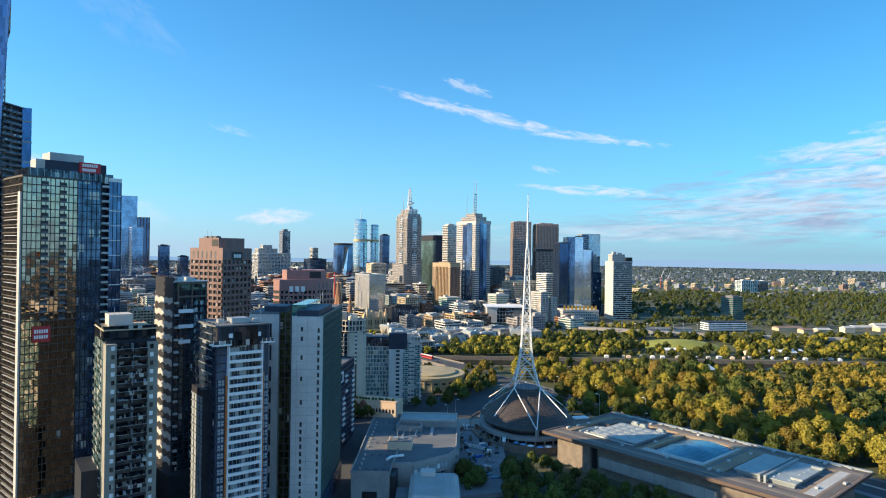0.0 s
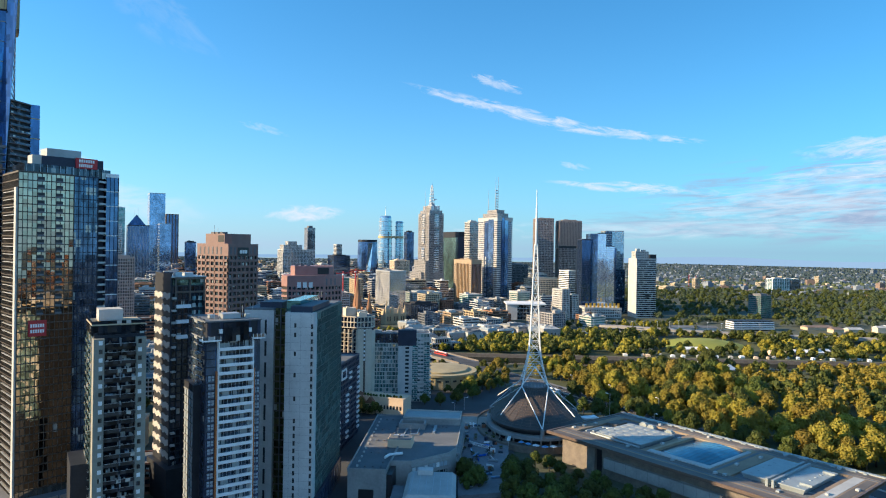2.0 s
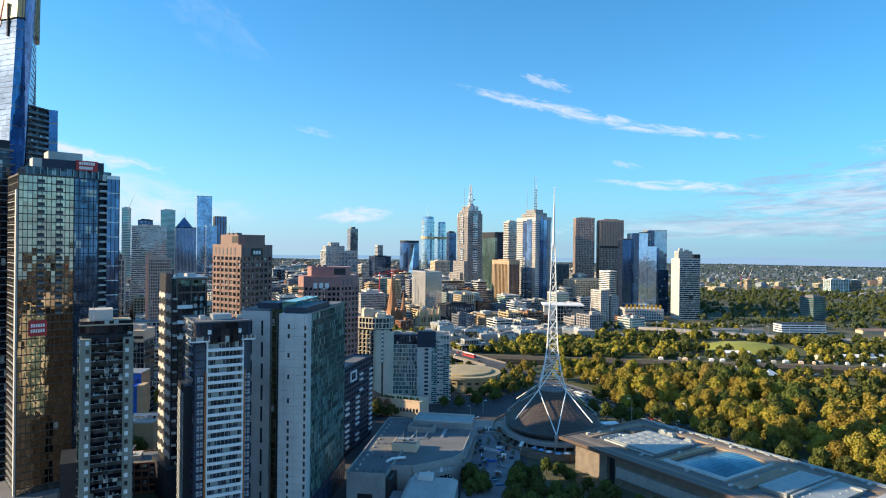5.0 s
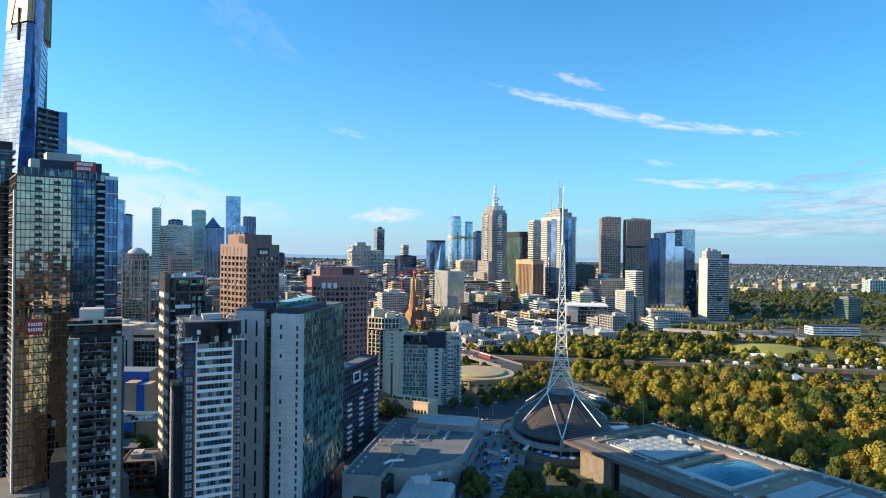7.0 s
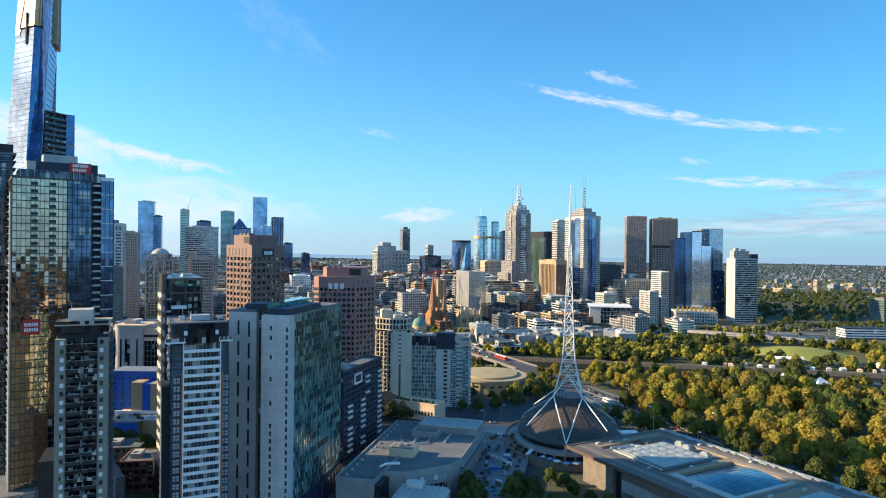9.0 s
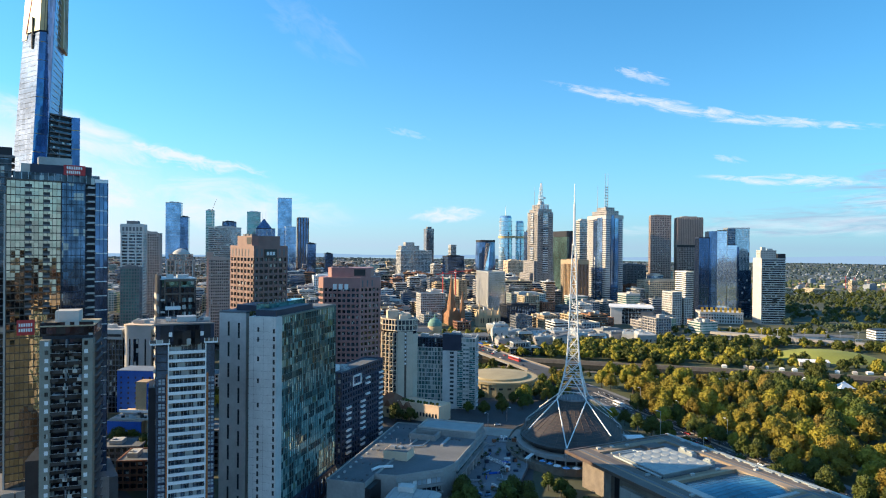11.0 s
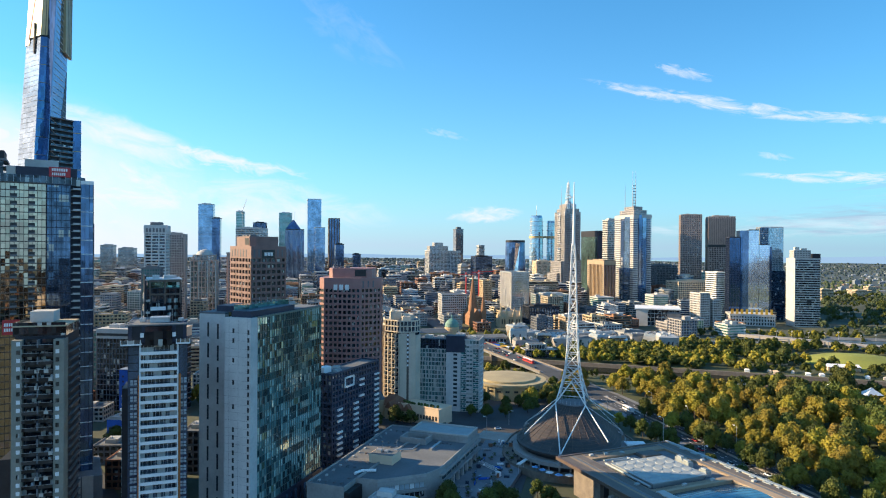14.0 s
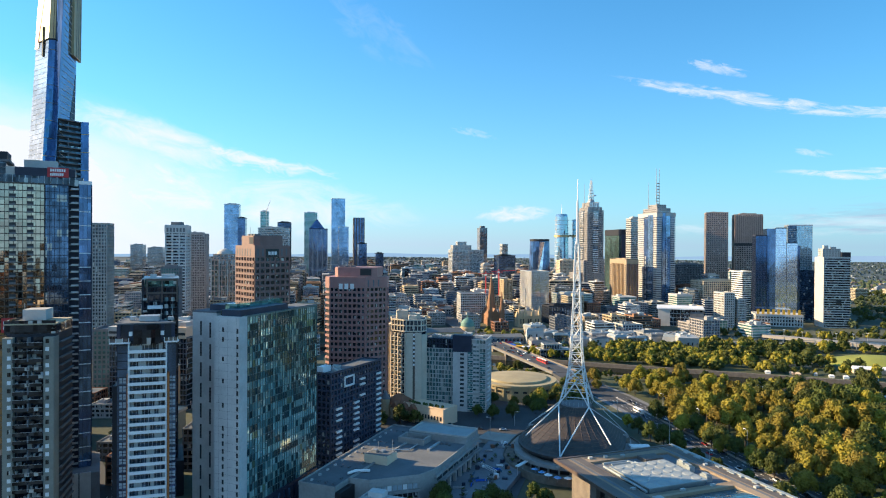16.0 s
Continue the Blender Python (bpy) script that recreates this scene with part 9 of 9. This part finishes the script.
def car(x, y, z, rot, paint, word):
    t = thing("car", word + " parked car on the asphalt", "car", x, y, z, rot, "cars in the streets")
    part("body", Geo().loft([(-2.2, -0.9), (2.2, -0.9), (2.2, 0.9), (-2.2, 0.9)], 0.35, [(-2.1, -0.85), (2.0, -0.85), (2.0, 0.85), (-2.1, 0.85)], 0.9), paint, t)
    part("cabin", Geo().loft([(-1.7, -0.8), (1.0, -0.8), (1.0, 0.8), (-1.7, 0.8)], 0.9, [(-1.2, -0.65), (0.4, -0.65), (0.4, 0.65), (-1.2, 0.65)], 1.5), G_DARK, t)
    for wx in (-1.4, 1.4):
        for wy in (-0.85, 0.85):
            part("wheel", Geo().bar((wx, wy - 0.1, 0.33), (wx, wy + 0.1, 0.33), 0.33, 0.33, 10), DARK, t)


a, b = Vector((330, 170)), Vector((215, 352))
for k in range(26):
    p, q = Vector((215, 352)), Vector((62, 590))
    w = (q - p).normalized()
    n = Vector((-w.y, w.x))
    c = p + (q - p) * rnd.random() + n * rnd.choice((-11.5, -7.5, -3.5, 3.5, 7.5, 11.5))
    wd, pt = rnd.choice(CARS)
    car(c.x, c.y, 0.4, math.degrees(math.atan2(w.y, w.x)), pt, wd)
for k in range(30):
    p, q = Vector((12, 650)), Vector((-104, 800))
    w = (q - p).normalized()
    n = Vector((-w.y, w.x))
    c = p + (q - p) * rnd.random() + n * rnd.choice((-7, -3.5, 3.5, 7))
    wd, pt = rnd.choice(CARS)
    car(c.x, c.y, 5.1, math.degrees(math.atan2(w.y, w.x)), pt, wd)
for x, y, z, rot in ((-8, 462, 0.5, 5), (6, 466, 0.5, 20), (-30, 464, 0.5, 0), (-48, 466, 0.5, 0), (-60, 330, 0.35, 80), (-58, 350, 0.35, 85), (10, 300, 0.35, 90), (16, 322, 2.6, 70), (-100, 262, 0.4, -30), (-130, 284, 0.4, -30)):
    wd, pt = rnd.choice(CARS)
    car(x, y, z, rot, pt, wd)
t = thing("white_bus", "white city bus on the boulevard", "bus", 84, 546, 0.4, 122)
part("body", Geo().box(-6, -1.25, 0.4, 6, 1.25, 3.1), WHITE, t)
part("window_band", Geo().box(-5.8, -1.28, 1.5, 5.8, -1.25, 2.5).box(-5.8, 1.25, 1.5, 5.8, 1.28, 2.5), DARK, t)
for wx in (-4, 4):
    part("wheel", Geo().bar((wx, -1.2, 0.48), (wx, 1.2, 0.48), 0.48, 0.48, 10), DARK, t)


def street_lamp(x, y, z, h, rot):
    t = thing("street_lamp", "tall pale steel street lamp", "street lamp", x, y, z, rot, "lamps of the streets")
    part("pole", Geo().bar((0, 0, 0), (0, 0, h), 0.2, 0.12, 8), METAL, t)
    arm = part("arm", Geo().bar((0, 0, h), (1.8, 0, h + 0.4), 0.1, 0.08, 6), METAL, t)
    part("lamp_head", Geo().box(1.4, -0.3, h + 0.3, 2.8, 0.3, h + 0.6), WHITE, arm)


for x, y, z, h in ((108, 446, 0.3, 22), (128, 412, 0.3, 18), (4, 444, 3.0, 11), (46, 520, 0.3, 10), (70, 540, 0.3, 10), (-2, 410, 0.3, 9), (10, 480, 0.3, 9), (100, 560, 0.3, 12), (124, 520, 0.3, 12), (150, 480, 0.3, 12), (176, 440, 0.3, 12)):
    street_lamp(x, y, z, h, rnd.uniform(0, 360))
# stands, rails and planters on the square
for k in range(26):
    x, y = rnd.uniform(10, 33), rnd.uniform(330, 425)
    t = thing("planter", "dark planter box on the square", "planter", x, y, 2.6, rnd.uniform(0, 90), "planters on the square")
    part("box", Geo().loft([(-0.8, -0.8), (0.8, -0.8), (0.8, 0.8), (-0.8, 0.8)], 0, [(-0.95, -0.95), (0.95, -0.95), (0.95, 0.95), (-0.95, 0.95)], 0.9), DARK_CONCRETE, t)
    g = Geo()
    for q in range(14):
        d = Vector((rnd.gauss(0, 0.45), rnd.gauss(0, 0.45), rnd.uniform(0.8, 1.9)))
        e, f = Vector((rnd.gauss(0, 0.3), rnd.gauss(0, 0.3), 0.3)), Vector((rnd.gauss(0, 0.3), rnd.gauss(0, 0.3), -0.1))
        g.add([d - e, d + f, d + e, d - f], [(0, 1, 2, 3)])
    part("foliage", g, L_GREEN, t)
for k, (x, y) in enumerate(((49, 392), (53, 389), (58, 387), (63, 388), (45, 395))):
    t = thing("parasol", "pale blue cafe parasol", "parasol", x, y - 6, 2.9, 0, "cafe parasols by the drum")
    part("canopy", Geo().lathe([(2.2, 2.4), (0.05, 3.2)], 8), WHITE if k % 2 else G_BLUE, t)
    part("pole", Geo().bar((0, 0, 0), (0, 0, 3.1), 0.05), METAL, t)
t = thing("escalator_canopy", "long white sloping canopy beside the drum", "canopy", 37, 382, 2.6, 84)
part("roof", Geo().add([(0, -1, 5), (34, -1, 1.2), (34, 1, 1.2), (0, 1, 5), (0, -1, 5.4), (34, -1, 1.6), (34, 1, 1.6), (0, 1, 5.4)], [(3, 2, 1, 0), (4, 5, 6, 7), (0, 1, 5, 4), (2, 3, 7, 6), (1, 2, 6, 5), (0, 4, 7, 3)]), STEEL_WHITE, t)
for k in range(5):
    part("post", Geo().bar((1 + 8 * k, 0, 0), (1 + 8 * k, 0, 5 - 0.9 * k), 0.12), METAL, t)

# stage gear, barriers and crates left about the square
gear = random.Random(23)
for k in range(54):
    x, y = gear.uniform(11, 34), gear.uniform(334, 434)
    long_ = gear.random() < 0.35
    w_, d_, h_ = (gear.uniform(3, 7), 0.4, 1.1) if long_ else (gear.uniform(0.8, 2.6), gear.uniform(0.8, 2.0), gear.uniform(0.7, 2.4))
    t = thing("barrier" if long_ else "equipment_case", ("long blue-white barrier" if long_ else "dark equipment case standing") + " on the paved square", "barrier" if long_ else "case", x, y, 2.6, gear.uniform(0, 180), "gear on the square")
    part("body", Geo().box(-w_ / 2, -d_ / 2, 0.1, w_ / 2, d_ / 2, h_), gear.choice((METAL, WHITE, BLUE_NET, G_BLUE)) if long_ else gear.choice((CHARCOAL, DARK, METAL, BRICK, NAVY, WHITE)), t)
    part("base", Geo().box(-w_ / 2 - 0.1, -d_ / 2 - 0.1, 0, w_ / 2 + 0.1, d_ / 2 + 0.1, 0.12), DARK, t)
truss = thing("stage_truss", "blue-white stage truss lying across the square", "truss", 14, 392, 2.6, -38)
for y_ in (-0.6, 0.6):
    for z_ in (0.2, 1.4):
        part("chord", Geo().bar((0, y_, z_), (17, y_, z_), 0.12), STEEL_WHITE, truss)
for k in range(11):
    part("brace", Geo().bar((1.5 * k, -0.6, 0.2), (1.5 * k + 1.5, 0.6, 1.4), 0.08), STEEL_WHITE, truss)

# pale stalls along the north bank of the river
stall = random.Random(31)
for k in range(22):
    x = 190 + 12.5 * k + stall.uniform(-4, 4)
    t = thing("market_stall", "small white canvas stall on the river bank", "stall", x, 741 + stall.uniform(0, 7), 0.2, stall.uniform(-12, 12), "stalls on the river bank")
    w_ = stall.uniform(1.5, 3.2)
    part("canopy", Geo().loft([(-w_, -2), (w_, -2), (w_, 2), (-w_, 2)], 1.9, [(-w_ * 0.5, -0.2), (w_ * 0.5, -0.2), (w_ * 0.5, 0.2), (-w_ * 0.5, 0.2)], 3.1).box(-w_ * 0.9, -1.6, 0, w_ * 0.9, 1.6, 1.9), stall.choice((WHITE, PALE_CONCRETE, BEIGE)), t)
